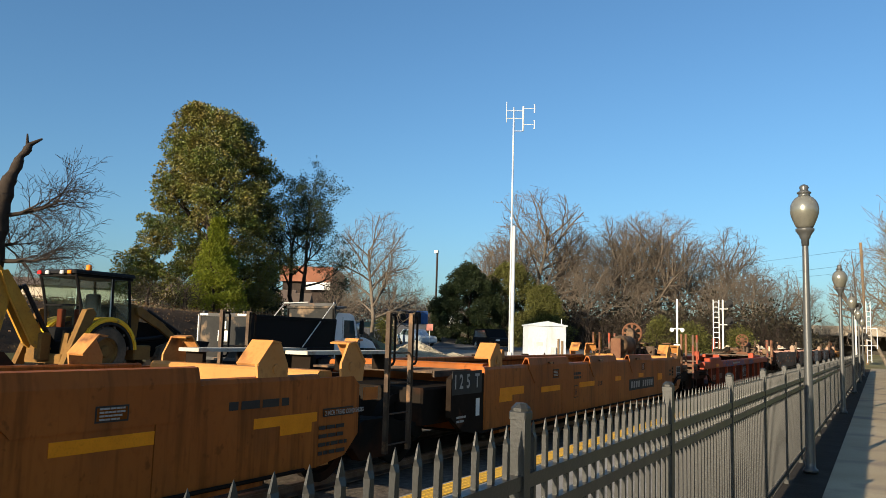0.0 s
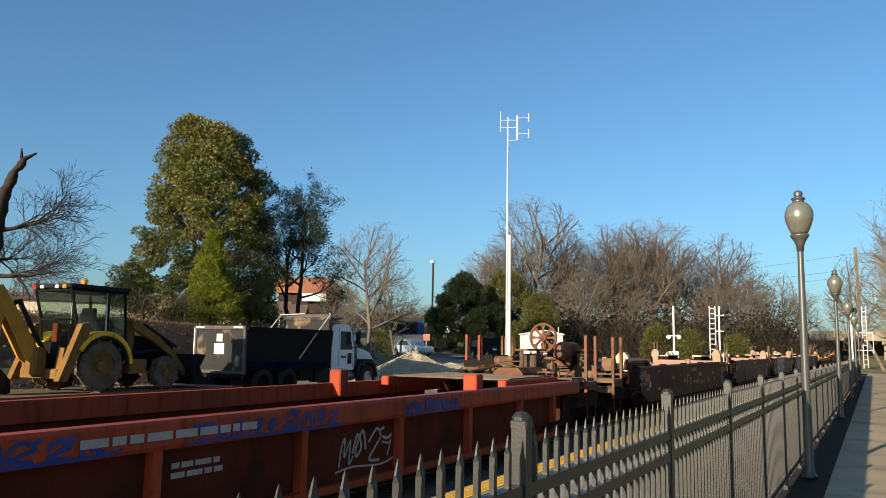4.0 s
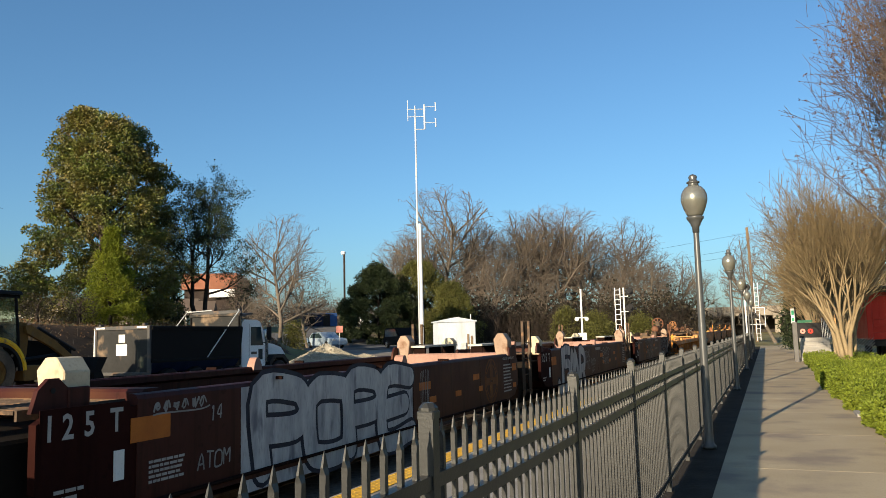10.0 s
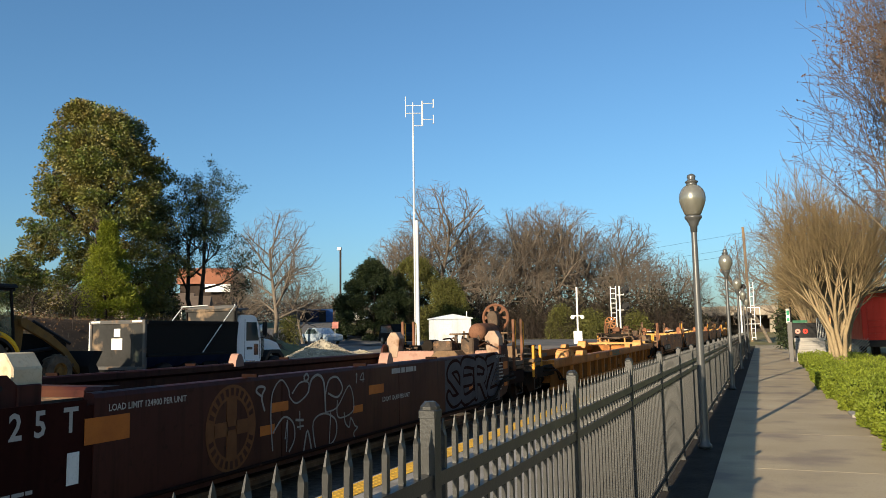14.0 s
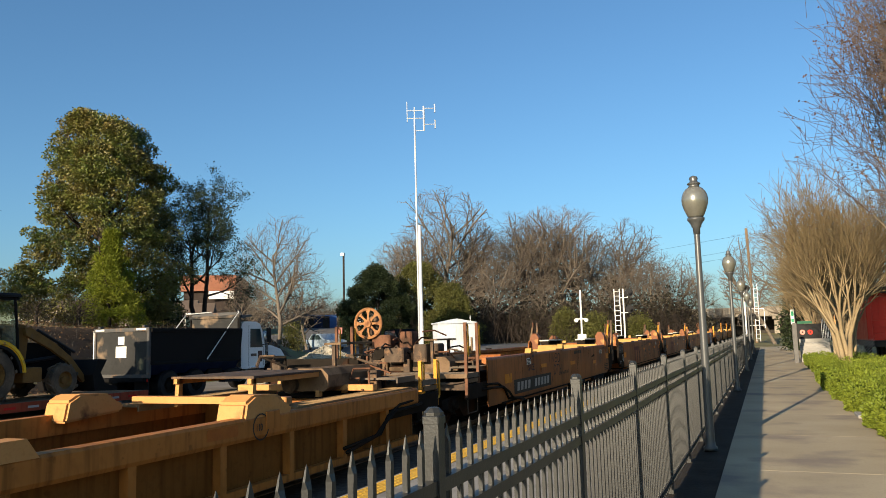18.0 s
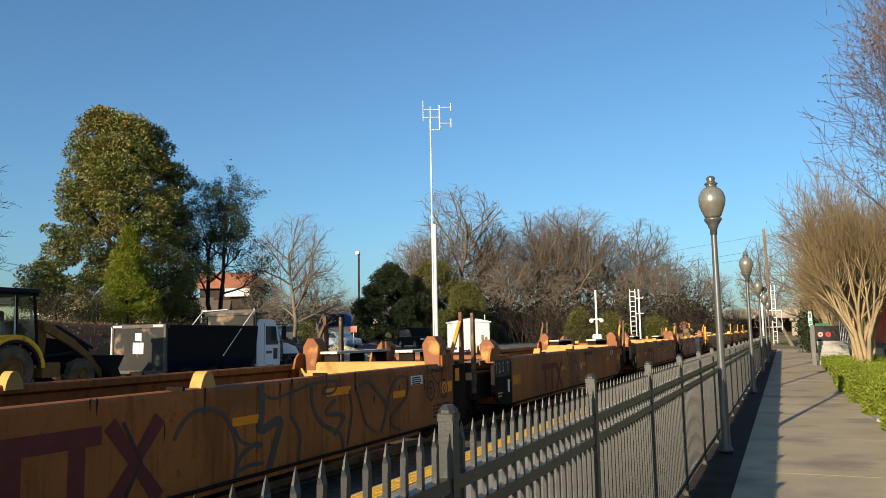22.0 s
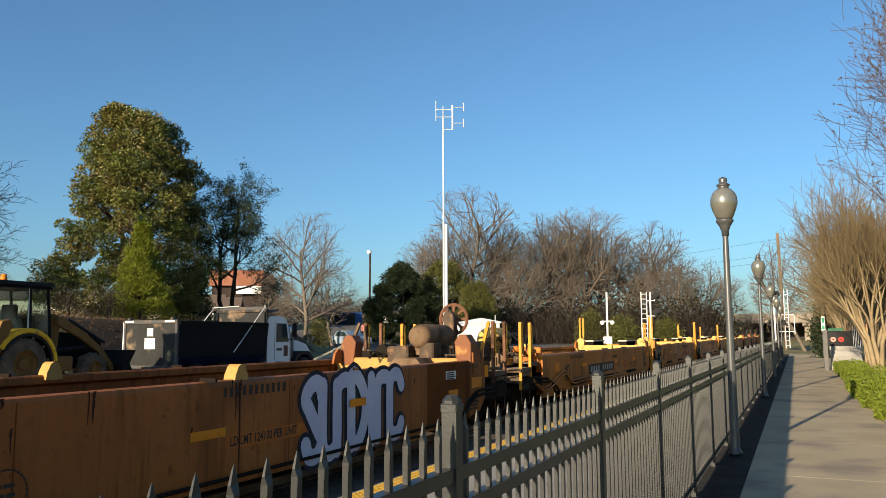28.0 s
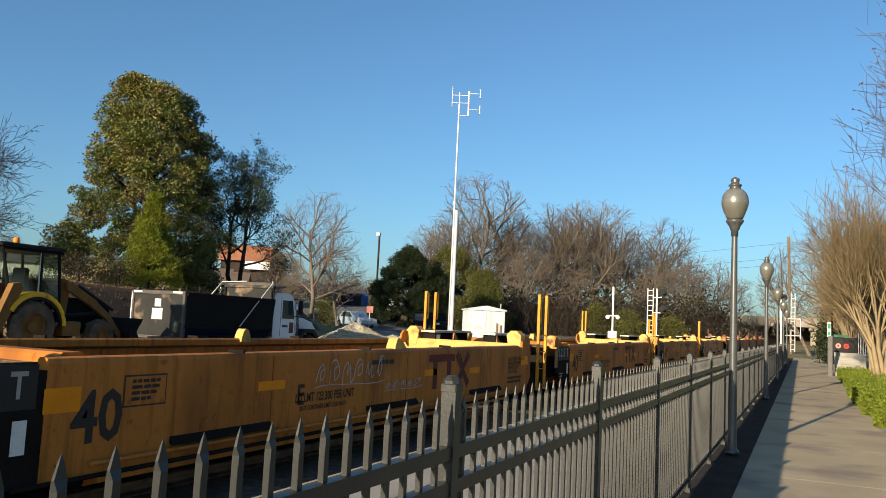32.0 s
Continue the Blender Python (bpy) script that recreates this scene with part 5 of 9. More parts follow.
    for k in range(7):
        x, y, z = rnd.uniform(-1.2, 0.9), rnd.uniform(0.75, 1.6), rnd.uniform(1.05, 1.35)
        w, e = rnd.uniform(0.12, 0.3), rnd.uniform(0.1, 0.22)
        bm = BM()
        box(bm, x, x + w, *span(y, y + e), z - 0.12, z + rnd.uniform(0.05, 0.2), 0.015)
        part(rnd.choice(("valve_box", "bracket", "lever")), bm, rnd.choice(("gear", "gear", "steel_dark", hi)), t)
    for k, (x, z) in enumerate(((1.50, 0.78), (1.54, 0.70))):
        bm = BM()
        tube(bm, [(x - 0.06, yo + f * 0.8, z), (x, yo + f * 1.2, z), (x + 0.01, yo + f * (1.7 + 0.2 * k), z - 0.02), (x + 0.02, yo + f * (2.1 + 0.2 * k), z - 0.16), (x + 0.02, yo + f * (2.35 + 0.2 * k), 0.40), (x + 0.02, yo + f * 3.4, 0.34 - 0.05 * k)], 0.026, 8)
        part("brake_pipe", bm, "steel_dark", t, smooth=True)
    if wheel:
        x, a, z = wheel
        brake_stand(t, x, yo + f * a, wm, z, f)


# the brown car's last two units
t, L = well_unit(-7.2, 7.5, "brown", "rust-brown well car unit with yellow reflector patches")
for y, z, w, h in ((11.28, 0.86, 0.95, 0.11), (13.43, 0.87, 0.97, 0.10), (13.58, 0.77, 0.5, 0.10)):
    patch(t, y, z, w, h, "refl")
patch(t, 15.0, 1.06, 0.30, 0.15, "refl_dull", HW - 0.06, "yellow_label", 0.006)
doubler(t, 10.5, 11.97, 0.97, 1.27, "brown")
for yb, zb_, wb, hb in ((11.32, 1.09, 0.31, 0.13), (14.30, 0.90, 0.55, 0.09)):
    patch(t, yb, zb_, wb, hb, "text_b", HW + 0.012 if yb < 12 else HW, "placard_frame", 0.003)
    patch(t, yb, zb_, wb - 0.03, hb - 0.03, "brown_web", HW + 0.015 if yb < 12 else HW + 0.003, "placard", 0.003)
bars(t, 11.2, 1.14, 0.25, 4, "text_w", 0.014, 0.014, x=HW + 0.019)
letters(t, "2 INCH TREAD COND SHOES", 14.05, 0.87, 0.055, "text_w", x=HW + 0.008)
bars(t, 13.96, 0.76, 0.6, 4, "text_b", 0.04, 0.05)
bars(t, 12.6, 1.10, 1.1, 1, "text_b", 0.08)
t, L = well_unit(9.75, 24.5, "brown", "rust-brown well car unit with a black number board", last=True, lad=0)
for y, z, w, h in ((2.1, 0.90, 0.97, 0.13), (1.85, 0.79, 0.5, 0.10), (3.85, 0.86, 0.95, 0.10), (5.9, 0.86, 0.96, 0.10), (8.13, 0.90, 0.47, 0.10), (10.13, 0.92, 0.45, 0.10), (12.1, 0.82, 0.49, 0.18)):
    patch(t, y, z, w, h, "refl")
number_board(t, 9.04, 0.57, 2.38, 0.27)
for a0, a1 in ((3.05, 4.53), (6.31, 7.71), (9.3, 10.94)):
    doubler(t, a0, a1, 0.99, 1.27, "brown")
for yb in (4.06, 10.3):
    patch(t, yb, 1.13, 0.31, 0.16, "text_b", HW + 0.012, "placard_frame", 0.003)
    patch(t, yb, 1.13, 0.28, 0.13, "brown_web", HW + 0.015, "placard", 0.003)
    bars(t, yb - 0.12, 1.18, 0.24, 4, "text_w", 0.014, 0.014, x=HW + 0.019)
patch(t, 5.22, 0.74, 0.24, 0.24, "text_b", name="plate_frame", off=0.003)
patch(t, 5.22, 0.74, 0.21, 0.21, "brown", HW + 0.003, "plate_field", 0.003)
letters(t, "H", 5.16, 0.68, 0.12, "text_b", x=HW + 0.008)
letters(t, "LD LMT", 6.6, 0.80, 0.10, "text_b")
bars(t, 5.1, 1.12, 0.55, 2, "text_b", 0.05, 0.03)
# the framed panel and labels at the far end
patch(t, 14.37, 0.86, 0.54, 0.38, "text_w", name="window_frame", off=0.004)
for yy in (14.25, 14.50):
    for zz, hh in ((0.95, 0.15), (0.77, 0.15)):
        patch(t, yy, zz, 0.22, hh, "plate_b", HW + 0.004, "panel_field", 0.004)
patch(t, 13.62, 0.92, 0.22, 0.28, "deck_tan", name="paper_label", off=0.004)
for zz, hh in ((1.0, 0.05), (0.90, 0.07), (0.82, 0.03)):
    patch(t, 13.62, zz, 0.14, hh, "brown_dk", HW + 0.004, "label_line", 0.003)
for yy, w_ in ((13.75, 0.26), (14.03, 0.24)):
    patch(t, yy, 0.60, w_, 0.24, "brown_web", name="access_plate", off=0.008)
bars(t, 13.2, 0.98, 0.28, 2, "text_b", 0.06, 0.05)
platform_end(t, L + 1.12, -1, "rust", "brown", wheel=(-0.4, -0.08, RIM + 0.72), seed=3)
tank(t, 0.15, 13.2, RIM + 0.34, 0.27, 1.25, "deck_tan")
for yy in (13.95, 12.4):
    bm = BM()
    box(bm, 0.0, 0.3, yy, yy + 0.12, RIM - 0.05, RIM + 0.52, 0.015)
    part("tank_bracket", bm, "rust", t)
machinery(t, 14.6, "gear", 0.2, 4)

# the red car
t = car(26.6, "orange-red ribbed well car with a low side", "ribbed_well_car")
for x in (HW, -HW):
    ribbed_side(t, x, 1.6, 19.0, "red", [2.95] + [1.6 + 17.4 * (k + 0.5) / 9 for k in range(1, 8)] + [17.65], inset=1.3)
    bm = BM()
    xa, xb = sorted((x + 0.02 * (1 if x > 0 else -1), x - 0.2 * (1 if x > 0 else -1)))
    box(bm, xa, xb, 2.6, 4.9, 1.08, 1.24, 0.03)
    part("raised_chord", bm, "red", t)
platform_end(t, 0.0, 1, "red_post", "red", seed=4)
platform_end(t, 20.38, -1, "red_post", "red", seed=5)
bm = BM()
box(bm, -HW + 0.15, HW - 0.15, 2.2, 18.4, 0.24, 0.30)
part("floor", bm, "red_dk", t)
for y in (2.1, 18.3):
    bm = BM()
    box(bm, -HW + 0.14, HW - 0.14, y, y + 0.2, 0.3, 1.06)
    part("bulkhead", bm, "red_dk", t)
for y in (5.0, 14.5):
    for x in (HW - 0.2, -HW + 0.2):
        bm = BM()
        box(bm, x - 0.12, x + 0.12, y, y + 0.24, 0.9, 1.34, 0.02)
        part("post_guide", bm, "red", t)
grate_deck(t, -1.2, 1.2, 16.2, 18.2, 1.22)
for x in (-1.2, 1.2):
    bm = BM()
    box(bm, x - 0.08, x + 0.08, 15.9, 18.4, 1.04, 1.2, 0.02)
    part("deck_beam", bm, "red", t)
XC = HW + 0.021
patch(t, 4.1, 0.96, 0.55, 0.10, "refl", XC)
for y, w in ((6.6, 2.6), (9.8, 2.2), (13.0, 1.5)):
    scrawl(t, y - w / 2, y + w / 2, 0.90, 1.06, "spray_b", int(y * 7), 9, 0.035, XC + 0.004)
bars(t, 7.6, 1.02, 2.4, 1, "text_w", 0.07, x=XC + 0.006)
XW = HW - 0.098
bars(t, 3.75, 0.60, 0.7, 1, "text_y2", 0.2, x=XW)
bars(t, 5.2, 0.62, 0.7, 1, "text_y2", 0.2, x=XW)
patch(t, 3.2, 0.62, 0.22, 0.24, "text_y2", XW, "badge")
letters(t, "LD LMT 162100", 6.55, 0.46, 0.125, "text_w", x=XW + 0.004)
bars(t, 8.6, 0.72, 0.7, 2, "text_w", 0.05, x=XW)
scrawl(t, 11.0, 12.2, 0.36, 0.72, "text_w", 5, 4, 0.03, XW + 0.004)
brake_stand(t, 0.0, 21.0, "rust", RIM + 0.68)
machinery(t, 1.2, "gear", -0.2, 6)
machinery(t, 19.2, "gear", 0.0, 8)

# the maroon car: five units
q = [(49.4, 63.25), (65.2, 78.2), (80.3, 93.0), (95.0, 108.0), (110.2, 123.0)]
for i, (a, b) in enumerate(q):
    t, L = well_unit(a, b, "maroon", ("maroon well car unit with white stencils and faded orange patches", "maroon well car unit with scrawled white lines", "maroon well car unit with a large silver sprayed piece",
                                      "maroon well car unit with silver and white sprayed marks", "maroon well car unit with sprayed scrawls and rust")[i], last=i == 4, lad=i < 4, board=i > 0)
    E_ = L
    L = L + (0.3 if i == 0 else 0.0)
    emblem(t, L - 1.88 if i < 4 else 2.9, 0.80)
    for y, z, w, h in ((L - 5.25, 0.94, 0.47, 0.13), (L - 4.93, 0.69, 0.28, 0.11), (L - 3.74, 0.70, 0.28, 0.10), (L - 2.78, 0.94, 0.34, 0.11), (L - 2.53, 0.70, 0.2, 0.10), (L - 0.30, 1.02, 0.3, 0.16), (L - 0.3, 0.62, 0.22, 0.1), ((1.3, 1.3, 1.22, 1.27, 1.2)[i], 1.0, 0.5, 0.22)):
        if i == 4:
            y, z = {L - 5.25: (6.27, 0.96), L - 4.93: (3.55, 0.70), L - 3.74: (5.70, 0.73), L - 2.78: (3.80, 0.94)}.get(y, (y, z))
        if i or y > 2:
            patch(t, y, z, w, h, "refl_dull")
    letters(t, "LOAD LIMIT 124100 PER UNIT", L - 1.1, 1.2, 0.06, "text_w")
    bars(t, L - 1.06, 1.1, 0.62, 9, "text_w", 0.028, 0.042)
    L = E_
    if i == 0:
        platform_end(t, -1.2, 1, "rust", "maroon", seed=6)
        machinery(t, -0.2, "gear", 0.0, 9)
        tank(t, 0.0, -0.3, RIM + 0.36, 0.24, 1.15, "rust")
        for k, s in enumerate(("2 INCH H F COMP SHOES", "NO. 24 BRAKE BEAMS", "SPRG 6 OC D-5 4 IC D-5", "", "SIDE BRG SET-UP HGT 5-1/16")):
            if s:
                letters(t, s, 0.93, 1.13 - 0.075 * k, 0.062, "text_w", x=HW + 0.002)
        letters(t, "JACK HERE", 0.22, 0.64, 0.075, "text_w", x=HW - 0.006)
        patch(t, 1.76, 1.0, 0.46, 0.2, "refl_dull")
        patch(t, 1.76, 0.70, 0.26, 0.08, "refl_dull")
        patch(t, 2.0, 0.82, 0.14, 0.16, "label_w", name="badge")
        bars(t, 3.3, 0.86, 2.9, 1, "text_faint", 0.22)
        letters(t, "A", 6.65, 0.66, 0.26, "text_w")
        patch(t, 7.3, 0.76, 0.22, 0.22, "label_w", name="badge_frame", off=0.002)
        patch(t, 7.3, 0.76, 0.19, 0.19, "maroon", HW + 0.002, "badge_field", 0.003)
        tag_word(t, "LOKES", 3.65, 4.85, 0.98, 1.22, "spray_t2", 11, 0.016)
        tag_word(t, "LNOK", 5.0, 5.8, 1.08, 1.24, "spray_t2", 12, 0.016)
        letters(t, "LOAD LIMIT", 2.82, 1.14, 0.07, "text_w", tall=1.1)
        for y, z in ((4.8, 0.94), (3.02, 0.68), (6.4, 0.8), (6.9, 0.95)):
            patch(t, y, z, 0.36, 0.09, "refl_dull")
        letters(t, "LD LMT 124,800 PER UNIT", 7.62, 0.68, 0.10, "text_w", tall=1.2)
        bars(t, 7.45, 1.18, 1.0, 1, "text_w", 0.10)
        letters(t, "PLATE", 7.2, 0.79, 0.055, "text_w", x=HW + 0.008)
        letters(t, "H", 7.25, 0.68, 0.11, "text_w", x=HW + 0.008)
        letters(t, "CONTROLLED INTERCHANGE CAR", 2.75, 0.46, 0.05, "text_y")
    if i == 1:
        bars(t, 6.9, 1.22, 0.9, 1, "text_w", 0.09)
        letters(t, "E", 4.52, 0.66, 0.19, "text_w")
        tag_word(t, "POPS GRMTKS 14", 3.1, 6.0, 0.93, 1.24, "spray_t1", 21, 0.026)
        tag_word(t, "AETCH", 1.75, 2.25, 0.98, 1.10, "spray_t1", 22, 0.014)
        letters(t, "LOAD LIMIT", 1.95, 1.16, 0.085, "text_w", tall=1.1)
    if i == 2:
        scrawl(t, 1.25, 2.0, 1.12, 1.24, "spray_t1", 22, 6, 0.02)
        tag_word(t, "14", 2.05, 2.22, 0.98, 1.12, "spray_t1", 3, 0.02)
        patch(t, 4.75, 0.70, 4.4, 1.14, "spray_s", name="sprayed_ground", off=0.003)
        fat_word(t, "POPE", 2.75, 7.0, 0.14, 1.30, 0.30, "spray_s", "spray_k", 23, 0.10)
        bars(t, 1.2, 0.7, 0.5, 5, "text_w", 0.025, 0.02)
        tag_word(t, "ATOM", 1.85, 2.35, 0.50, 0.66, "spray_t1", 24, 0.02)
        tag_word(t, "ITS FAR", 7.25, 7.6, 0.45, 1.15, "spray_t1", 25, 0.014)
    if i == 3:
        fat_word(t, "J5ANR", 1.6, 5.1, 0.06, 1.32, 0.26, "spray_s", "spray_k", 33, 0.06)
        tag_word(t, "BARS", 8.0, 9.1, 0.92, 1.16, "spray_t1", 35, 0.032)
        tag_word(t, "-", 7.6, 7.9, 1.0, 1.16, "spray_t1", 36, 0.032)
        tag_word(t, "-", 9.2, 9.5, 1.0, 1.18, "spray_t1", 37, 0.032)
        tag_word(t, "THKVS", 7.9, 9.0, 0.60, 0.84, "spray_t1", 38, 0.03)
        tag_word(t, "SGMR", 5.2, 5.9, 0.80, 1.14, "spray_t1", 39, 0.022, -0.4)
        tag_word(t, "TVC", 5.3, 5.8, 0.55, 0.82, "spray_t1", 40, 0.022)
        tag_word(t, "RUSTY", 6.05, 6.75, 0.66, 0.86, "spray_t1", 41, 0.022)
        tag_word(t, "AF", 6.15, 6.5, 0.42, 0.60, "spray_t1", 42, 0.022)
        bars(t, 6.8, 1.22, 0.95, 1, "text_w", 0.09)
    if i == 4:
        platform_end(t, L + 1.3, -1, "rust", "maroon", wheel=(0.75, 0.1, RIM + 0.78), seed=7)
        sprayed(t, [[(3.49, 0.92), (3.43, 1.08), (3.49, 1.18), (3.37, 1.2), (3.33, 1.15), (3.45, 1.08)],
                    [(3.65, 0.45), (3.61, 0.83), (3.64, 1.11), (3.81, 1.25), (3.96, 1.14), (4.0, 1.03), (4.15, 0.95), (4.39, 1.05), (4.4, 1.18), (4.21, 1.19), (4.04, 1.07)],
                    [(4.4, 1.05), (4.48, 1.21), (4.64, 1.26), (4.78, 1.15), (4.82, 0.77)], [(4.82, 1.01), (4.91, 1.18), (5.12, 1.2), (5.26, 1.05), (5.12, 0.94), (4.88, 1.01)],
                    [(4.82, 0.77), (5.12, 0.81), (5.45, 1.07), (5.56, 0.73), (5.15, 0.67), (5.12, 0.9)]], "spray_t1", 0.028)
        sprayed(t, [[(3.65, 0.65), (3.87, 0.81), (4.07, 0.72), (4.1, 0.53), (3.98, 0.39)], [(3.9, 0.55), (3.95, 0.77), (3.93, 0.4)], [(4.3, 0.34), (4.39, 0.59), (4.49, 0.32)],
                    [(4.58, 0.33), (4.52, 0.67), (4.78, 0.76), (5.08, 0.64), (5.05, 0.4), (4.71, 0.28)], [(4.91, 0.35), (4.95, 0.76)], [(4.12, 0.75), (4.3, 0.73)], [(4.15, 0.66), (4.3, 0.66)], [(4.21, 0.85), (4.22, 0.62)],
                    [(4.3, 1.25), (4.36, 1.29), (4.41, 1.24), (4.34, 1.2), (4.3, 1.25)], [(5.3, 0.72), (5.33, 0.58), (5.44, 0.51), (5.48, 0.63), (5.6, 0.51), (5.67, 0.48), (5.56, 0.41), (5.63, 0.29)]], "spray_t1", 0.024)
        tag_word(t, "14", 5.6, 5.88, 1.09, 1.23, "spray_t1", 45, 0.02)
        letters(t, "LD LMT 124,900 PER UNIT", 6.46, 0.76, 0.085, "text_w", tall=1.1)
        letters(t, "LOAD LIMIT 124900 PER UNIT", 1.2, 1.15, 0.075, "text_w", tall=1.1)
        patch(t, 10.5, 0.78, 3.1, 0.96, "spray_d2", name="sprayed_ground", off=0.003)
        fat_word(t, "SERZ", 9.05, 11.9, 0.46, 1.22, 0.15, "spray_d2", "maroon_web", 43)
        bars(t, 6.79, 1.23, 1.0, 1, "text_w", 0.08)
        tank(t, 0.75, L + 0.55, RIM + 0.42, 0.22, 1.4, "rust")
        machinery(t, L - 0.4, "gear", 0.3, 10)

# the tan ribbed car
t = car(125.0, "ochre-yellow ribbed well car with a low side", "ribbed_well_car")
for x in (HW, -HW):
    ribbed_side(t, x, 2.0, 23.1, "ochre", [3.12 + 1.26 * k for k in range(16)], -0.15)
    for y in (6.0, 15.6):
        s_ = 1 if x > 0 else -1
        bm = BM()
        prism(bm, [(y - 0.4, 0.94), (y + 0.4, 0.94), (y + 0.28, 1.10), (y - 0.28, 1.10)], "x", *sorted((x + 0.025 * s_, x - 0.2 * s_)))
        part("side_guide", bm, "ochre_hi", t)
platform_end(t, 0.2, 1, "rail_yellow", "ochre", short=0.65, seed=8)
platform_end(t, 24.1, -1, "rail_yellow", "ochre", short=0.65, seed=9)
bm = BM()
box(bm, -HW + 0.15, HW - 0.15, 2.6, 21.4, 0.24, 0.30)
part("floor", bm, "ochre_dk", t)
for y in (2.4, 21.4):
    bm = BM()
    box(bm, -HW + 0.14, HW - 0.14, y, y + 0.2, 0.3, 0.92)
    part("bulkhead", bm, "ochre", t)
for y in (4.2, 19.05):
    for x in (HW - 0.12, -HW + 0.12):
        s_ = 1 if x > 0 else -1
        bm = BM()
        prism(bm, [(y - 0.50, 0.86), (y + 0.42, 0.92), (y + 0.46, 1.02), (y + 0.30, 1.08), (y + 0.22, 1.17), (y - 0.28, 1.20), (y - 0.44, 1.12)], "x", *sorted((x + 0.13 * s_, x - 0.26 * s_)))
        bmesh.ops.bevel(bm, geom=list(bm.edges), offset=0.03, segments=2, affect="EDGES")
        cst = part("corner_casting", bm, "ochre_hi", t, "worn yellow corner casting")
        bm = BM()
        box(bm, *sorted((x + 0.131 * s_, x + 0.155 * s_)), y - 0.1, y + 0.16, 0.80, 1.0, 0.008)
        part("casting_plate", bm, "ochre", cst)
for x0 in (-1.46, 1.06):
    grate_deck(t, x0, x0 + 0.40, 19.7, 23.0, 0.985, "grate_lit", "side_walk")
for ya, yb, zt in ((19.95, 21.75, 1.34), (22.35, 23.75, 1.24)):
    bm = BM()
    box(bm, -0.75, 0.62, ya, yb, zt - 0.03, zt, 0.006)
    tr = part("trestle_plate", bm, "gear", t)
    for xx in (-0.70, 0.52):
        for yy in (ya + 0.05, yb - 0.12):
            bm = BM()
            prism(bm, [(yy - 0.04, 0.94), (yy + 0.06, 0.94), (yy + 0.06, zt - 0.03), (yy, zt - 0.03)], "x", xx, xx + 0.06)
            part("trestle_leg", bm, "ochre_hi", tr)
        bm = BM()
        box(bm, xx, xx + 0.06, ya, yb, zt - 0.10, zt - 0.031)
        part("trestle_rail", bm, "ochre_hi", tr)
for yy in (19.75, 22.05):
    bm = BM()
    box(bm, -1.25, 1.25, yy, yy + 0.14, 1.00, 1.09, 0.01)
    part("cross_beam", bm, "ochre_hi", t)
bm = BM()
lathe(bm, [(0.02, -0.5), (0.13, -0.48), (0.13, 0.48), (0.02, 0.5)], 12, "y", (0.1, 22.0, 1.12))
part("brake_cylinder", bm, "gear", t)
bm = BM()
lathe(bm, [(0.135, 0.0), (0.15, 0.0), (0.15, 0.003), (0.135, 0.003)], 18, "x", (XC, 18.86, 0.84), caps=False)
part("round_stencil", bm, "text_b", t)
letters(t, "110", 18.76, 0.80, 0.085, "text_b", x=XC + 0.004)
for y, w in ((8.1, 0.55), (10.65, 0.48), (12.75, 0.5), (15.4, 0.5), (18.2, 0.5)):
    patch(t, y, 0.85, w, 0.12, "refl" if y < 11 else "refl_dull", XC)
letters(t, "71000 LBS MAX WEIGHT", 9.66, 0.87, 0.052, "text_b", x=XC + 0.004, tall=1.5)
letters(t, "FOR 20 CONTAINERS", 9.72, 0.79, 0.052, "text_b", x=XC + 0.004, tall=1.5)
scrawl(t, 10.95, 12.5, 0.78, 0.93, "spray_t", 52, 6, 0.04, XC + 0.004)
letters(t, "53", 12.22, 0.32, 0.36, "text_b", x=XW + 0.004, tall=1.1)
letters(t, "53", 5.9, 0.32, 0.36, "text_b", x=XW + 0.004, tall=1.1)
bars(t, 10.95, 0.58, 0.6, 2, "text_b", 0.04, x=XW)
bars(t, 7.95, 0.48, 0.7, 1, "text_b", 0.13, x=XW)
bars(t, 9.55, 0.48, 0.8, 1, "text_b", 0.13, x=XW)
patch(t, 13.0, 0.45, 0.32, 0.26, "text_b", XW, "plate_frame", 0.003)
patch(t, 13.0, 0.45, 0.29, 0.23, "ochre", XW + 0.003, "plate_field", 0.003)
scrawl(t, 14.4, 15.6, 0.3, 0.62, "spray_s", 51, 5, 0.03, XW + 0.004)

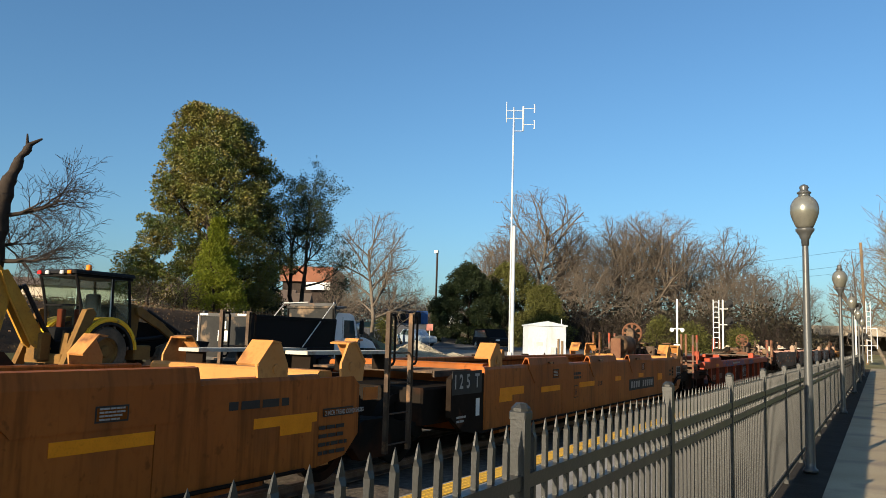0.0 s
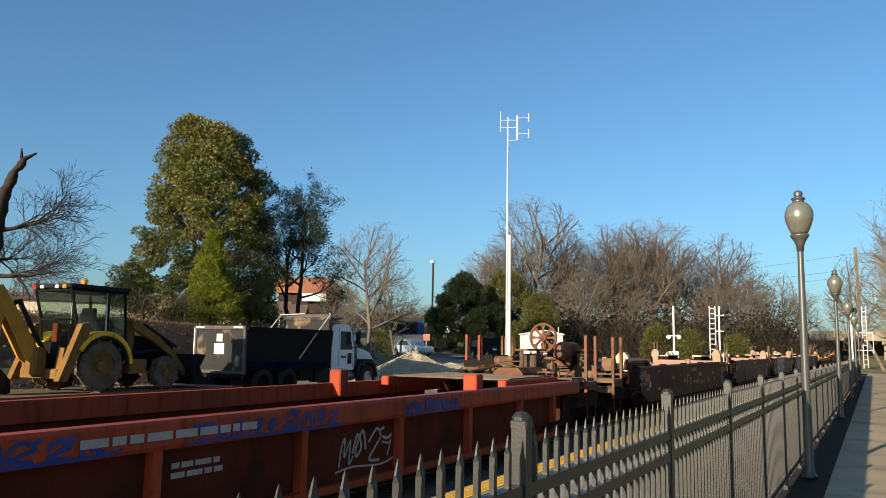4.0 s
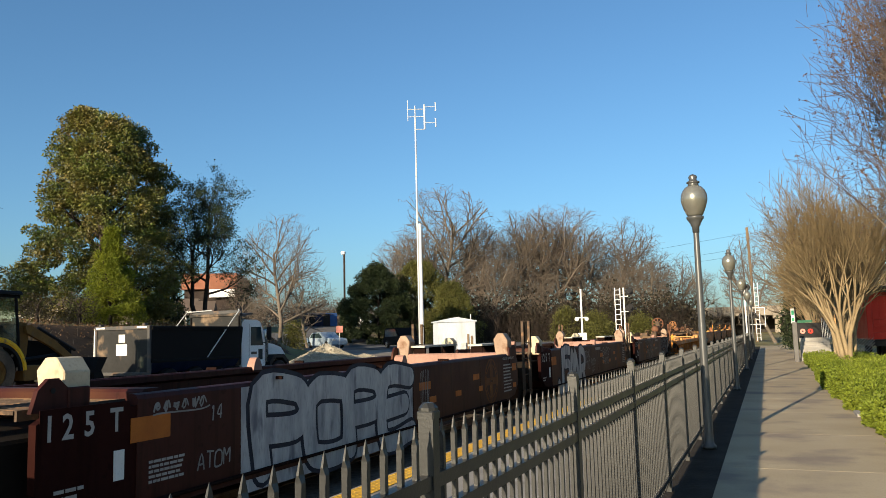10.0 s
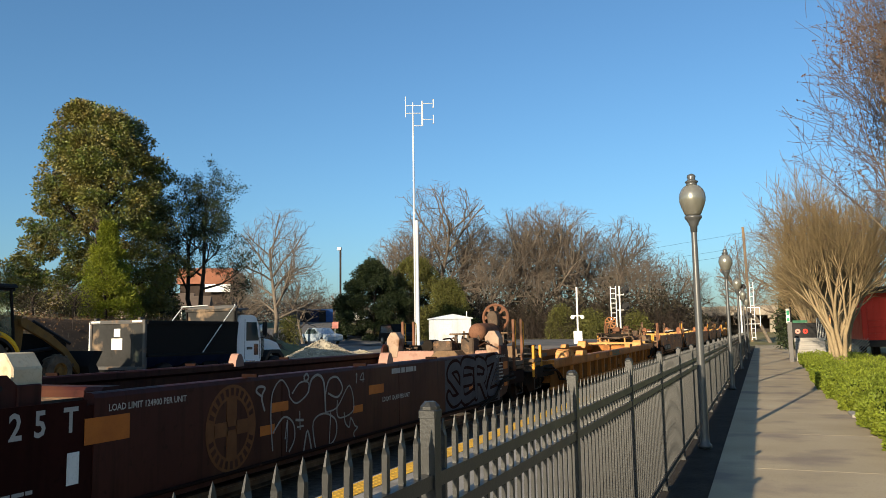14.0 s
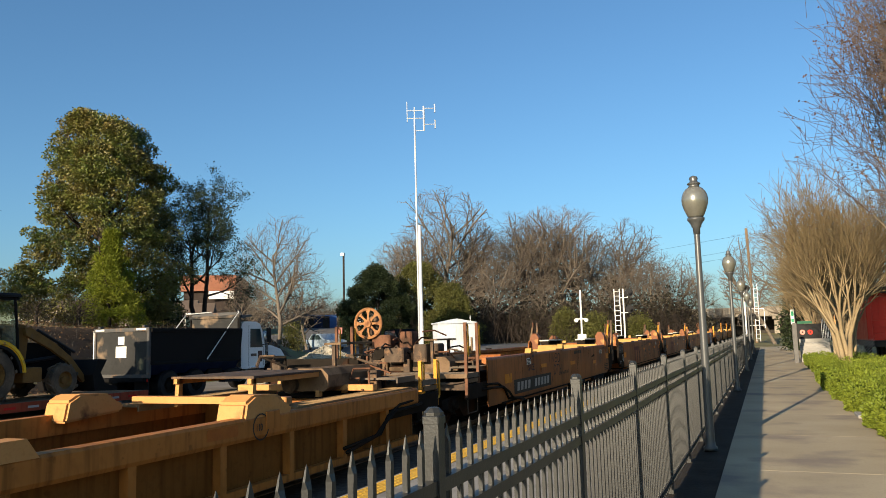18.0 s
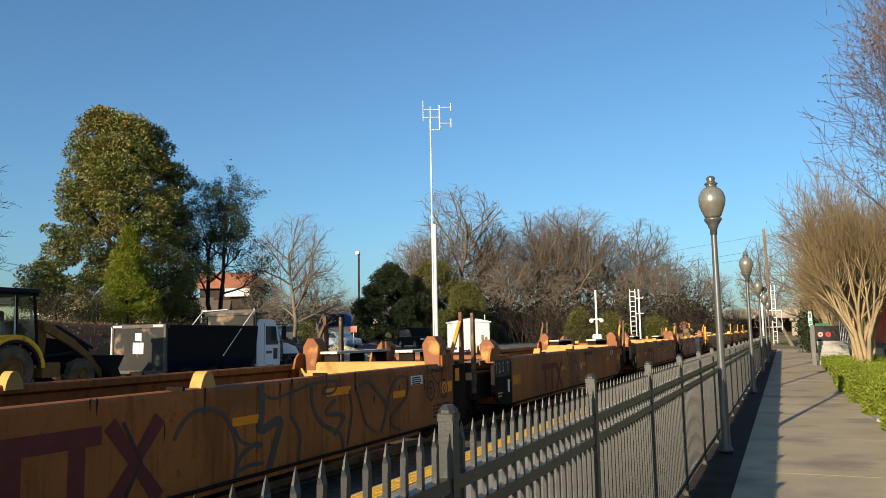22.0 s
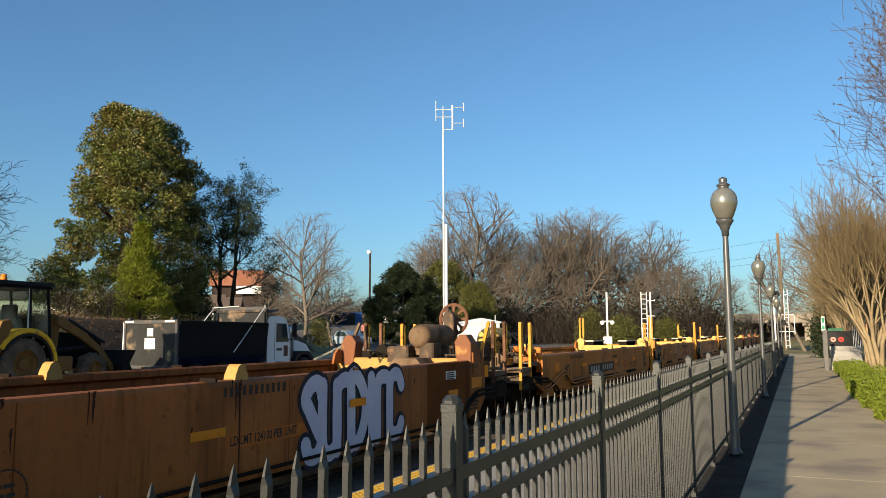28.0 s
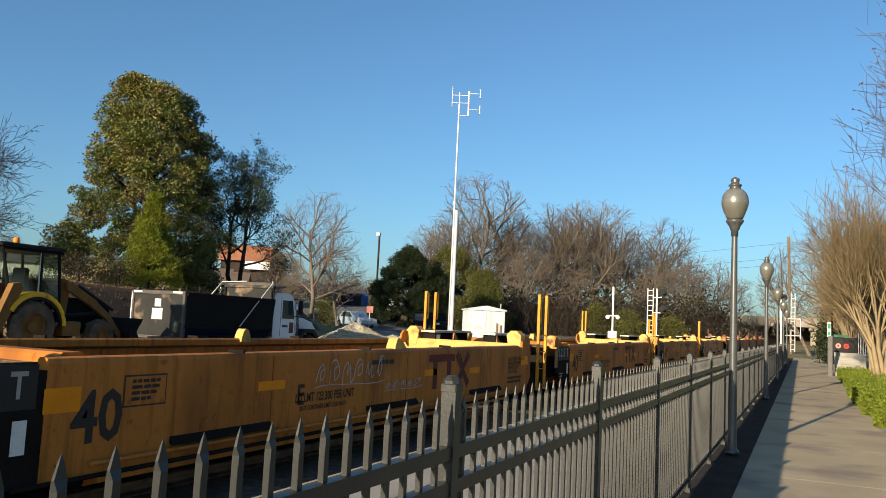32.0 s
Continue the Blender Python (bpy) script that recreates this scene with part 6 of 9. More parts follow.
# the weathered tan car: five units
q = [(151.6, 164.9), (167.0, 179.5), (181.5, 194.6), (196.75, 210.0), (212.3, 226.0)]
for i, (a, b) in enumerate(q):
    t, L = well_unit(a, b, "tan", ("weathered tan well car unit with a black number board", "weathered tan well car unit with a sprayed eye", "weathered tan well car unit with faded maroon marks",
                                   "weathered tan well car unit with sprayed scrawls", "weathered tan well car unit with a lilac sprayed piece")[i], last=i == 4, lad=i < 4, board=i > 0, plate=i > 0)
    for y, z, w, h in ((1.35, 0.82, 0.5, 0.2), (L - 0.45, 0.92, 0.48, 0.18), (2.6, 0.92, 0.5, 0.09), (5.05, 0.86, 0.6, 0.1), (L - 4.2, 0.86, 0.4, 0.1), (L - 2.75, 0.86, 0.4, 0.11)):
        # the middle patches sit differently on every unit
        y, z = {0: {5.05: (7.55, 0.90), 2.6: (4.33, 0.97), L - 4.2: (10.66, 0.80)}, 1: {2.6: (6.72, 0.93), 5.05: (8.58, 1.10), L - 4.2: (10.3, 0.93)}, 2: {2.6: (5.2, 0.885), 5.05: (7.36, 0.90), L - 4.2: (10.86, 0.91)},
                3: {2.6: (3.2, 0.88), 5.05: (7.24, 0.95)}, 4: {2.6: (6.2, 0.805), 5.05: (3.1, 0.9), L - 4.2: (12.2, 0.80)}}[i].get(y, (y, z))
        if y == L - 2.75:
            continue
        patch(t, y, z, w, h, "refl_mid" if i != 1 else "refl")
    patch(t, L + 0.06, 1.10, 0.18, 0.22, "refl", HW - 0.006, "yellow_label", 0.004)
    letters(t, "LOAD LIMIT 124100 PER UNIT", L - 1.3, 1.18, 0.07, "text_b")
    patch(t, L - 1.6, 1.10, 0.42, 0.14, "label_w", name="placard")
    bars(t, L - 1.78, 1.15, 0.36, 4, "text_b", 0.02, 0.012, x=HW + 0.004)
    bars(t, L - 1.0, 0.66, 0.7, 4, "text_b", 0.03, 0.03)
    for x in (HW - 0.06, -HW + 0.06):
        bm = BM()
        tube(bm, [(x, L - 0.13, RIM + 0.04), (x, L + 0.36, RIM + 0.70)], 0.04, 4)
        part("diagonal_brace", bm, "rail_yellow" if x > 0 else "deck_tan", t)
    if i < 4:
        # the blackened plate past the end of the near side
        bm = BM()
        prism(bm, [(L - 0.12, 0.34), (L + 0.20, 0.38), (L + 0.46, 0.52), (L + 0.46, RIM - 0.10), (L + 0.38, RIM - 0.05), (L - 0.12, RIM - 0.05)], "x", HW - 0.07, HW - 0.006)
        part("blackened_plate", bm, "tan_dk", t)
    drips(t, L, 300 + i, 18, (((7.98, 0.42, 0.03), (8.12, 0.80, 0.045), (8.29, 0.55, 0.03), (4.9, 0.35, 0.02)), ((7.3, 0.3, 0.02),), ((7.72, 0.36, 0.05), (7.8, 0.95, 0.05), (8.9, 0.8, 0.02), (5.72, 0.12, 0.09)), ((2.0, 0.5, 0.03),), ((6.66, 1.0, 0.035), (6.6, 0.4, 0.02), (3.0, 0.3, 0.02)))[i])
    if i == 0:
        platform_end(t, -1.1, 1, "rust", "tan", wheel=(-1.3, 1.36, RIM + 0.79), wm="wheel_orange", seed=10)
        machinery(t, -0.1, "gear", -0.3, 13)
        machinery(t, 1.0, "gear", -0.5, 14)
        machinery(t, 0.5, "rust", -0.9, 26).location.z += 0.28
        for ya, yb in ((6.75, 8.63), (9.88, 11.62)):
            bm = BM()
            box(bm, HW + 0.014, HW + 0.11, ya, yb, 0.20, 0.34, 0.02)
            part("step_bar", bm, "steel_dark", t)
        bars(t, 7.76, 1.24, 1.2, 1, "text_b", 0.09)
        bm = BM()
        hull(bm, [(HW + 0.004, 10.1, 0.97), (HW + 0.004, 10.65, 0.98), (HW + 0.004, 10.65, 1.08)], [(0, 1, 2)])
        part("bare_patch", bm, "drip", t)
        scrawl(t, 11.4, 12.0, 0.62, 1.24, "spray_d", 66, 3, 0.02)
        number_board(t, 1.75, 0.44, 3.22, 0.32)
        tag_word(t, "SICE", 2.9, 3.42, 0.92, 1.04, "spray_k", 61, 0.026)
        tag_word(t, "YT", 3.0, 3.4, 1.12, 1.24, "spray_k", 60, 0.03)
        tag_word(t, "VBO", 5.15, 5.95, 1.02, 1.22, "spray_k", 62, 0.026)
        tag_word(t, "DTY", 5.3, 6.1, 0.70, 0.92, "spray_k", 64, 0.03)
        letters(t, "A", 5.08, 0.50, 0.16, "text_b")
        letters(t, "LD LMT 124100 PER UNIT", 5.85, 0.64, 0.10, "text_b")
        patch(t, 2.98, 1.13, 0.36, 0.15, "label_w", name="paper_placard", off=0.003)
        bars(t, 2.84, 1.18, 0.30, 4, "text_b", 0.02, 0.012, x=HW + 0.004)
    if i == 1:
        for yc in (11.42, 11.96):
            sprayed(t, [[(yc + 0.13 * math.cos(0.6 * k), 0.90 + 0.15 * math.sin(0.6 * k)) for k in range(12)], [(yc + 0.04 * math.cos(0.8 * k), 0.90 + 0.05 * math.sin(0.8 * k)) for k in range(9)]], "spray_k", 0.03)
        sprayed(t, [[(11.4, 1.2), (11.6, 1.05), (11.72, 0.98)], [(11.95, 1.22), (11.8, 1.05), (11.72, 0.98), (11.7, 0.74)], [(11.45, 1.24), (11.75, 1.2), (12.0, 1.27)]], "spray_k", 0.022)
        sprayed(t, [[(5.63, 0.86), (5.76, 1.02), (6.0, 1.11), (6.3, 1.04), (6.47, 0.86), (6.55, 0.6), (6.52, 0.36)],
                    [(6.5, 0.88), (6.62, 0.72), (6.92, 0.63)], [(6.52, 0.36), (6.6, 0.55), (6.85, 0.66), (6.98, 0.62)],
                    [(6.55, 0.42), (6.75, 0.45), (7.0, 0.44)],
                    [(6.9, 1.25), (7.15, 1.12), (7.5, 1.16), (8.0, 1.23), (8.5, 1.23), (8.45, 1.1), (8.2, 1.1), (8.3, 1.2)],
                    [(7.95, 1.2), (7.98, 0.95), (8.2, 0.72), (8.6, 0.56), (8.68, 0.36)],
                    [(7.5, 0.9), (7.7, 0.66), (7.66, 0.36)], [(7.5, 1.27), (7.52, 0.92)],
                    [(8.5, 1.0), (8.28, 0.85), (8.7, 0.77), (8.45, 0.56)], [(8.85, 1.1), (8.9, 0.8), (8.78, 0.4)],
                    [(9.0, 1.17), (9.15, 0.85), (9.3, 0.6), (9.62, 0.44)], [(9.1, 1.12), (9.32, 1.17), (9.55, 1.06), (9.88, 0.78), (9.7, 0.44)],
                    [(9.9, 0.72), (10.0, 0.98), (10.25, 1.17), (10.55, 1.15), (10.52, 0.88), (10.0, 0.58), (10.3, 0.40)]], "spray_d", 0.042)
        sprayed(t, [[(6.95, 1.3), (6.97, 1.0), (6.95, 0.80), (7.3, 0.87), (7.22, 0.62), (7.1, 0.36)]], "spray_d", 0.10)
        blocks_mark(t, 3.7, 0.37, 1.75, 0.72, "paint_m")
    if i in (2, 3):
        blocks_mark(t, 3.3 if i == 2 else 3.85, 0.40, 1.75, 0.66, "paint_m")
        bars(t, 7.62, 1.22, 1.1, 1, "text_b", 0.09)
    if i == 2:
        sprayed(t, [[(5.69, 1.15), (5.8, 0.92), (6.0, 0.73), (6.03, 0.95), (6.06, 1.22)], [(6.08, 0.82), (6.13, 1.16), (6.25, 1.25), (6.38, 1.08)],
                    [(6.1, 0.76), (6.3, 0.98), (6.6, 1.0), (6.7, 0.86), (7.05, 0.77)], [(6.55, 1.2), (6.5, 0.95), (6.47, 0.7)], [(6.84, 1.12), (6.9, 0.98), (6.62, 0.9)], [(5.75, 0.95), (5.9, 1.0), (5.95, 1.2)],
                    [(5.7, 0.64), (6.0, 0.76), (6.1, 0.64), (5.74, 0.52), (6.05, 0.46), (6.1, 0.36)], [(6.05, 0.5), (6.2, 0.44), (6.4, 0.56), (6.55, 0.76), (6.52, 0.5), (6.46, 0.36)],
                    [(6.5, 0.52), (6.8, 0.74), (6.92, 0.6), (6.62, 0.48), (6.85, 0.42), (6.95, 0.5)], [(5.72, 0.42), (5.9, 0.36), (6.0, 0.42)]], "spray_d", 0.036)
        patch(t, 7.16, 0.83, 0.09, 0.12, "label_w", HW + 0.004, "paper_label", 0.003)
    if i == 3:
        scrawl(t, 6.4, 7.4, 0.9, 1.2, "spray_d", 68, 4, 0.018)
    if i == 4:
        platform_end(t, L + 1.3, -1, "rust", "tan", seed=11)
        bars(t, 6.41, 1.25, 1.2, 1, "text_b", 0.10)
        patch(t, 7.2, 0.69, 1.44, 0.14, "refl_dull", off=0.002)
        letters(t, "LD LMT 124100 PER UNIT", 6.52, 0.65, 0.105, "text_b")
        fat_word(t, "SUnDInC", 7.75, 10.35, 0.28, 1.29, 0.20, "spray_l", "spray_k", 71, 0.02)
        patch(t, 9.0, 0.90, 0.4, 0.1, "refl", HW + 0.04)
        letters(t, "B", 3.45, 0.50, 0.36, "text_b", tall=1.1)
        emb = BM()
        n = 28
        for k in range(n):
            a0, a1 = 2 * math.pi * k / n, 2 * math.pi * (k + 0.8) / n
            hull(emb, [(HW + 0.004, 4.05 + r * math.cos(c), 0.62 + r * math.sin(c)) for r, c in ((0.19, a0), (0.19, a1), (0.175, a1), (0.175, a0))], [(0, 1, 2, 3)])
        part("round_stencil", emb, "text_b", t)
        bars(t, 3.95, 0.70, 0.22, 3, "text_b", 0.03, 0.04)
        tank(t, 0.4, 13.7, RIM + 0.43, 0.23, 1.4, "deck_tan")
        # thin rectangle of darker brown towards the end of the near side
        patch(t, 12.05, 0.82, 1.75, 0.98, "tan_web", name="sooty_panel", off=0.0015)
        brake_stand(t, 0.0, 15.5, "rust", RIM + 0.80, -1)
        machinery(t, 13.4, "gear", 0.1, 19)

# the cleaner yellow car, and the cars that follow it
q = [(229.6, 243.85), (245.9, 258.9), (261.0, 273.8), (275.9, 289.1), (291.2, 304.4), (308.6, 322.0), (324.0, 337.2), (339.2, 352.4), (354.5, 368.0), (370.0, 383.2)]
for i, (a, b) in enumerate(q):
    yl = i < 5
    t, L = well_unit(a, b, "yellow" if yl else "tan", "clean yellow well car unit with black stencils" if yl else "tan well car unit far back in the train", lad=i != 4, plate=i > 0)
    if not yl:
        continue
    for k in range(3):
        bm = BM()
        yy = 2.4 + 3.6 * k
        prism(bm, [(HW, 0.56), (HW + 0.05, 0.50), (HW + 0.05, 0.48), (HW, 0.50)], "y", yy, yy + 1.5)
        part("rub_strip", bm, "yellow_dk", t)
    bm = BM()
    tube(bm, [(HW + 0.04, 1.5, 0.44), (HW + 0.04, L - 1.2, 0.44)], 0.022, 8)
    part("conduit", bm, "yellow", t)
    for y, z, w, h in ((1.2, 0.98, 0.34, 0.2), (L - 0.45, 1.0, 0.44, 0.18), (3.9, 0.95, 0.48, 0.10), (8.0, 0.93, 0.5, 0.1), (L - 3.2, 0.9, 0.45, 0.1)):
        patch(t, y, z, w, h, "refl")
    letters(t, "40", 1.30 if i else 1.80, 0.62, 0.52, "text_b", tall=1.15)
    for k, s in enumerate(("2 INCH TREAD COND SHOES", "SPECIAL BRAKE BEAMS", "SEE BADGE PLATE", "36 INCH WHEELS")):
        letters(t, s, L - 1.45, 1.02 - 0.085 * k, 0.075, "text_b")
    bars(t, L - 1.45, 0.70, 0.9, 2, "text_b", 0.05, 0.03)
    letters(t, "LD LMT 123,300 PER UNIT", 4.35 if i else 10.25, 0.72, 0.115, "text_b")
    letters(t, "20 FT CONTAINER LIMIT 61,500 EACH", 4.45 if i else 10.35, 0.62, 0.06, "text_b")
    if i == 0:
        platform_end(t, -1.4, 1, "rail_yellow", "yellow", seed=12)
        machinery(t, -0.6, "gear", -0.2, 21)
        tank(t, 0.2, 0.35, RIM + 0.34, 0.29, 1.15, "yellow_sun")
        brake_valves(t, -0.15)
        letters(t, "A-END", -1.32, 0.62, 0.12, "text_b", x=HW - 0.028)
        letters(t, "S-2054-11 REEFER CLEARANCE", 2.4, 1.15, 0.10, "text_b")
        patch(t, 3.6, 0.80, 0.22, 0.25, "text_b", name="plate_frame", off=0.003)
        patch(t, 3.6, 0.80, 0.19, 0.22, "yellow", HW + 0.003, "plate_field", 0.003)
        letters(t, "PLATE", 3.52, 0.84, 0.055, "text_b", x=HW + 0.008)
        letters(t, "H", 3.55, 0.72, 0.12, "text_b", x=HW + 0.008)
        number_board(t, 4.33, 0.66, 3.28, 0.27)
        letters(t, "A", 8.25, 0.70, 0.36, "text_b", tall=1.1)
        bars(t, 7.4, 1.1, 0.9, 1, "text_b", 0.06)
        for k, w_ in enumerate((("next", "load"), ("any", "road"))):
            for j in (0, 1):
                letters(t, w_[j], 8.98 + 0.56 * k, 0.80 - 0.09 * j, 0.085, "text_b", tall=1.1)
        for mm, pa, pb in (("caboose_red", (9.22, 0.66), (9.44, 0.94)), ("body_blue", (9.22, 0.94), (9.44, 0.66))):
            bm = BM()
            ribbon(bm, [pa, pb], 0.07, HW + (0.005 if mm == "body_blue" else 0.0065))
            part("cross_mark", bm, mm, t)
    else:
        patch(t, 2.06, 1.01, 0.5, 0.28, "text_b", name="placard_frame", off=0.003)
        patch(t, 2.06, 1.01, 0.47, 0.25, "yellow", HW + 0.003, "placard_field", 0.003)
        bars(t, 1.9, 1.11, 0.34, 4, "text_b", 0.03, 0.022, x=HW + 0.006)
        letters(t, "E", 4.38, 0.70, 0.3, "text_b", tall=1.1)
        bars(t, 6.1, 1.17, 0.7, 1, "text_b", 0.06)
        blocks_mark(t, 7.9, 0.66, 1.6, 0.55, "paint_m")
        if i == 1:
            scrawl(t, 4.75, 6.5, 0.9, 1.22, "spray_s", 83, 6, 0.014)
            scrawl(t, 6.5, 7.6, 0.74, 0.86, "spray_s", 84, 5, 0.014)


# ---- the lot: trailer, backhoe, dump truck, gravel ----
def polar(az, d):
    a = radians(az)
    return -d * math.sin(a), d * math.cos(a)


def wheel(t, x, y, z, r, w, rim="cat_yellow", lugs=0, tyre="rubber"):
    g = new("wheel")
    g.parent = t
    g.location = (x, y, z)
    bm = BM()
    lathe(bm, [(r * 0.55, -w / 2), (r * 0.9, -w / 2), (r, -w * 0.36), (r, w * 0.36), (r * 0.9, w / 2), (r * 0.55, w / 2), (r * 0.55, -w / 2)], 28, "x", caps=False)
    for i in range(lugs):
        a = 2 * math.pi * i / lugs
        b2 = BM()
        sgn = 1 if i % 2 else -1
        prism(b2, [(sgn * w * 0.5, -0.04), (sgn * w * 0.5, 0.04), (-sgn * w * 0.05, 0.16), (-sgn * w * 0.05, 0.08)], "z", r - 0.03, r + 0.03)
        bmesh.ops.rotate(b2, verts=b2.verts, cent=(0, 0, 0), matrix=Matrix.Rotation(a, 3, "X"))
        me = bpy.data.meshes.new("tmp")
        b2.to_mesh(me)
        b2.free()
        bm.from_mesh(me)
        bpy.data.meshes.remove(me)
    tagged(part("tyre", bm, tyre, g), kind="stuff" if lugs else "")
    bm = BM()
    lathe(bm, [(0.02, -w * 0.3), (r * 0.56, -w * 0.42), (r * 0.56, w * 0.42), (r * 0.5, w * 0.44), (r * 0.46, w * 0.25), (r * 0.25, w * 0.22), (r * 0.2, w * 0.36), (0.02, w * 0.36)], 20, "x")
    part("rim", bm, rim, g)
    return g


def blocks(t, name, specs, m, ch=0.02, label=""):
    bm = BM()
    for s in specs:
        box(bm, *s, ch)
    return part(name, bm, m, t, label)


def backhoe(x, y, z, rz):
    t = thing("backhoe_loader", x, y, z, rz, "yellow backhoe loader with a glazed cab, parked on a trailer", "backhoe")
    for s in (-1, 1):
        wheel(t, s * 0.85, 0, 0.68, 0.68, 0.42, "machine_dull", 22, "dusty_tyre")
        wheel(t, s * 0.82, 2.35, 0.45, 0.45, 0.32, "machine_dull", 16, "dusty_tyre")
    blocks(t, "chassis", [(-0.42, 0.42, -0.9, 3.0, 0.5, 0.95)], "body_black", 0.04)
    bm = BM()
    prism(bm, [(1.0, 0.95), (3.0, 0.90), (3.02, 1.30), (2.7, 1.45), (1.0, 1.55)], "x", -0.45, 0.45)
    part("hood", bm, "body_black", t, "dark engine hood")
    for s in (-1, 1):
        a0, a1 = sorted((s * 0.50, s * 1.10))
        arc = [radians(152 - 12.4 * k) for k in range(13)]
        bm = BM()
        prism(bm, [(0.05 + 0.93 * math.cos(c), 0.68 + 0.93 * math.sin(c)) for c in arc] + [(0.05 + 0.80 * math.cos(c), 0.68 + 0.80 * math.sin(c)) for c in reversed(arc)], "x", a0, a1)
        bmesh.ops.bevel(bm, geom=[e for e in bm.edges if e.calc_length() < 0.3], offset=0.035, segments=2, affect="EDGES")
        fd = part("fender", bm, "cat_yellow", t)
        bm = BM()
        prism(bm, [(0.05 + 0.795 * math.cos(c), 0.68 + 0.795 * math.sin(c)) for c in arc] + [(0.05 + 0.72 * math.cos(c), 0.68 + 0.72 * math.sin(c)) for c in reversed(arc)], "x", *sorted((s * 0.52, s * 1.08)))
        part("fender_lip", bm, "black", fd)
        blocks(t, "step_box", [(min(s * 0.55, s * 1.0), max(s * 0.55, s * 1.0), 0.95, 1.55, 0.45, 0.85)], "machine_dull", 0.03)
        # loader tower and arm
        bm = BM()
        prism(bm, [(0.98, 0.95), (1.30, 0.95), (1.36, 1.60), (1.30, 1.98), (1.12, 2.02), (1.02, 1.75)], "x", s * 0.58 - 0.05, s * 0.58 + 0.05)
        part("loader_tower", bm, "machine_dull", t)
        bm = BM()
        prism(bm, [(1.15, 1.92), (1.32, 1.94), (2.15, 1.50), (2.75, 1.08), (3.35, 0.42), (3.18, 0.34), (2.62, 0.96), (2.02, 1.33), (1.2, 1.72)], "x", s * 0.70 - 0.06, s * 0.70 + 0.06)
        part("loader_arm", bm, "machine_dull", t)
        bm = BM()
        tube(bm, [(s * 0.62, 1.25, 1.0), (s * 0.62, 2.3, 1.10)], 0.055, 8)
        part("lift_cylinder", bm, "black", t)
        bm = BM()
        tube(bm, [(s * 0.70, 1.6, 1.86), (s * 0.70, 2.9, 1.22)], 0.045, 8)
        part("tilt_cylinder", bm, "black", t)
        # stabiliser leg, folded up
        bm = BM()
        prism(bm, [(-1.30, 0.30), (-1.05, 0.28), (-0.42, 1.68), (-0.52, 1.82), (-0.72, 1.78)], "x", s * 0.95 - 0.10, s * 0.95 + 0.10)
        part("stabiliser", bm, "machine_dull", t)
        bm = BM()
        prism(bm, [(-1.05, 0.4), (-0.8, 0.4), (-0.72, 1.1), (-0.95, 1.15)], "x", s * 0.6 - 0.12, s * 0.6 + 0.12)
        part("side_frame", bm, "machine_dull", t)
    bm = BM()
    prism(bm, [(3.30, 0.08), (4.15, 0.04), (4.20, 0.14), (3.70, 0.28), (3.52, 0.60), (3.75, 0.98), (3.42, 1.0), (3.22, 0.55)], "x", -1.1, 1.1)
    part("loader_bucket", bm, "body_black", t, "black loader bucket")
    # cab
    cab = new("cab")
    cab.parent = t
    blocks(cab, "cab_floor", [(-0.70, 0.70, -0.72, 0.95, 0.95, 1.30)], "body_black", 0.03)
    blocks(cab, "roof", [(-0.80, 0.80, -0.98, 1.02, 2.74, 2.84)], "black", 0.04)
    blocks(cab, "roof_trim", [(-0.74, 0.74, -0.9, 0.98, 2.66, 2.74)], "body_black", 0.02)
    for x0 in (-0.72, 0.72):
        for pts in (((x0, -0.60, 1.25), (x0, -0.66, 1.9), (x0, -0.88, 2.7)), ((x0, 0.34, 1.55), (x0, 0.30, 2.7)), ((x0, 0.98, 1.1), (x0, 0.96, 1.6), (x0, 0.84, 2.7))):
            bm = BM()
            tube(bm, pts, 0.04, 6)
            part("pillar", bm, "body_black", cab)
        bm = BM()
        hull(bm, [(x0, -0.58, 1.6), (x0, 0.34, 1.6), (x0, 0.30, 2.68), (x0, -0.86, 2.68), (x0, -0.66, 1.9)], [(0, 1, 2, 3, 4)])
        part("side_pane", bm, "cab_glass", cab)
        bm = BM()
        hull(bm, [(x0, 0.34, 1.32), (x0, 0.97, 1.32), (x0, 0.84, 2.68), (x0, 0.30, 2.68)], [(0, 1, 2, 3)])
        part("side_pane", bm, "cab_glass", cab)
        blocks(cab, "door_bar", [(x0 - 0.012, x0 + 0.012, 0.26, 0.30, 1.6, 2.66)], "label_w", 0)
    for q in (((-0.60, 1.0), (-0.66, 1.9)), ((-0.66, 1.9), (-0.88, 2.68)), ((0.97, 1.32), (0.85, 2.68))):
        bm = BM()
        hull(bm, [(-0.70, *q[0]), (0.70, *q[0]), (0.70, *q[1]), (-0.70, *q[1])], [(0, 1, 2, 3)])
        part("pane", bm, "cab_glass", cab)
    blocks(cab, "window_bar", [(-0.70, 0.70, -0.69, -0.65, 1.88, 1.92)], "body_black", 0)
    blocks(cab, "seat", [(-0.28, 0.28, -0.2, 0.3, 1.35, 1.62), (-0.28, 0.28, 0.22, 0.34, 1.6, 2.25)], "black", 0.04)
    blocks(cab, "console", [(-0.4, 0.4, 0.55, 0.8, 1.3, 1.95)], "black", 0.04)
    blocks(cab, "lever_stand", [(-0.45, -0.25, -0.5, -0.35, 1.3, 1.8), (0.25, 0.45, -0.5, -0.35, 1.3, 1.8)], "red", 0.02)
    bm = BM()
    lathe(bm, [(0.08, 2.84), (0.08, 2.90), (0.07, 3.0), (0.02, 3.02)], 12, "z", (0.45, -0.3, 0))
    part("beacon", bm, "amber", t, "amber roof beacon", smooth=True)
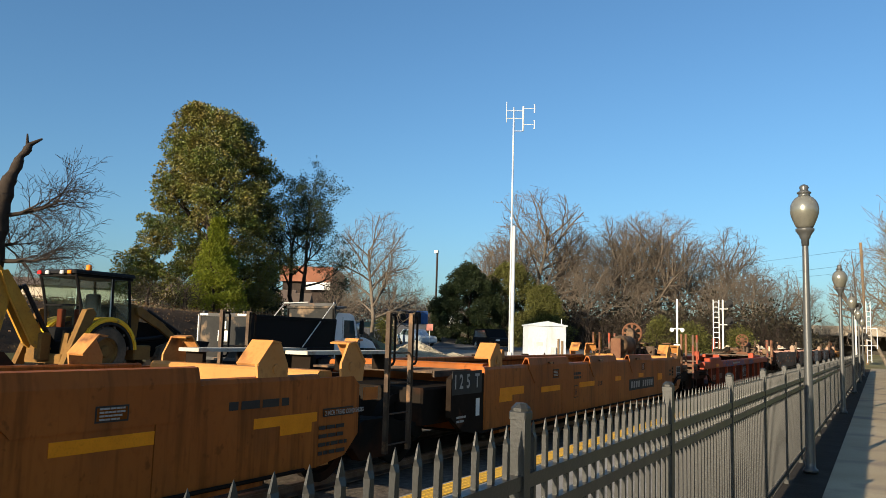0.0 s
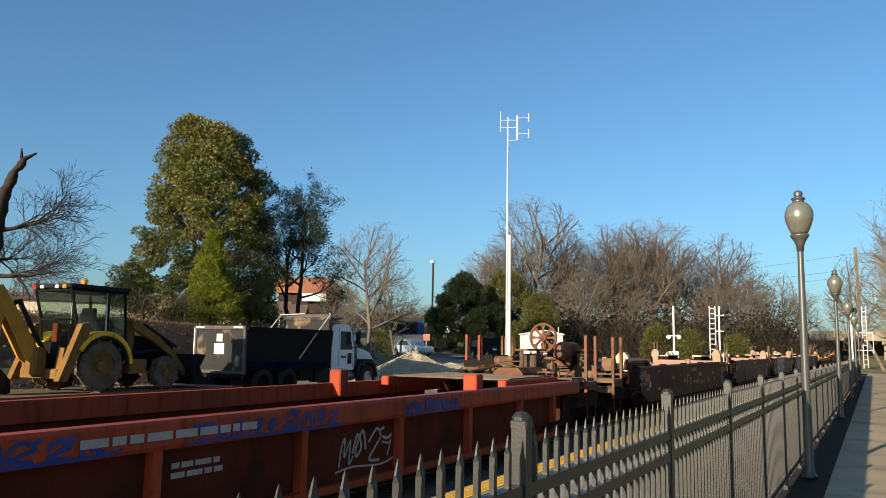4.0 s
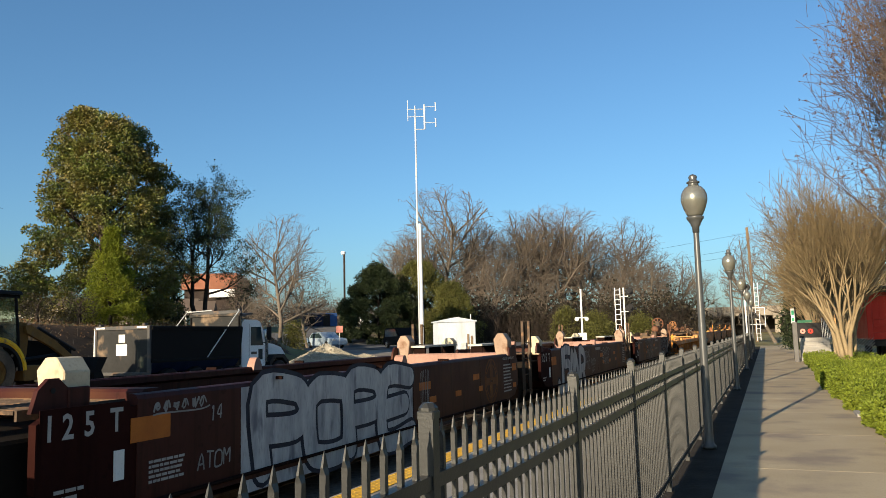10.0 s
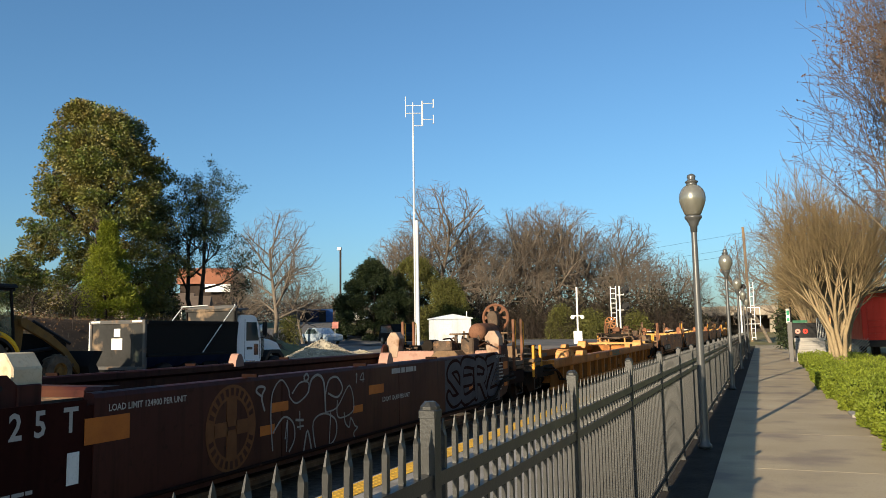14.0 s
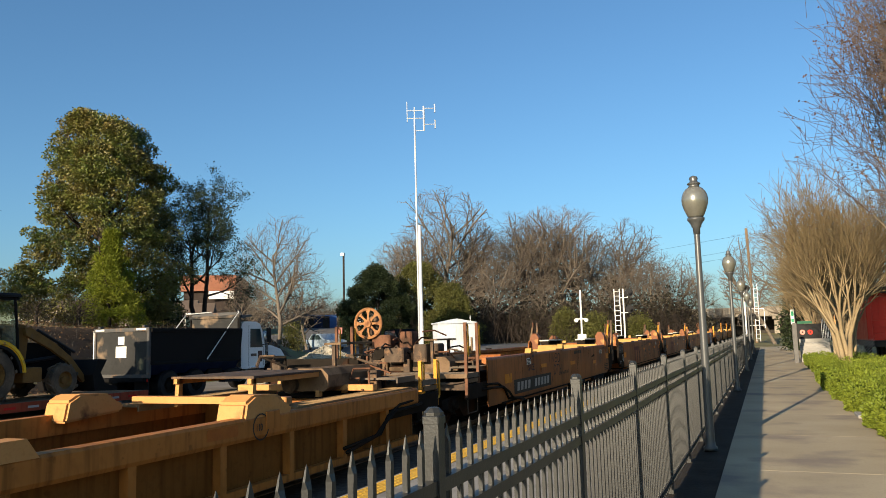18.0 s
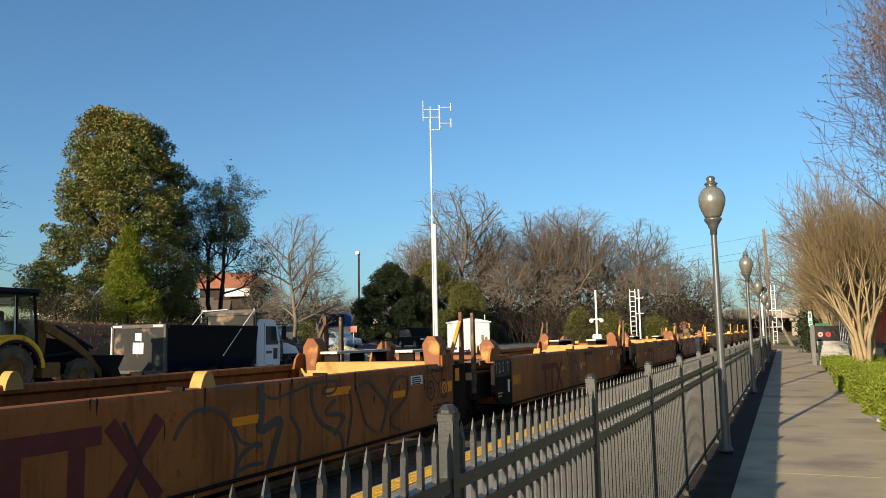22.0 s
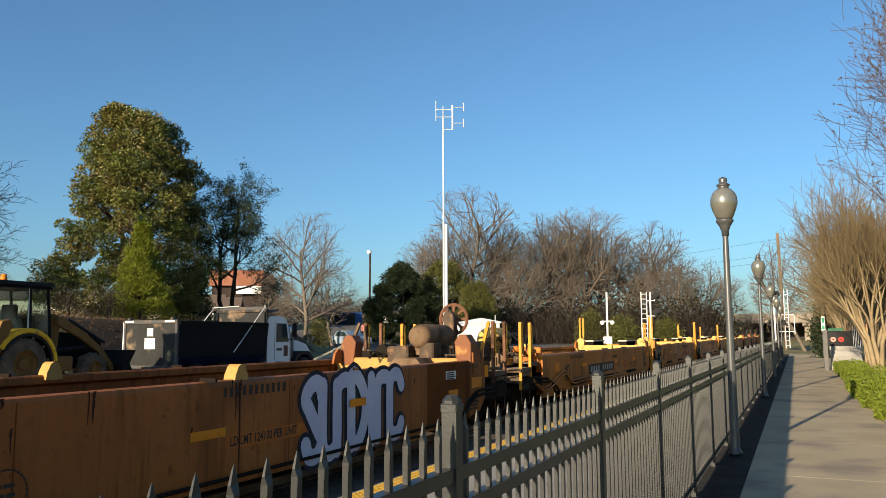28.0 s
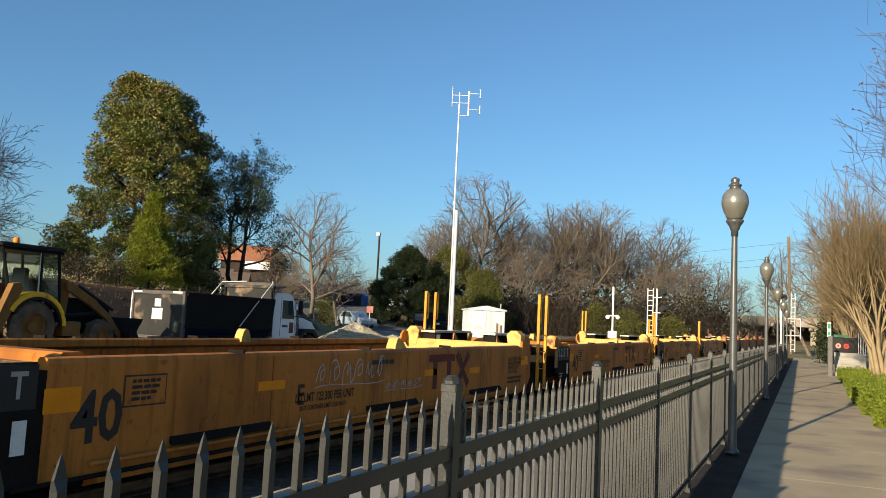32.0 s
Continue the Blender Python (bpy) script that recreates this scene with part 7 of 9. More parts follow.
    for x0, mm in ((-0.62, "red_lens"), (-0.30, "galv"), (0.30, "galv"), (0.60, "amber")):
        blocks(t, "work_light", [(x0 - 0.07, x0 + 0.07, -1.03, -0.97, 2.72, 2.81)], mm, 0.02)
    for x0 in (-0.55, 0.55):
        blocks(t, "tail_light", [(x0 - 0.08, x0 + 0.08, -0.78, -0.72, 1.0, 1.1)], "amber", 0.01)
    blocks(t, "rear_frame", [(-0.75, 0.75, -1.15, -0.78, 0.35, 0.60)], "machine_dull", 0.04)
    blocks(t, "swing_tower", [(-0.28, 0.28, -1.45, -1.1, 0.45, 1.15)], "machine_dull", 0.05)
    # folded boom at the back
    for x0 in (-0.20, 0.12):
        bm = BM()
        prism(bm, [(-1.25, 0.60), (-1.05, 0.72), (-1.45, 1.30), (-2.05, 2.20), (-2.42, 2.70), (-2.60, 2.66), (-2.30, 2.0), (-1.62, 0.85)], "x", x0, x0 + 0.08)
        part("boom", bm, "boom_yellow", t)
    bm = BM()
    prism(bm, [(-2.95, 2.5), (-2.6, 2.8), (-2.3, 2.5), (-2.25, 2.0), (-2.55, 0.6), (-2.8, 0.6), (-2.95, 1.8)], "x", -0.13, 0.13)
    part("dipper", bm, "boom_yellow", t)
    bm = BM()
    prism(bm, [(-2.9, 0.7), (-2.4, 0.65), (-2.1, 0.35), (-2.05, 0.02), (-2.2, -0.02), (-2.45, 0.1), (-2.85, 0.2)], "x", -0.3, 0.3)
    part("digging_bucket", bm, "steel_dark", t)
    for x0, q in ((0.24, ((-1.3, 1.2), (-2.0, 2.35))), (-0.24, ((-1.3, 1.2), (-2.0, 2.35))), (0.0, ((-1.9, 2.3), (-2.6, 1.6)))):
        bm = BM()
        tube(bm, [(x0, *q[0]), (x0, *q[1])], 0.06, 8)
        part("boom_cylinder", bm, "black", t)
    for k in range(4):
        bm = BM()
        tube(bm, [(0.1 - 0.07 * k, -0.9, 0.9), (0.12 - 0.07 * k, -1.25, 1.35 + 0.04 * k), (0.1 - 0.05 * k, -1.6, 1.5), (0.05, -2.0, 2.0)], 0.018, 6)
        part("hose", bm, "black", t)
    return t


cg = bpy.data.materials.new("cab_glass")
cg.use_nodes = True
gn, gl = cg.node_tree.nodes, cg.node_tree.links
tb, gb, mx = gn.new("ShaderNodeBsdfTransparent"), gn.new("ShaderNodeBsdfGlossy"), gn.new("ShaderNodeMixShader")
tb.inputs["Color"].default_value = (0.58, 0.72, 0.72, 1)
gb.inputs["Roughness"].default_value = 0.05
fr = gn.new("ShaderNodeFresnel")
fr.inputs["IOR"].default_value = 2.2
gl.new(fr.outputs[0], mx.inputs[0])
gl.new(tb.outputs[0], mx.inputs[1])
gl.new(gb.outputs[0], mx.inputs[2])
gl.new(mx.outputs[0], gn["Material Output"].inputs["Surface"])
M["cab_glass"] = cg
backhoe(-19.2, 13.78, 0.14, 2)

trailer = thing("equipment_trailer", -19.3, 12.2, -0.42, 2, "orange-red lowboy trailer with a plank deck and red-white tape", "trailer")
for i in range(9):
    blocks(trailer, "plank", [(-1.25 + 0.28 * i, -1.25 + 0.28 * i + 0.26, -3.5, 7.0, 0.46, 0.52)], "wood", 0.01)
for x0 in (-1.3, 1.25):
    blocks(trailer, "side_rail", [(x0, x0 + 0.05, -3.5, 7.05, 0.28, 0.52)], "red", 0.01)
for i in range(14):
    blocks(trailer, "tape", [(1.302, 1.306, -3.2 + 0.72 * i, -2.85 + 0.72 * i, 0.36, 0.42)], "red_lens" if i % 2 else "text_w", 0)
for y0 in (-1.5, -0.6):
    for s in (-1, 1):
        wheel(trailer, s * 0.95, y0, 0.26, 0.26, 0.22, "steel_dark")


def dump_truck(x, y, z, rz):
    """Rear right corner of the body at the origin, heading along y."""
    t = thing("dump_truck", x, y, z, rz, "white-cab dump truck with a worn black steel body", "truck")
    W, L, T = 2.5, 4.5, 2.34
    blocks(t, "frame", [(-1.65, -0.85, 0.1, 7.6, 0.66, 0.92)], "black", 0.02)
    b = new("dump_body")
    b.parent = t
    for x0, x1 in ((-0.06, 0.0), (-W, -W + 0.06)):
        bm = BM()
        prism(bm, [(0.0, 1.22), (L - 0.1, 1.22), (L + 0.05, T), (0.0, T)], "x", x0, x1)
        part("side_panel", bm, "body_black", b)
        bm = BM()
        s_ = 1 if x1 == 0.0 else -1
        e = x1 if s_ > 0 else x0
        prism(bm, [(e, 1.24), (e - s_ * 0.30, 0.86), (e - s_ * 0.36, 0.86), (e - s_ * 0.06, 1.24)], "y", 0.05, L - 0.1)
        part("sloped_side", bm, "body_blue", b, "dark blue sloped lower side")
        blocks(b, "rub_rail", [(min(e - s_ * 0.02, e + s_ * 0.05), max(e - s_ * 0.02, e + s_ * 0.05), 0.02, L - 0.1, 1.20, 1.30)], "body_black", 0.02)
        blocks(b, "upper_rail", [(min(e - s_ * 0.03, e + s_ * 0.05), max(e - s_ * 0.03, e + s_ * 0.05), 0.0, L, T - 0.06, T + 0.05)], "body_black", 0.02)
    blocks(b, "bed", [(-W + 0.3, -0.3, 0.05, L - 0.1, 0.86, 0.96)], "body_black", 0)
    blocks(b, "front_wall", [(-W + 0.02, -0.02, L - 0.08, L, 0.95, 2.82)], "gate_grey", 0.01)
    for xx in (-W + 0.05, -0.11):
        blocks(b, "front_post", [(xx, xx + 0.07, L - 0.13, L - 0.08, T, 2.84)], "body_black", 0.01)
    blocks(b, "front_cap", [(-W, 0.0, L - 0.14, L + 0.04, 2.80, 2.90)], "gate_grey", 0.02)
    bm = BM()
    prism(bm, [(L - 0.02, 2.76), (L - 0.02, 2.86), (L + 0.75, 2.93), (L + 0.75, 2.86)], "x", -W + 0.1, -0.1)
    part("cab_shield", bm, "body_grey", b)
    tg = new("tailgate")
    tg.parent = t
    blocks(tg, "gate_panel", [(-W + 0.08, -0.08, -0.04, 0.02, 0.84, T - 0.02)], "gate_grey", 0.01)
    for q in ((-W, -W + 0.11, -0.08, 0.04, 0.78, T + 0.06), (-0.11, 0.0, -0.08, 0.04, 0.78, T + 0.06), (-W, 0.0, -0.09, 0.05, T - 0.04, T + 0.08), (-W + 0.1, -0.1, -0.075, 0.02, 0.80, 0.90)):
        blocks(tg, "gate_frame", [q], "body_grey", 0.015)
    blocks(tg, "edge_strip", [(-W + 0.1, -W + 0.5, -0.094, -0.09, T, T + 0.06)], "label_w", 0)
    blocks(tg, "edge_strip", [(-W - 0.004, -W + 0.04, -0.086, -0.082, 1.2, T + 0.02)], "label_w", 0)
    blocks(tg, "edge_strip", [(-0.55, -0.12, -0.094, -0.09, T, T + 0.06)], "label_w", 0)
    blocks(tg, "placard", [(-1.50, -1.02, -0.05, -0.042, 1.45, 1.82)], "label_w", 0, "white placard")
    blocks(tg, "placard", [(-1.40, -1.12, -0.05, -0.042, 1.88, 2.14)], "label_w", 0)
    for xx in (-W + 0.2, -0.32):
        blocks(tg, "hinge", [(xx, xx + 0.12, -0.10, 0.06, T + 0.06, T + 0.16)], "body_grey", 0.02)
    blocks(t, "apron", [(-W + 0.1, -0.1, -0.22, 0.05, 0.66, 0.80)], "body_black", 0.02)
    for x0 in (-W + 0.05, -0.22):
        blocks(t, "tail_light", [(x0, x0 + 0.16, -0.06, -0.02, 0.66, 0.74)], "red_lens", 0.01)
    for x0 in (-W + 0.1, -0.75):
        blocks(t, "mud_flap", [(x0, x0 + 0.62, 0.06, 0.08, 0.12, 0.72)], "black", 0)
    for yy in (0.95, 2.2):
        for s in (-2.15, -0.33):
            wheel(t, s, yy, 0.50, 0.50, 0.55, "steel_dark", 0, "black")
    for s in (-2.25, -0.22):
        wheel(t, s, 6.95, 0.52, 0.52, 0.30, "chrome", 0, "black")
    for xx in (0.03, -W - 0.03):
        bm = BM()
        tube(bm, [(xx, 2.6, 1.30), (xx, 4.0, 2.72), (xx, 4.3, 3.0), (xx * 0.5 - 0.2, 4.5, 3.05)], 0.02, 6)
        part("tarp_arm", bm, "galv", t)
    blocks(t, "tarp_roller", [(-W + 0.05, -0.05, L - 0.05, L + 0.12, 2.90, 3.02)], "body_grey", 0.05)
    # cab and hood
    cab = new("cab")
    cab.parent = t
    x0, x1 = -2.3, -0.2
    bm = BM()
    prism(bm, [(4.72, 0.85), (6.15, 0.85), (6.15, 1.72), (5.98, 2.35), (5.85, 2.58), (5.6, 2.66), (4.85, 2.66), (4.72, 2.5)], "x", x0, x1)
    bmesh.ops.bevel(bm, geom=[e for e in bm.edges if abs(e.verts[0].co.x - e.verts[1].co.x) > 1], offset=0.04, segments=2, affect="EDGES")
    part("cab_shell", bm, "white_paint", cab)
    for xx in (x0 - 0.006, x1 + 0.002):
        bm = BM()
        prism(bm, [(5.25, 1.66), (6.02, 1.66), (5.86, 2.38), (5.25, 2.38)], "x", xx, xx + 0.004)
        part("side_window", bm, "glass", cab)
        for ya, za, zb in ((5.15, 0.95, 2.5), (6.06, 0.95, 1.7)):
            blocks(cab, "door_seam", [(xx, xx + 0.003, ya, ya + 0.02, za, zb)], "body_grey", 0)
        blocks(cab, "lower_window", [(xx, xx + 0.004, 5.72, 5.98, 1.10, 1.52)], "glass", 0)
        blocks(cab, "door_mark", [(xx + 0.003, xx + 0.006, 5.28, 5.62, 1.32, 1.42)], "body_grey", 0)
    bm = BM()
    hull(bm, [(x0 + 0.1, 6.15, 1.78), (x1 - 0.1, 6.15, 1.78), (x1 - 0.15, 5.92, 2.48), (x0 + 0.15, 5.92, 2.48)], [(0, 1, 2, 3)])
    part("windscreen", bm, "glass", cab)
    bm = BM()
    prism(bm, [(6.1, 0.85), (7.75, 0.72), (7.92, 0.92), (7.88, 1.30), (7.65, 1.55), (7.1, 1.70), (6.1, 1.80)], "x", x0 + 0.26, x1 - 0.26)
    bmesh.ops.bevel(bm, geom=[e for e in bm.edges if abs(e.verts[0].co.x - e.verts[1].co.x) < 0.01], offset=0.09, segments=3, affect="EDGES")
    part("hood", bm, "white_paint", t, smooth=False)
    for s in (-1, 1):
        xa, xb = sorted(((x0 + x1) / 2 + s * 0.72, (x0 + x1) / 2 + s * 1.16))
        bm = BM()
        prism(bm, [(6.25, 0.55), (6.32, 1.0), (6.6, 1.28), (7.25, 1.28), (7.55, 1.0), (7.66, 0.55), (7.52, 0.55), (7.42, 0.92), (7.15, 1.14), (6.68, 1.14), (6.46, 0.92), (6.4, 0.55)], "x", xa, xb)
        part("fender", bm, "black", t, "black wheel arch")
    blocks(t, "bumper", [(x0, x1, 7.75, 7.98, 0.42, 0.74)], "chrome", 0.03)
    blocks(t, "grille", [(x0 + 0.6, x1 - 0.6, 7.88, 7.93, 0.8, 1.35)], "chrome", 0.01)
    blocks(t, "fuel_tank", [(x1 - 0.45, x1, 3.9, 4.75, 0.42, 0.92)], "black", 0.08)
    bm = BM()
    tube(bm, [(x1 - 0.15, 4.85, 0.62), (x1 - 0.15, 6.2, 0.62)], 0.2, 14)
    part("side_tank", bm, "chrome", t, smooth=True)
    blocks(t, "battery_box", [(x1 - 0.4, x1, 2.9, 3.7, 0.5, 0.95)], "body_black", 0.03)
    for zz in (0.42, 0.86):
        blocks(t, "step", [(x1 - 0.3, x1 + 0.05, 5.2, 5.75, zz, zz + 0.05)], "chrome", 0.02)
    for s, xx in ((1, x1), (-1, x0)):
        bm = BM()
        tube(bm, [(xx, 6.0, 1.75), (xx + s * 0.26, 6.1, 1.8), (xx + s * 0.26, 6.1, 2.45), (xx, 5.9, 2.45)], 0.018, 6)
        part("mirror_arm", bm, "black", cab)
        blocks(cab, "mirror", [(xx + s * 0.26 - 0.1, xx + s * 0.26 + 0.1, 6.02, 6.10, 1.85, 2.40)], "black", 0.02)
        bm = BM()
        lathe(bm, [(0.10, 1.0), (0.10, 1.9), (0.13, 1.92), (0.13, 2.25), (0.06, 2.3)], 14, "z", (xx - s * 0.05, 6.25, 0))
        part("air_cleaner", bm, "chrome", t, smooth=True)
    bm = BM()
    tube(bm, [(x1 - 0.1, 4.62, 1.0), (x1 - 0.1, 4.62, 2.5), (x1 - 0.1, 4.58, 2.75)], 0.06, 10)
    part("exhaust", bm, "galv", t)
    return t


dump_truck(-18.46, 19.58, -0.33, -2.2)

gx, gy = polar(31.3, 37.0)
g2 = Vector(polar(28.5, 37.6)) - Vector((gx, gy))
rnd = random.Random(4)


def pile_z(x, y):
    """The heap: a main cone with a lower shoulder beside it."""
    r1, r2 = math.hypot(x, y), math.hypot(x - g2.x, y - g2.y)
    w = 0.93 + 0.07 * math.sin(3 * math.atan2(y, x) + 1)
    return max(1.72 * max(1 - r1 / 3.6, 0) ** 0.95 * w, 1.28 * max(1 - r2 / 3.0, 0) ** 0.9 * w, -0.1)


bm = BM()
n = 0
while n < 16000:
    x, y = rnd.uniform(-4, 6), rnd.uniform(-4, 6)
    h = pile_z(x, y)
    if h <= 0:
        continue
    n += 1
    s = rnd.uniform(0.022, 0.05)
    o = Vector((x, y, h + rnd.uniform(-0.04, 0.02)))
    hull(bm, [o + Vector((rnd.uniform(-1, 1), rnd.uniform(-1, 1), rnd.uniform(-1, 1))) * 0.3 * s + Vector(v) * s for v in
              ((1, 0, 0), (-1, 0, 0), (0, 1, 0), (0, -1, 0), (0, 0, 0.8), (0, 0, -0.8))],
         [(0, 2, 4), (2, 1, 4), (1, 3, 4), (3, 0, 4), (2, 0, 5), (1, 2, 5), (3, 1, 5), (0, 3, 5)])
grid = [[bm.verts.new((-4 + 0.25 * i, -4 + 0.25 * j, pile_z(-4 + 0.25 * i, -4 + 0.25 * j) - 0.03)) for i in range(41)] for j in range(41)]
for r0, r1 in zip(grid, grid[1:]):
    for i in range(40):
        if max(v.co.z for v in (r0[i], r0[i + 1], r1[i + 1], r1[i])) > -0.05:
            bm.faces.new((r0[i], r0[i + 1], r1[i + 1], r1[i]))
pile = tagged(part("gravel_pile", bm, "stone", None, "heap of pale grey crushed stone", at=(gx, gy, height(gx, gy))), category="gravel", kind="stuff")


# ---- mast, shed, signals, cars, bridge, buildings ----
mx_, my_ = polar(24.24, 42.5)
zb = height(mx_, my_)
mast = thing("radio_mast", mx_, my_, zb, 24, "slim white radio mast with dipole antennas", "mast")
bm = BM()
lathe(bm, [(0.2, 0), (0.2, 0.03), (0.105, 0.05), (0.085, 7.77 - zb), (0.07, 7.79 - zb)], 14, "z", (0.03, 0, 0))
part("lower_tube", bm, "mast_grey", mast, smooth=True)
bm = BM()
lathe(bm, [(0.055, 0.3), (0.052, 7.3 - zb), (0.048, 13.85 - zb), (0.02, 13.9 - zb)], 10, "z", (-0.11, 0, 0))
part("upper_tube", bm, "mast_grey", mast, smooth=True)
bm = BM()
lathe(bm, [(0.08, 8.15 - zb), (0.08, 8.27 - zb)], 10, "z", (-0.11, 0, 0))
part("clamp", bm, "galv", mast)
T_ = 13.95 - zb


def rod(t, name, pts, r, m="white_paint"):
    bm = BM()
    tube(bm, pts, r, 6)
    return part(name, bm, m, t)


rod(mast, "whip_antenna", [(-0.52, 0, T_ - 0.25), (-0.52, 0, T_ + 0.95)], 0.022, "mast_grey")
rod(mast, "crossarm", [(-0.55, 0, T_ - 0.02), (0.42, 0, T_ - 0.02)], 0.022, "mast_grey")
rod(mast, "crossarm", [(-0.55, 0, T_ + 0.42), (0.42, 0, T_ + 0.42)], 0.022, "mast_grey")
rod(mast, "tip", [(-0.11, 0, T_ - 0.1), (-0.11, 0, T_ + 0.62)], 0.03, "mast_grey")
rod(mast, "feeder", [(-0.11, 0, T_ - 0.75), (0.42, 0, T_ - 0.75), (0.42, 0, T_ - 0.62)], 0.022, "mast_grey")
rod(mast, "dipole_mast", [(0.42, 0, T_ - 0.75), (0.42, 0, T_ + 0.68)], 0.055, "mast_grey")
for z in (T_ - 0.38, T_ + 0.55):
    rod(mast, "dipole_arm", [(0.42, 0, z), (1.0, 0, z)], 0.02, "mast_grey")
    rod(mast, "dipole", [(1.0, 0, z - 0.22), (1.06, 0, z - 0.24), (1.06, 0, z + 0.24), (1.0, 0, z + 0.22)], 0.035, "mast_grey")
blocks(mast, "junction_box", [(-0.2, 0.0, -0.2, -0.1, 0.7, 1.15)], "galv", 0.01)

sx, sy = polar(21.9, 42)
shed = thing("equipment_shed", sx, sy, height(sx, sy), 33, "white steel equipment shed with a low gable roof", "shed")
blocks(shed, "wall", [(-0.95, 1.05, -0.85, 0.95, 0.1, 2.62)], "shed_white", 0.015)
bm = BM()
prism(bm, [(-1.02, 2.60), (1.12, 2.60), (1.12, 2.66), (0.05, 2.86), (-1.02, 2.66)], "y", -0.92, 1.02)
part("roof", bm, "shed_white", shed)
blocks(shed, "base", [(-1.0, 1.1, -0.9, 1.0, -0.2, 0.1)], "concrete", 0.02)
dr = blocks(shed, "door", [(-0.70, -0.02, -0.872, -0.852, 0.2, 1.98)], "shed_white", 0.006)
blocks(dr, "vent", [(-0.55, -0.2, -0.882, -0.873, 1.55, 1.75)], "galv", 0)
blocks(dr, "latch", [(-0.14, -0.08, -0.90, -0.872, 1.0, 1.2)], "steel_dark", 0.005)
for i_, xx in enumerate((0.58, 0.78)):
    blocks(shed, "leaning_board", [(xx, xx + 0.09, -0.90, -0.86, 0.1, 1.95 - 0.1 * i_)], "wood", 0.005)
blocks(shed, "wall_seam", [(0.02, 0.04, -0.858, -0.852, 0.2, 2.5)], "galv", 0)
blocks(shed, "meter_box", [(0.2, 0.5, -0.95, -0.852, 1.1, 1.5)], "galv", 0.01)
bm = BM()
tube(bm, [(1.06, 0.7, 1.6), (1.14, 0.7, 2.3), (1.14, 0.7, 3.05)], 0.025, 6)
part("vent_pipe", bm, "galv", shed)


def pole_lamp():
    x, y = polar(29.9, 84)
    t = thing("lot_light", x, y, height(x, y), 0, "dark timber light pole with a small flood lamp", "light pole")
    h = 1.46 + 84 * math.tan(radians(6.35)) - height(x, y)
    rod(t, "pole", [(0, 0, 0), (0, 0, h)], 0.11, "bark_dark")
    blocks(t, "flood_lamp", [(-0.3, 0.15, -0.25, 0.1, h - 0.1, h + 0.22)], "white_paint", 0.05)


pole_lamp()
x, y = polar(12.45, 64)
bell = thing("crossing_mast", x, y, height(x, y), 12, "white crossing signal mast with a warning bell", "signal")
h = 1.46 + 64 * math.tan(radians(3.27)) - height(x, y)
rod(bell, "pole", [(0, 0, 0), (0, 0, h)], 0.075)
rod(bell, "lamp_arm", [(-0.45, 0, h - 2.35), (0.45, 0, h - 2.35)], 0.05)
for s in (-0.4, 0.4):
    bm = BM()
    lathe(bm, [(0.02, -0.1), (0.16, -0.1), (0.17, 0.02), (0.15, 0.12), (0.02, 0.12)], 14, "y", (s, 0, h - 2.45))
    part("flasher", bm, "galv", bell)
blocks(bell, "cabinet", [(-0.35, 0.35, -0.25, 0.25, 0, 1.1)], "white_paint", 0.03)

x, y = polar(9.6, 68)
sig = thing("rail_signal", x, y, height(x, y), 10, "white railway signal with a caged ladder and black hooded lamps", "signal")
h = 1.46 + 68 * math.tan(radians(3.25)) - height(x, y)
rod(sig, "mast", [(0.25, 0, 0), (0.25, 0, h)], 0.07)
for s in (-0.50, -0.05):
    rod(sig, "ladder_rail", [(s, -0.1, 0), (s, -0.1, h)], 0.04)
for i in range(11):
    rod(sig, "rung", [(-0.5, -0.1, 0.4 + 0.42 * i), (-0.05, -0.1, 0.4 + 0.42 * i)], 0.028)
for z0 in (h - 1.9, h - 0.6):
    rod(sig, "bracket", [(0.0, 0, z0 - 0.15), (0.6, 0, z0 - 0.15), (0.6, 0, z0 + 0.4)], 0.045)
for z0 in (h - 0.35, h - 1.75):
    bm = BM()
    lathe(bm, [(0.02, -0.05), (0.34, -0.05), (0.34, 0.05), (0.02, 0.05)], 18, "y", (0.75, -0.05, z0))
    hd = part("signal_head", bm, "black", sig, "round black signal head")
    bm = BM()
    lathe(bm, [(0.14, -0.4), (0.15, -0.4), (0.15, -0.05), (0.14, -0.05)], 12, "y", (0.75, -0.05, z0))
    part("hood", bm, "black", hd)


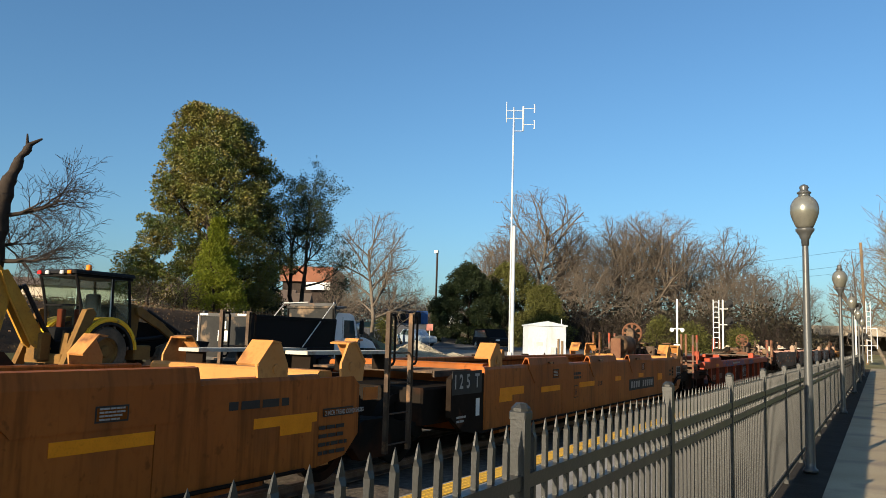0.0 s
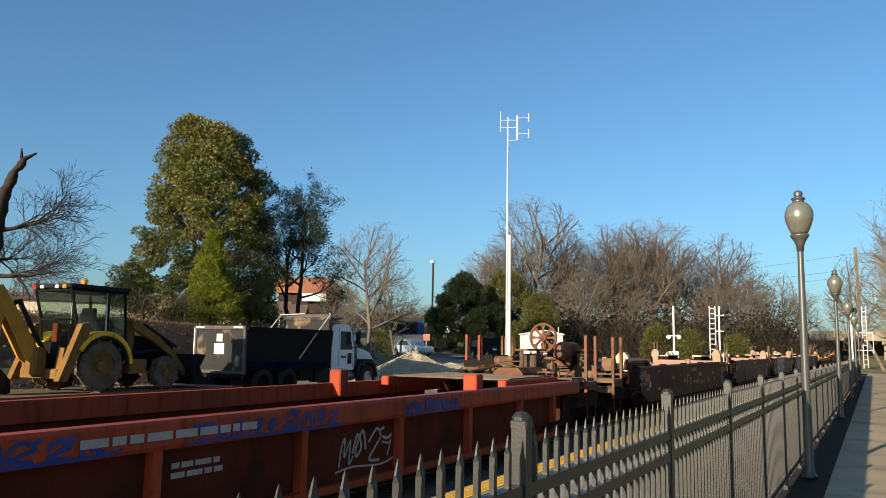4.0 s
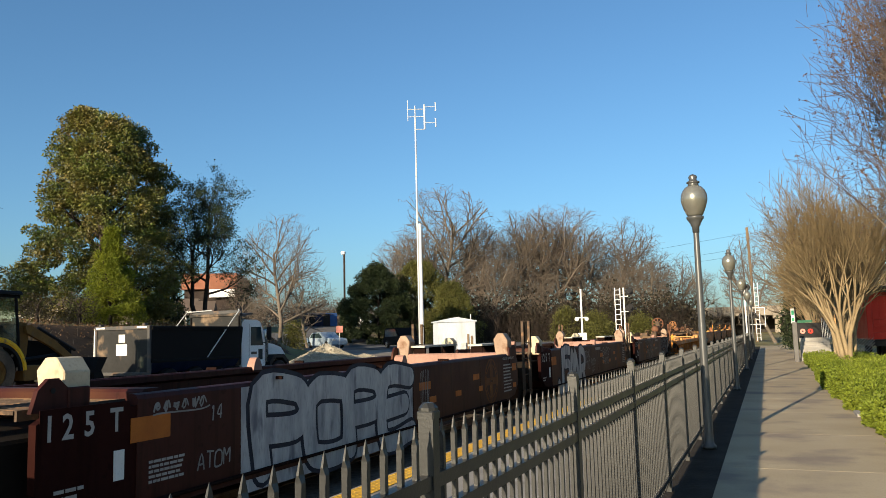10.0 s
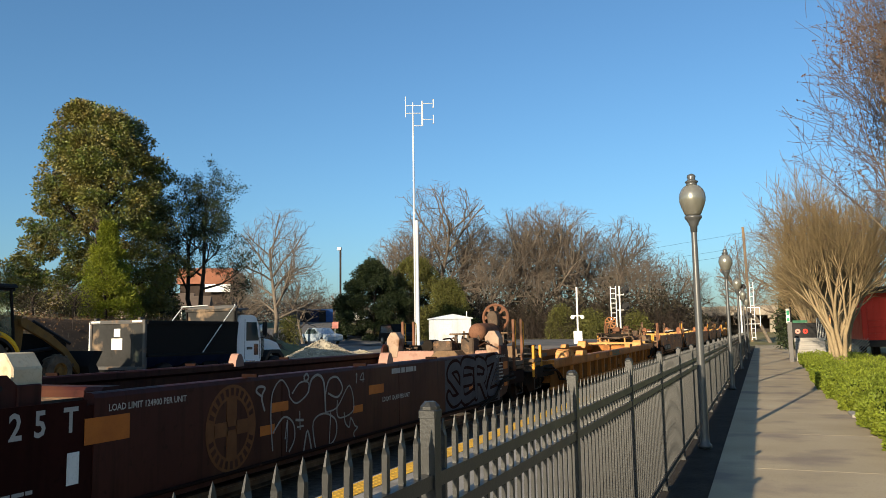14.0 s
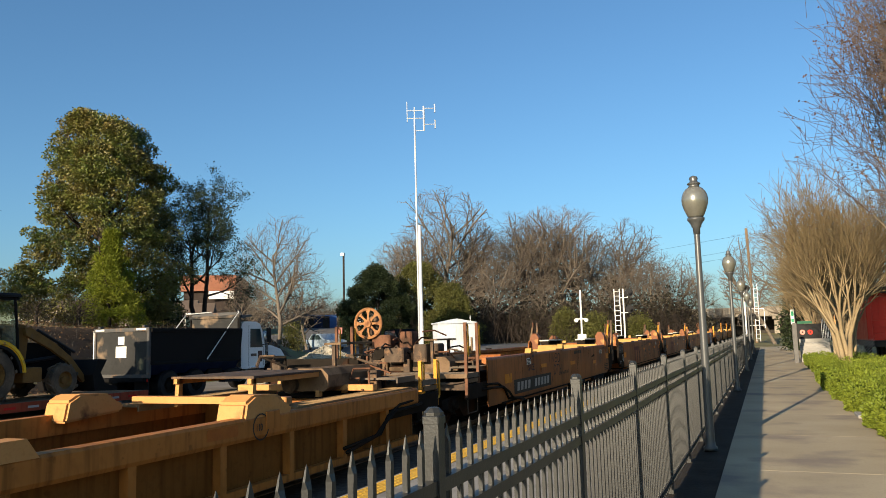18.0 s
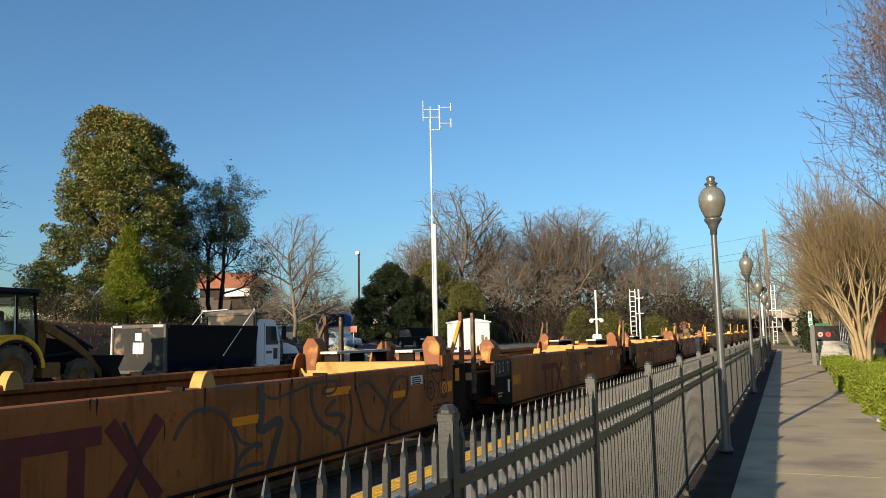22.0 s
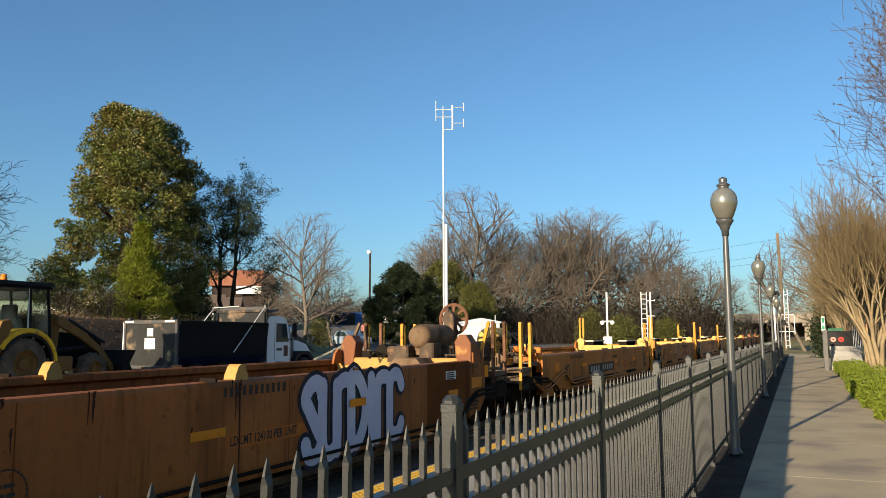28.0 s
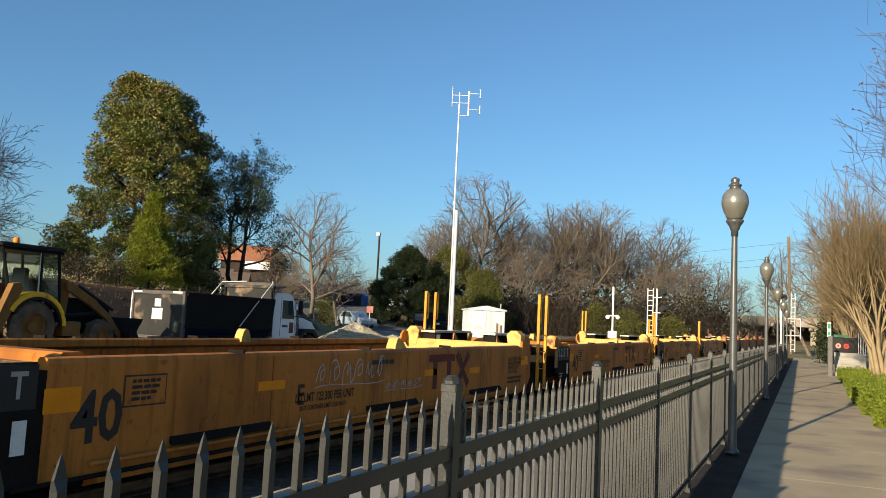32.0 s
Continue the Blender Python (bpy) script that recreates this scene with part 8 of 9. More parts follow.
def crossing_signal(az, d, rz):
    x, y = polar(az, d)
    t = thing("crossing_signal", x, y, 0, rz, "white crossing signal with black hooded lamps and a ladder", "signal")
    h = 1.46 + d * math.tan(radians(3.3))
    rod(t, "mast", [(0, 0, 0), (0, 0, h)], 0.06)
    for z0, s in ((h - 0.45, 0.22), (h - 1.35, 0.22), (h - 2.7, -0.3), (h - 2.7, 0.55)):
        bm = BM()
        lathe(bm, [(0.02, -0.06), (0.26, -0.06), (0.26, 0.06), (0.02, 0.06)], 16, "y", (s, -0.05, z0))
        hd = part("signal_head", bm, "black", t)
        bm = BM()
        prism(bm, [(s - 0.16, z0 - 0.02), (s - 0.12, z0 + 0.14), (s, z0 + 0.2), (s + 0.12, z0 + 0.14), (s + 0.16, z0 - 0.02), (s + 0.14, z0 - 0.02), (s, z0 + 0.17), (s - 0.14, z0 - 0.02)], "y", -0.45, -0.1)
        part("hood", bm, "black", hd)
    for s in (0.72, 1.0):
        rod(t, "ladder_rail", [(s, 0, 0.6), (s, 0, h - 0.1)], 0.025)
    for i in range(12):
        rod(t, "rung", [(0.72, 0, 0.8 + 0.36 * i), (1.0, 0, 0.8 + 0.36 * i)], 0.016)
    for z0 in (h - 3.4, h - 2.1):
        rod(t, "platform_rail", [(0.3, -0.1, z0), (1.4, -0.1, z0)], 0.025)
    rod(t, "platform_post", [(1.4, -0.1, h - 3.6), (1.4, -0.1, h - 2.1)], 0.025)
    blocks(t, "cabinet", [(-0.3, 0.2, -0.2, 0.2, 0, 1.2)], "galv", 0.03)
    return t


crossing_signal(1.2, 66, 0)
x, y = polar(0.7, 98)
up = thing("utility_pole", x, y, 0, 0, "weathered timber utility pole", "pole")
rod(up, "pole", [(0.2, 0, -0.1), (-0.1, 0, 13.6)], 0.16, "wood")
for z0 in (12.9, 11.2, 10.4):
    rod(up, "cable", [(-0.1, 0, z0), (-12, 6, z0 - 0.7), (-26, 14, z0 - 0.9), (-48, 26, z0 - 0.3)], 0.012, "black")


def road_car(az, d, rz, body, label, L=4.6, H=1.5, W=1.85, suv=False):
    x, y = polar(az, d)
    t = thing("parked_car", x, y, height(x, y) + 0.09, rz, label, "car")
    a = L / 2
    prof = [(-a, 0.45), (-a + 0.02, 0.85), (-a + 0.15, 1.0), (-a + 0.35, H - 0.12) if suv else (-a + 0.7, 1.02), (-a + 0.6, H) if suv else (-a + 1.3, H - 0.05), (a - 2.0, H), (a - 1.3, 1.02), (a - 0.25, 0.92), (a, 0.7), (a, 0.4), (a - 0.1, 0.28), (-a + 0.1, 0.28)]
    bm = BM()
    prism(bm, prof, "y", -W / 2, W / 2)
    bmesh.ops.bevel(bm, geom=[e for e in bm.edges if abs(e.verts[0].co.y) > W / 2 - 0.01 and abs(e.verts[1].co.y - e.verts[0].co.y) < 0.01], offset=0.07, segments=2, affect="EDGES")
    part("body", bm, body, t)
    for s in (-1, 1):
        bm = BM()
        y0 = s * (W / 2 + 0.001)
        g = [(-a + (0.5 if suv else 1.0), 1.0), (-a + (0.62 if suv else 1.35), H - 0.14), (a - 2.05, H - 0.12), (a - 1.55, 1.0)]
        prism(bm, g, "y", min(y0, y0 + s * 0.006), max(y0, y0 + s * 0.006))
        part("side_window", bm, "glass", t)
        for xx in (-a + 0.85, a - 0.9):
            bm = BM()
            lathe(bm, [(0.02, -0.1), (0.3, -0.11), (0.34, -0.08), (0.34, 0.08), (0.3, 0.11), (0.02, 0.1)], 18, "y", (xx, s * (W / 2 - 0.08), 0.34))
            wl = part("wheel", bm, "rubber", t)
            bm = BM()
            lathe(bm, [(0.02, -0.115), (0.2, -0.115), (0.21, 0.115), (0.02, 0.115)], 14, "y", (xx, s * (W / 2 - 0.08), 0.34))
            part("rim", bm, "chrome", wl)
    for xx, mm, nm in ((a - 0.02, "label_w", "headlight"), (-a - 0.005, "red_lens", "tail_light")):
        for s in (-0.65, 0.65):
            blocks(t, nm, [(xx - 0.02, xx + 0.03, s - 0.18, s + 0.18, 0.72, 0.86)], mm, 0.01)
    return t


road_car(25.6, 68, -39, "body_black", "black sport utility vehicle parked by the road", 4.7, 1.75, 1.9, True)
road_car(31.3, 75, -24, "silver_blue", "pale silver-blue car on the road", 4.6, 1.55)
road_car(29.0, 118, 10, "white_paint", "white car far up the side road", 4.6, 1.5)

# bridge over the line
bridge = thing("road_bridge", 0, 150, 0, 0, "weathered concrete road bridge over the railway", "bridge")
blocks(bridge, "deck", [(-60, 26, 0, 9, 4.0, 4.95)], "bridge", 0.05)
for i in range(20):
    blocks(bridge, "parapet_panel", [(-60 + 4.3 * i, -60 + 4.3 * i + 4.2, 0.1, 0.4, 4.95, 5.68)], "bridge", 0.03)
for x0 in (-32, -14.5, 1.6):
    for yy in (1.0, 7.0):
        blocks(bridge, "pier", [(x0, x0 + 0.9, yy, yy + 0.9, -0.6, 4.0)], "bridge", 0.05)
    blocks(bridge, "pier_cap", [(x0 - 0.3, x0 + 1.2, 0.3, 8.7, 3.4, 4.0)], "bridge", 0.05)
# added wall: fills the opening below the deck with painted shade
blocks(bridge, "back_wall", [(-44, 9, 8.9, 9.6, -0.5, 4.0)], "bridge_dark", 0.05)
blocks(bridge, "abutment", [(9, 26, 0.5, 9, -0.5, 4.0), (-60, -44, 0.5, 9, -0.5, 4.0)], "bridge", 0.05)
bm = BM()
prism(bm, [(2.5, -0.2), (26, -0.2), (26, 3.6), (9, 3.4)], "y", 135, 150.4)
tagged(part("clay_bank", bm, "clay", None, "bare orange clay bank under the bridge"), category="bank", kind="structure")


def house(az, d, w, h, dep, rz, wall, roof, label, roof_h=1.6, openings=2):
    x, y = polar(az, d)
    t = thing("house", x, y, height(x, y) - 0.2, rz, label, "house", "houses behind the lot")
    blocks(t, "wall", [(-w / 2, w / 2, 0, dep, 0, h)], wall, 0.02)
    bm = BM()
    prism(bm, [(-0.4, h), (dep + 0.4, h), (dep / 2, h + roof_h)], "x", -w / 2 - 0.3, w / 2 + 0.3)
    part("roof", bm, roof, t)
    for i in range(openings):
        xx = -w / 2 + w * (i + 0.5) / openings
        wd = blocks(t, "window", [(xx - 0.5, xx + 0.5, -0.05, 0.02, 1.0, 2.3)], "white_paint", 0.01)
        blocks(wd, "pane", [(xx - 0.42, xx + 0.42, -0.065, -0.052, 1.08, 2.22)], "glass", 0)
    return t


x, y = polar(38.4, 92)
bb = thing("commercial_building", x, y, height(x, y), 30, "brick commercial building with a tiled mansard roof and white sign", "building")
z0 = 1.46 + 92 * math.tan(radians(4.0)) - height(x, y)
blocks(bb, "wall", [(-4.6, 1.0, 0, 12, 0, z0)], "brick", 0.03)
bm = BM()
prism(bm, [(-0.6, z0 - 0.3), (12.6, z0 - 0.3), (12.2, z0 + 1.55), (0.2, z0 + 1.55)], "x", -4.9, 1.3)
part("mansard_roof", bm, "roof_tile", bb)
blocks(bb, "sign_board", [(-1.7, 1.1, -0.75, -0.62, z0 - 1.25, z0 - 0.35)], "white_paint", 0.02, "blank white sign board")
for i in range(2):
    wd = blocks(bb, "window", [(-2.4 + 1.75 * i, -1.2 + 1.75 * i, -0.06, 0.02, 0.8, 2.2)], "white_paint", 0.02)
    blocks(wd, "pane", [(-2.3 + 1.75 * i, -1.3 + 1.75 * i, -0.075, -0.062, 0.9, 2.1)], "glass", 0)
house(57.6, 78, 11, 3.3, 8, 40, "beige", "hay", "low beige house with a brown roof", 0.9, 3)
house(51.5, 70, 9, 3.1, 7, 35, "beige", "hay", "low tan house behind the bank", 0.8, 3)
house(44.2, 66, 8, 2.3, 7, 35, "beige", "hay", "grey weatherboard house with white lattice", 1.4, 3)
house(41.8, 62, 5, 2.0, 5, 35, "body_grey", "hay", "small grey weathered outbuilding", 1.2, 2)
for i, (az, mm) in enumerate(((33.2, "body_grey"), (32.5, "black"), (31.9, "body_blue"), (31.4, "black"), (30.9, "tarp_blue"))):
    x, y = polar(az, 106)
    t = thing("dumpster", x, y, height(x, y), 31, "dark blue steel rubbish skip" if i % 2 else "dark grey steel rubbish skip", "container", "skips beside the side road")
    bm = BM()
    prism(bm, [(-0.95, 0.05), (0.95, 0.05), (1.05, 1.2), (0.9, 1.85), (-1.05, 1.6)], "x", -0.8, 0.8)
    part("bin", bm, mm, t)
    blocks(t, "lid", [(-0.82, 0.82, -1.06, 0.0, 1.62, 1.68)], "black", 0.01)
x, y = polar(29.6, 108)
t = thing("green_shed", x, y, height(x, y), 30, "small green metal shed by the road", "shed")
blocks(t, "wall", [(-1.2, 1.2, 0, 3, 0, 2.4)], "green_paint", 0.02)
blocks(t, "roof", [(-1.4, 1.4, -0.2, 3.2, 2.4, 2.55)], "galv", 0.02)
x, y = polar(30.3, 72)
t = thing("road_sign", x, y, height(x, y), 30, "small red and white sign on a post", "sign")
rod(t, "post", [(0, 0, 0), (0, 0, 2.0)], 0.03, "galv")
blocks(t, "plate", [(-0.3, 0.3, -0.05, -0.03, 1.5, 2.1)], "red_sign", 0)

# ---- right of the walkway: steps, mural, caboose ----
st = thing("steps", 1.42, 38.2, 0, 0, "pale concrete steps beside the walkway", "steps")
for i in range(6):
    blocks(st, "step", [(0, 1.25, 0.3 * i, 0.3 * i + 0.34, 0.17 * i if i else -0.05, 0.17 * (i + 1))], "pale_step", 0.012)
for i, (xx, yy) in enumerate(((1.16, 37.6), (1.2, 39.2), (1.24, 41.0))):
    t = thing("gate_panel", xx, yy, 0, 0, "grey metal railing panel beside the steps", "railing", "railing panels by the steps")
    blocks(t, "panel", [(-0.05, 0.13, 0, 0.06, 0, 1.75 - 0.1 * i)], "rail_grey", 0.01)
mu = thing("mural_board", 1.65, 41.2, 0.9, 0, "dark railing board with painted red wheels", "board")
blocks(mu, "board", [(-0.28, 1.3, 0, 0.06, 0.0, 0.82)], "black", 0.01)
for xx, mm in ((0.0, "red_sign"), (0.34, "caboose_red")):
    bm = BM()
    lathe(bm, [(0.04, -0.03), (0.12, -0.03), (0.12, 0.0), (0.04, 0.0)], 16, "y", (xx, -0.005, 0.42), caps=False)
    part("painted_wheel", bm, mm, mu)
blocks(mu, "sign_strip", [(-0.2, 0.45, -0.02, 0.0, 0.83, 0.95)], "green_paint", 0)
for i in range(7):
    rod(mu, "bar", [(0.85 + 0.07 * i, -0.02, 0.0), (0.85 + 0.07 * i, -0.02, 1.05)], 0.012, "galv")
sp = thing("street_sign", 1.55, 46.5, 0, 0, "dark pole with a green and white street sign", "sign")
rod(sp, "pole", [(0, 0, 0), (0, 0, 4.6)], 0.05, "black")
blocks(sp, "plate", [(-0.22, -0.04, -0.04, -0.02, 1.75, 2.55)], "label_w", 0)
blocks(sp, "plate_bar", [(-0.2, -0.06, -0.05, -0.042, 2.2, 2.45)], "green_sign", 0)
blocks(sp, "plate_bar", [(-0.2, -0.06, -0.05, -0.042, 1.85, 2.05)], "green_sign", 0)
bm = BM()
for i in range(-9, 10):
    for s in (-1, 1):
        a, b = 0.13 * i, 0.13 * i + s * 0.9
        lo, hi_ = 0.0, 0.9
        x0, x1 = a, b
        if x1 > 1.2:
            hi_ = (1.2 - x0) / (x1 - x0) * 0.9
            x1 = 1.2
        if x1 < -1.2:
            hi_ = (x0 + 1.2) / (x0 - x1) * 0.9
            x1 = -1.2
        if hi_ > 0.05:
            tube(bm, [(x0, 0.01 * s, lo), (x1, 0.01 * s, hi_)], 0.014, 4)
lt = thing("lattice_panel", 3.4, 40.5, 0.05, 0, "pale timber lattice panel", "lattice")
part("lattice", bm, "pale_step", lt)
cb = thing("caboose", 5.95, 41.0, 0, 0, "bright red caboose on display behind the trees", "caboose")
blocks(cb, "body_shell", [(-1.45, 1.45, 0.9, 9.5, 0.85, 3.1)], "caboose_red", 0.03)
blocks(cb, "underframe", [(-1.4, 1.4, 0.0, 10.4, 0.55, 0.85)], "black", 0.03)
bm = BM()
prism(bm, [(-1.6, 3.08), (1.6, 3.08), (1.2, 3.3), (0, 3.4), (-1.2, 3.3)], "y", 0.0, 10.4)
part("roof", bm, "black", cb)
for i in range(11):
    blocks(cb, "board", [(-1.44 + 0.263 * i, -1.44 + 0.263 * i + 0.25, 0.88, 0.905, 0.88, 3.05)], "caboose_red", 0.006)
wn_ = blocks(cb, "door", [(-0.4, 0.4, 0.86, 0.885, 0.9, 2.8)], "caboose_red", 0.01)
blocks(wn_, "pane", [(-0.25, 0.25, 0.845, 0.858, 1.9, 2.6)], "glass", 0)
for xx in (-1.3, 1.3):
    rod(cb, "end_rail", [(xx, 0.1, 0.85), (xx, 0.1, 3.1)], 0.03, "caboose_red")
for zz in (1.2, 1.5, 1.8):
    rod(cb, "end_rail", [(-1.3, 0.1, zz), (1.3, 0.1, zz)], 0.025, "caboose_red")
for yy in (1.8, 3.4, 7.0, 8.6):
    for xx in (-0.75, 0.75):
        bm = BM()
        lathe(bm, [(0.02, -0.06), (0.42, -0.06), (0.42, 0.06), (0.02, 0.06)], 20, "x", (xx, yy, 0.42))
        part("wheel", bm, "steel_dark", cb)


# ---- trees ----
def grow(seed, H, trunk, r0, spec, multi=1, lean=0.2, up=0.25, wob=0.22, r_min=0.012, start=0.5):
    """Branch segments of a tree. spec, level by level: how many, how long (of H), at what angle, how thin."""
    rnd = random.Random(seed)
    segs, tips = [], []

    def limb(p, d, length, r, lvl):
        n = 4 if lvl < 2 else 3 if lvl < 3 else 2
        pts, rr = [p.copy()], [r]
        for i in range(n):
            d = (d + Vector((rnd.gauss(0, wob), rnd.gauss(0, wob), rnd.gauss(0, wob * 0.6) + up * 0.35)) * 0.6).normalized()
            p = p + d * (length / n)
            pts.append(p.copy())
            rr.append(max(r * (1 - 0.55 * (i + 1) / n), r_min * 0.7))
            segs.append((pts[-2], pts[-1], rr[-2], rr[-1]))
        if lvl >= len(spec):
            tips.append((pts[-1], d.copy()))
            return
        k, ln, ang, thin = spec[lvl]
        s0 = start if lvl == 0 else 0.22
        a0 = rnd.uniform(0, 6.283)
        for j in range(k):
            f = min(s0 + (1 - s0) * (j + rnd.uniform(0.2, 1.0)) / k, 0.999)
            i = int(f * n)
            q = pts[i].lerp(pts[i + 1], f * n - i)
            dd = (pts[i + 1] - pts[i]).normalized()
            a = a0 + j * 2.4 + rnd.uniform(-0.5, 0.5)
            u = dd.orthogonal().normalized()
            w = dd.cross(u)
            th = radians(ang) * rnd.uniform(0.65, 1.25) * (1.15 - 0.4 * f)
            nd = dd * math.cos(th) + (u * math.cos(a) + w * math.sin(a)) * math.sin(th)
            limb(q, nd, H * ln * rnd.uniform(0.7, 1.2), max(rr[i] * thin, r_min), lvl + 1)

    for m in range(multi):
        a = 6.283 * m / multi + rnd.random()
        k = 0.0 if multi == 1 else lean * rnd.uniform(0.5, 1.4)
        d = Vector((math.cos(a) * k, math.sin(a) * k, 1)).normalized()
        o = Vector((math.cos(a), math.sin(a), 0)) * (0.15 if multi > 1 else 0)
        limb(o, d, H * trunk * rnd.uniform(0.9, 1.1), r0, 0)
    top = max(max(s[0].z, s[1].z) for s in segs)
    k = H / top
    return [(a * k, b * k, ra, rb) for a, b, ra, rb in segs], [(p * k, d) for p, d in tips]


def seg_mesh(name, segs, m, lo=0.0, hi=9.9):
    """The branches whose radius lies between lo and hi, as one mesh."""
    vs, fs = [], []
    for a, b, ra, rb in segs:
        if not lo <= ra < hi:
            continue
        d = b - a
        if d.length < 1e-5:
            continue
        d.normalize()
        u = d.orthogonal().normalized()
        w = d.cross(u)
        n = 8 if ra > 0.06 else 4 if ra > 0.02 else 3
        k = len(vs)
        for p, r in ((a - d * ra * 0.4, ra), (b, rb)):
            for j in range(n):
                c, s = math.cos(6.2832 * j / n), math.sin(6.2832 * j / n)
                vs.append(p + (u * c + w * s) * r)
        fs += [(k + j, k + (j + 1) % n, k + n + (j + 1) % n, k + n + j) for j in range(n)]
    me = bpy.data.meshes.new(name)
    me.from_pydata(vs, [], fs)
    me.materials.append(M[m])
    me.shade_smooth()
    return me


def leaf_mesh(name, spots, size, m, seed=1, aspect=0.45, droop=0.3, fold=0.25):
    """Many small leaves: spots holds (place, outward way)."""
    rnd = np.random.RandomState(seed)
    n = len(spots)
    P = np.array([s[0] for s in spots], float)
    N = np.array([s[1] for s in spots], float) + rnd.normal(0, 0.55, (n, 3))
    N[:, 2] -= droop
    N /= np.linalg.norm(N, axis=1)[:, None] + 1e-9
    A = np.cross(N, rnd.normal(0, 1, (n, 3)))
    A /= np.linalg.norm(A, axis=1)[:, None] + 1e-9
    B = np.cross(N, A)
    S = size * rnd.uniform(0.6, 1.35, (n, 1))
    v = np.empty((n, 4, 3))
    v[:, 0] = P
    v[:, 1] = P + N * S * 0.5 + A * S * aspect * 0.5 - B * S * fold * 0.3
    v[:, 2] = P + N * S
    v[:, 3] = P + N * S * 0.5 - A * S * aspect * 0.5 - B * S * fold * 0.3
    idx = np.arange(n * 4).reshape(n, 4)
    f = np.concatenate([idx[:, [0, 1, 2]], idx[:, [0, 2, 3]]])
    me = bpy.data.meshes.new(name)
    me.from_pydata(v.reshape(-1, 3).tolist(), [], f.tolist())
    me.materials.append(M[m])
    return me


def tree_thing(name, x, y, z, rz, label, parts, group="", scale=1.0, category="tree"):
    t = thing(name, x, y, z, rz, label, category, group)
    for pn, me in parts:
        o = piece(pn, me, t, Matrix.Diagonal((scale, scale, scale, 1)))
        if pn in ("twig_spray", "crown", "seed_spray"):
            o["kind"] = "stuff"
    return t


def crown_spots(seed, n, blobs, inner=0.55):
    """Leaf places in the outer shells of many overlapping clumps: (x, y, z, radius, flattening)."""
    rnd = np.random.RandomState(seed)
    w = np.array([b[3] ** 2 for b in blobs])
    pick = rnd.choice(len(blobs), n, p=w / w.sum())
    out = []
    for k in pick:
        bx, by, bz, r, fl = blobs[k]
        d = rnd.normal(0, 1, 3)
        d /= np.linalg.norm(d)
        rr = r * (inner + (1 - inner) * rnd.random() ** 0.5) * (1 + 0.18 * rnd.normal())
        out.append(((bx + d[0] * rr, by + d[1] * rr, bz + d[2] * rr * fl), (d[0], d[1], d[2] * 0.6 + 0.25)))
    return out


def clumps(seed, n, prof, r0, r1, off=None):
    """Clumps through a crown; prof: (height, radius) pairs; off: (height, sideways shift) pairs."""
    rnd = random.Random(seed)
    zs, rs = zip(*prof)
    out = []
    for i in range(n):
        z = rnd.uniform(zs[0], zs[-1])
        R = float(np.interp(z, zs, rs)) * rnd.uniform(0.82, 1.08)
        a = rnd.uniform(0, 6.283)
        r = rnd.uniform(r0, r1)
        k = max(R - r * 0.6, 0) * (rnd.uniform(0.35, 1.0) ** 0.4)
        ox, oy = (float(np.interp(z, [o[0] for o in off], [o[j] for o in off])) for j in (1, 2)) if off else (0, 0)
        out.append((k * math.cos(a) + ox, k * math.sin(a) + oy, z, r, rnd.uniform(0.6, 0.85)))
    return out


# the great magnolia on the bank: a broad skirt, a waist, a domed head that leans
MA = 46.65
x, y = polar(MA, 50)
sd = Vector((-math.cos(radians(MA)), -math.sin(radians(MA))))   # sideways across the line of sight
prof = [(0.2, 3.9), (1.1, 4.7), (2.2, 5.2), (3.8, 4.9), (5.1, 4.75), (6.2, 4.35), (7.3, 3.9), (8.4, 3.75), (10.0, 3.4), (11.4, 2.75), (12.3, 2.15), (13.0, 0.7)]
offs = [(0.2, -0.45), (2.2, 0.2), (3.8, -0.15), (6.2, -0.35), (7.3, -0.65), (10.0, -0.25), (11.4, -0.25), (12.3, 0.15), (13.0, 1.1)]
off = [(z, k * sd.x, k * sd.y) for z, k in offs]
bl = clumps(3, 430, prof, 0.34, 0.72, off)
bl += [(k * sd.x, k * sd.y, z, r, 0.75) for k, z, r in ((1.15, 13.1, 0.5), (1.9, 12.6, 0.5), (-1.6, 12.3, 0.6), (4.6, 1.5, 0.6), (2.9, 7.6, 0.45), (-4.6, 7.2, 0.5), (-5.0, 3.5, 0.6))]
segs, tips = grow(11, 11.8, 0.8, 0.34, [(14, 0.28, 65, 0.5), (4, 0.12, 40, 0.5)], start=0.15)
tree_thing("magnolia_tree", x, y, height(x, y) - 0.1, 0, "tall broad evergreen magnolia with bronze-green leaves",
           [("trunk", seg_mesh("trunk", segs, "bark_dark")), ("crown", leaf_mesh("crown", crown_spots(5, 150000, bl, 0.80), 0.155, "magnolia", 6, 0.55))])
# the young conifer before it
x, y = polar(45.95, 45)
bl = clumps(8, 260, [(0.1, 1.75), (1.2, 1.75), (2.6, 1.25), (4.0, 0.65), (5.1, 0.1)], 0.20, 0.40)
segs, tips = grow(12, 4.9, 0.9, 0.09, [(20, 0.2, 70, 0.4)], start=0.1)
tree_thing("conifer_tree", x, y, height(x, y) - 0.1, 0, "bright green young conifer on the bank", [("trunk", seg_mesh("trunk", segs, "bark_dark")), ("crown", leaf_mesh("crown", crown_spots(9, 30000, bl, 0.7), 0.16, "conifer", 6, 0.26, -0.35))])
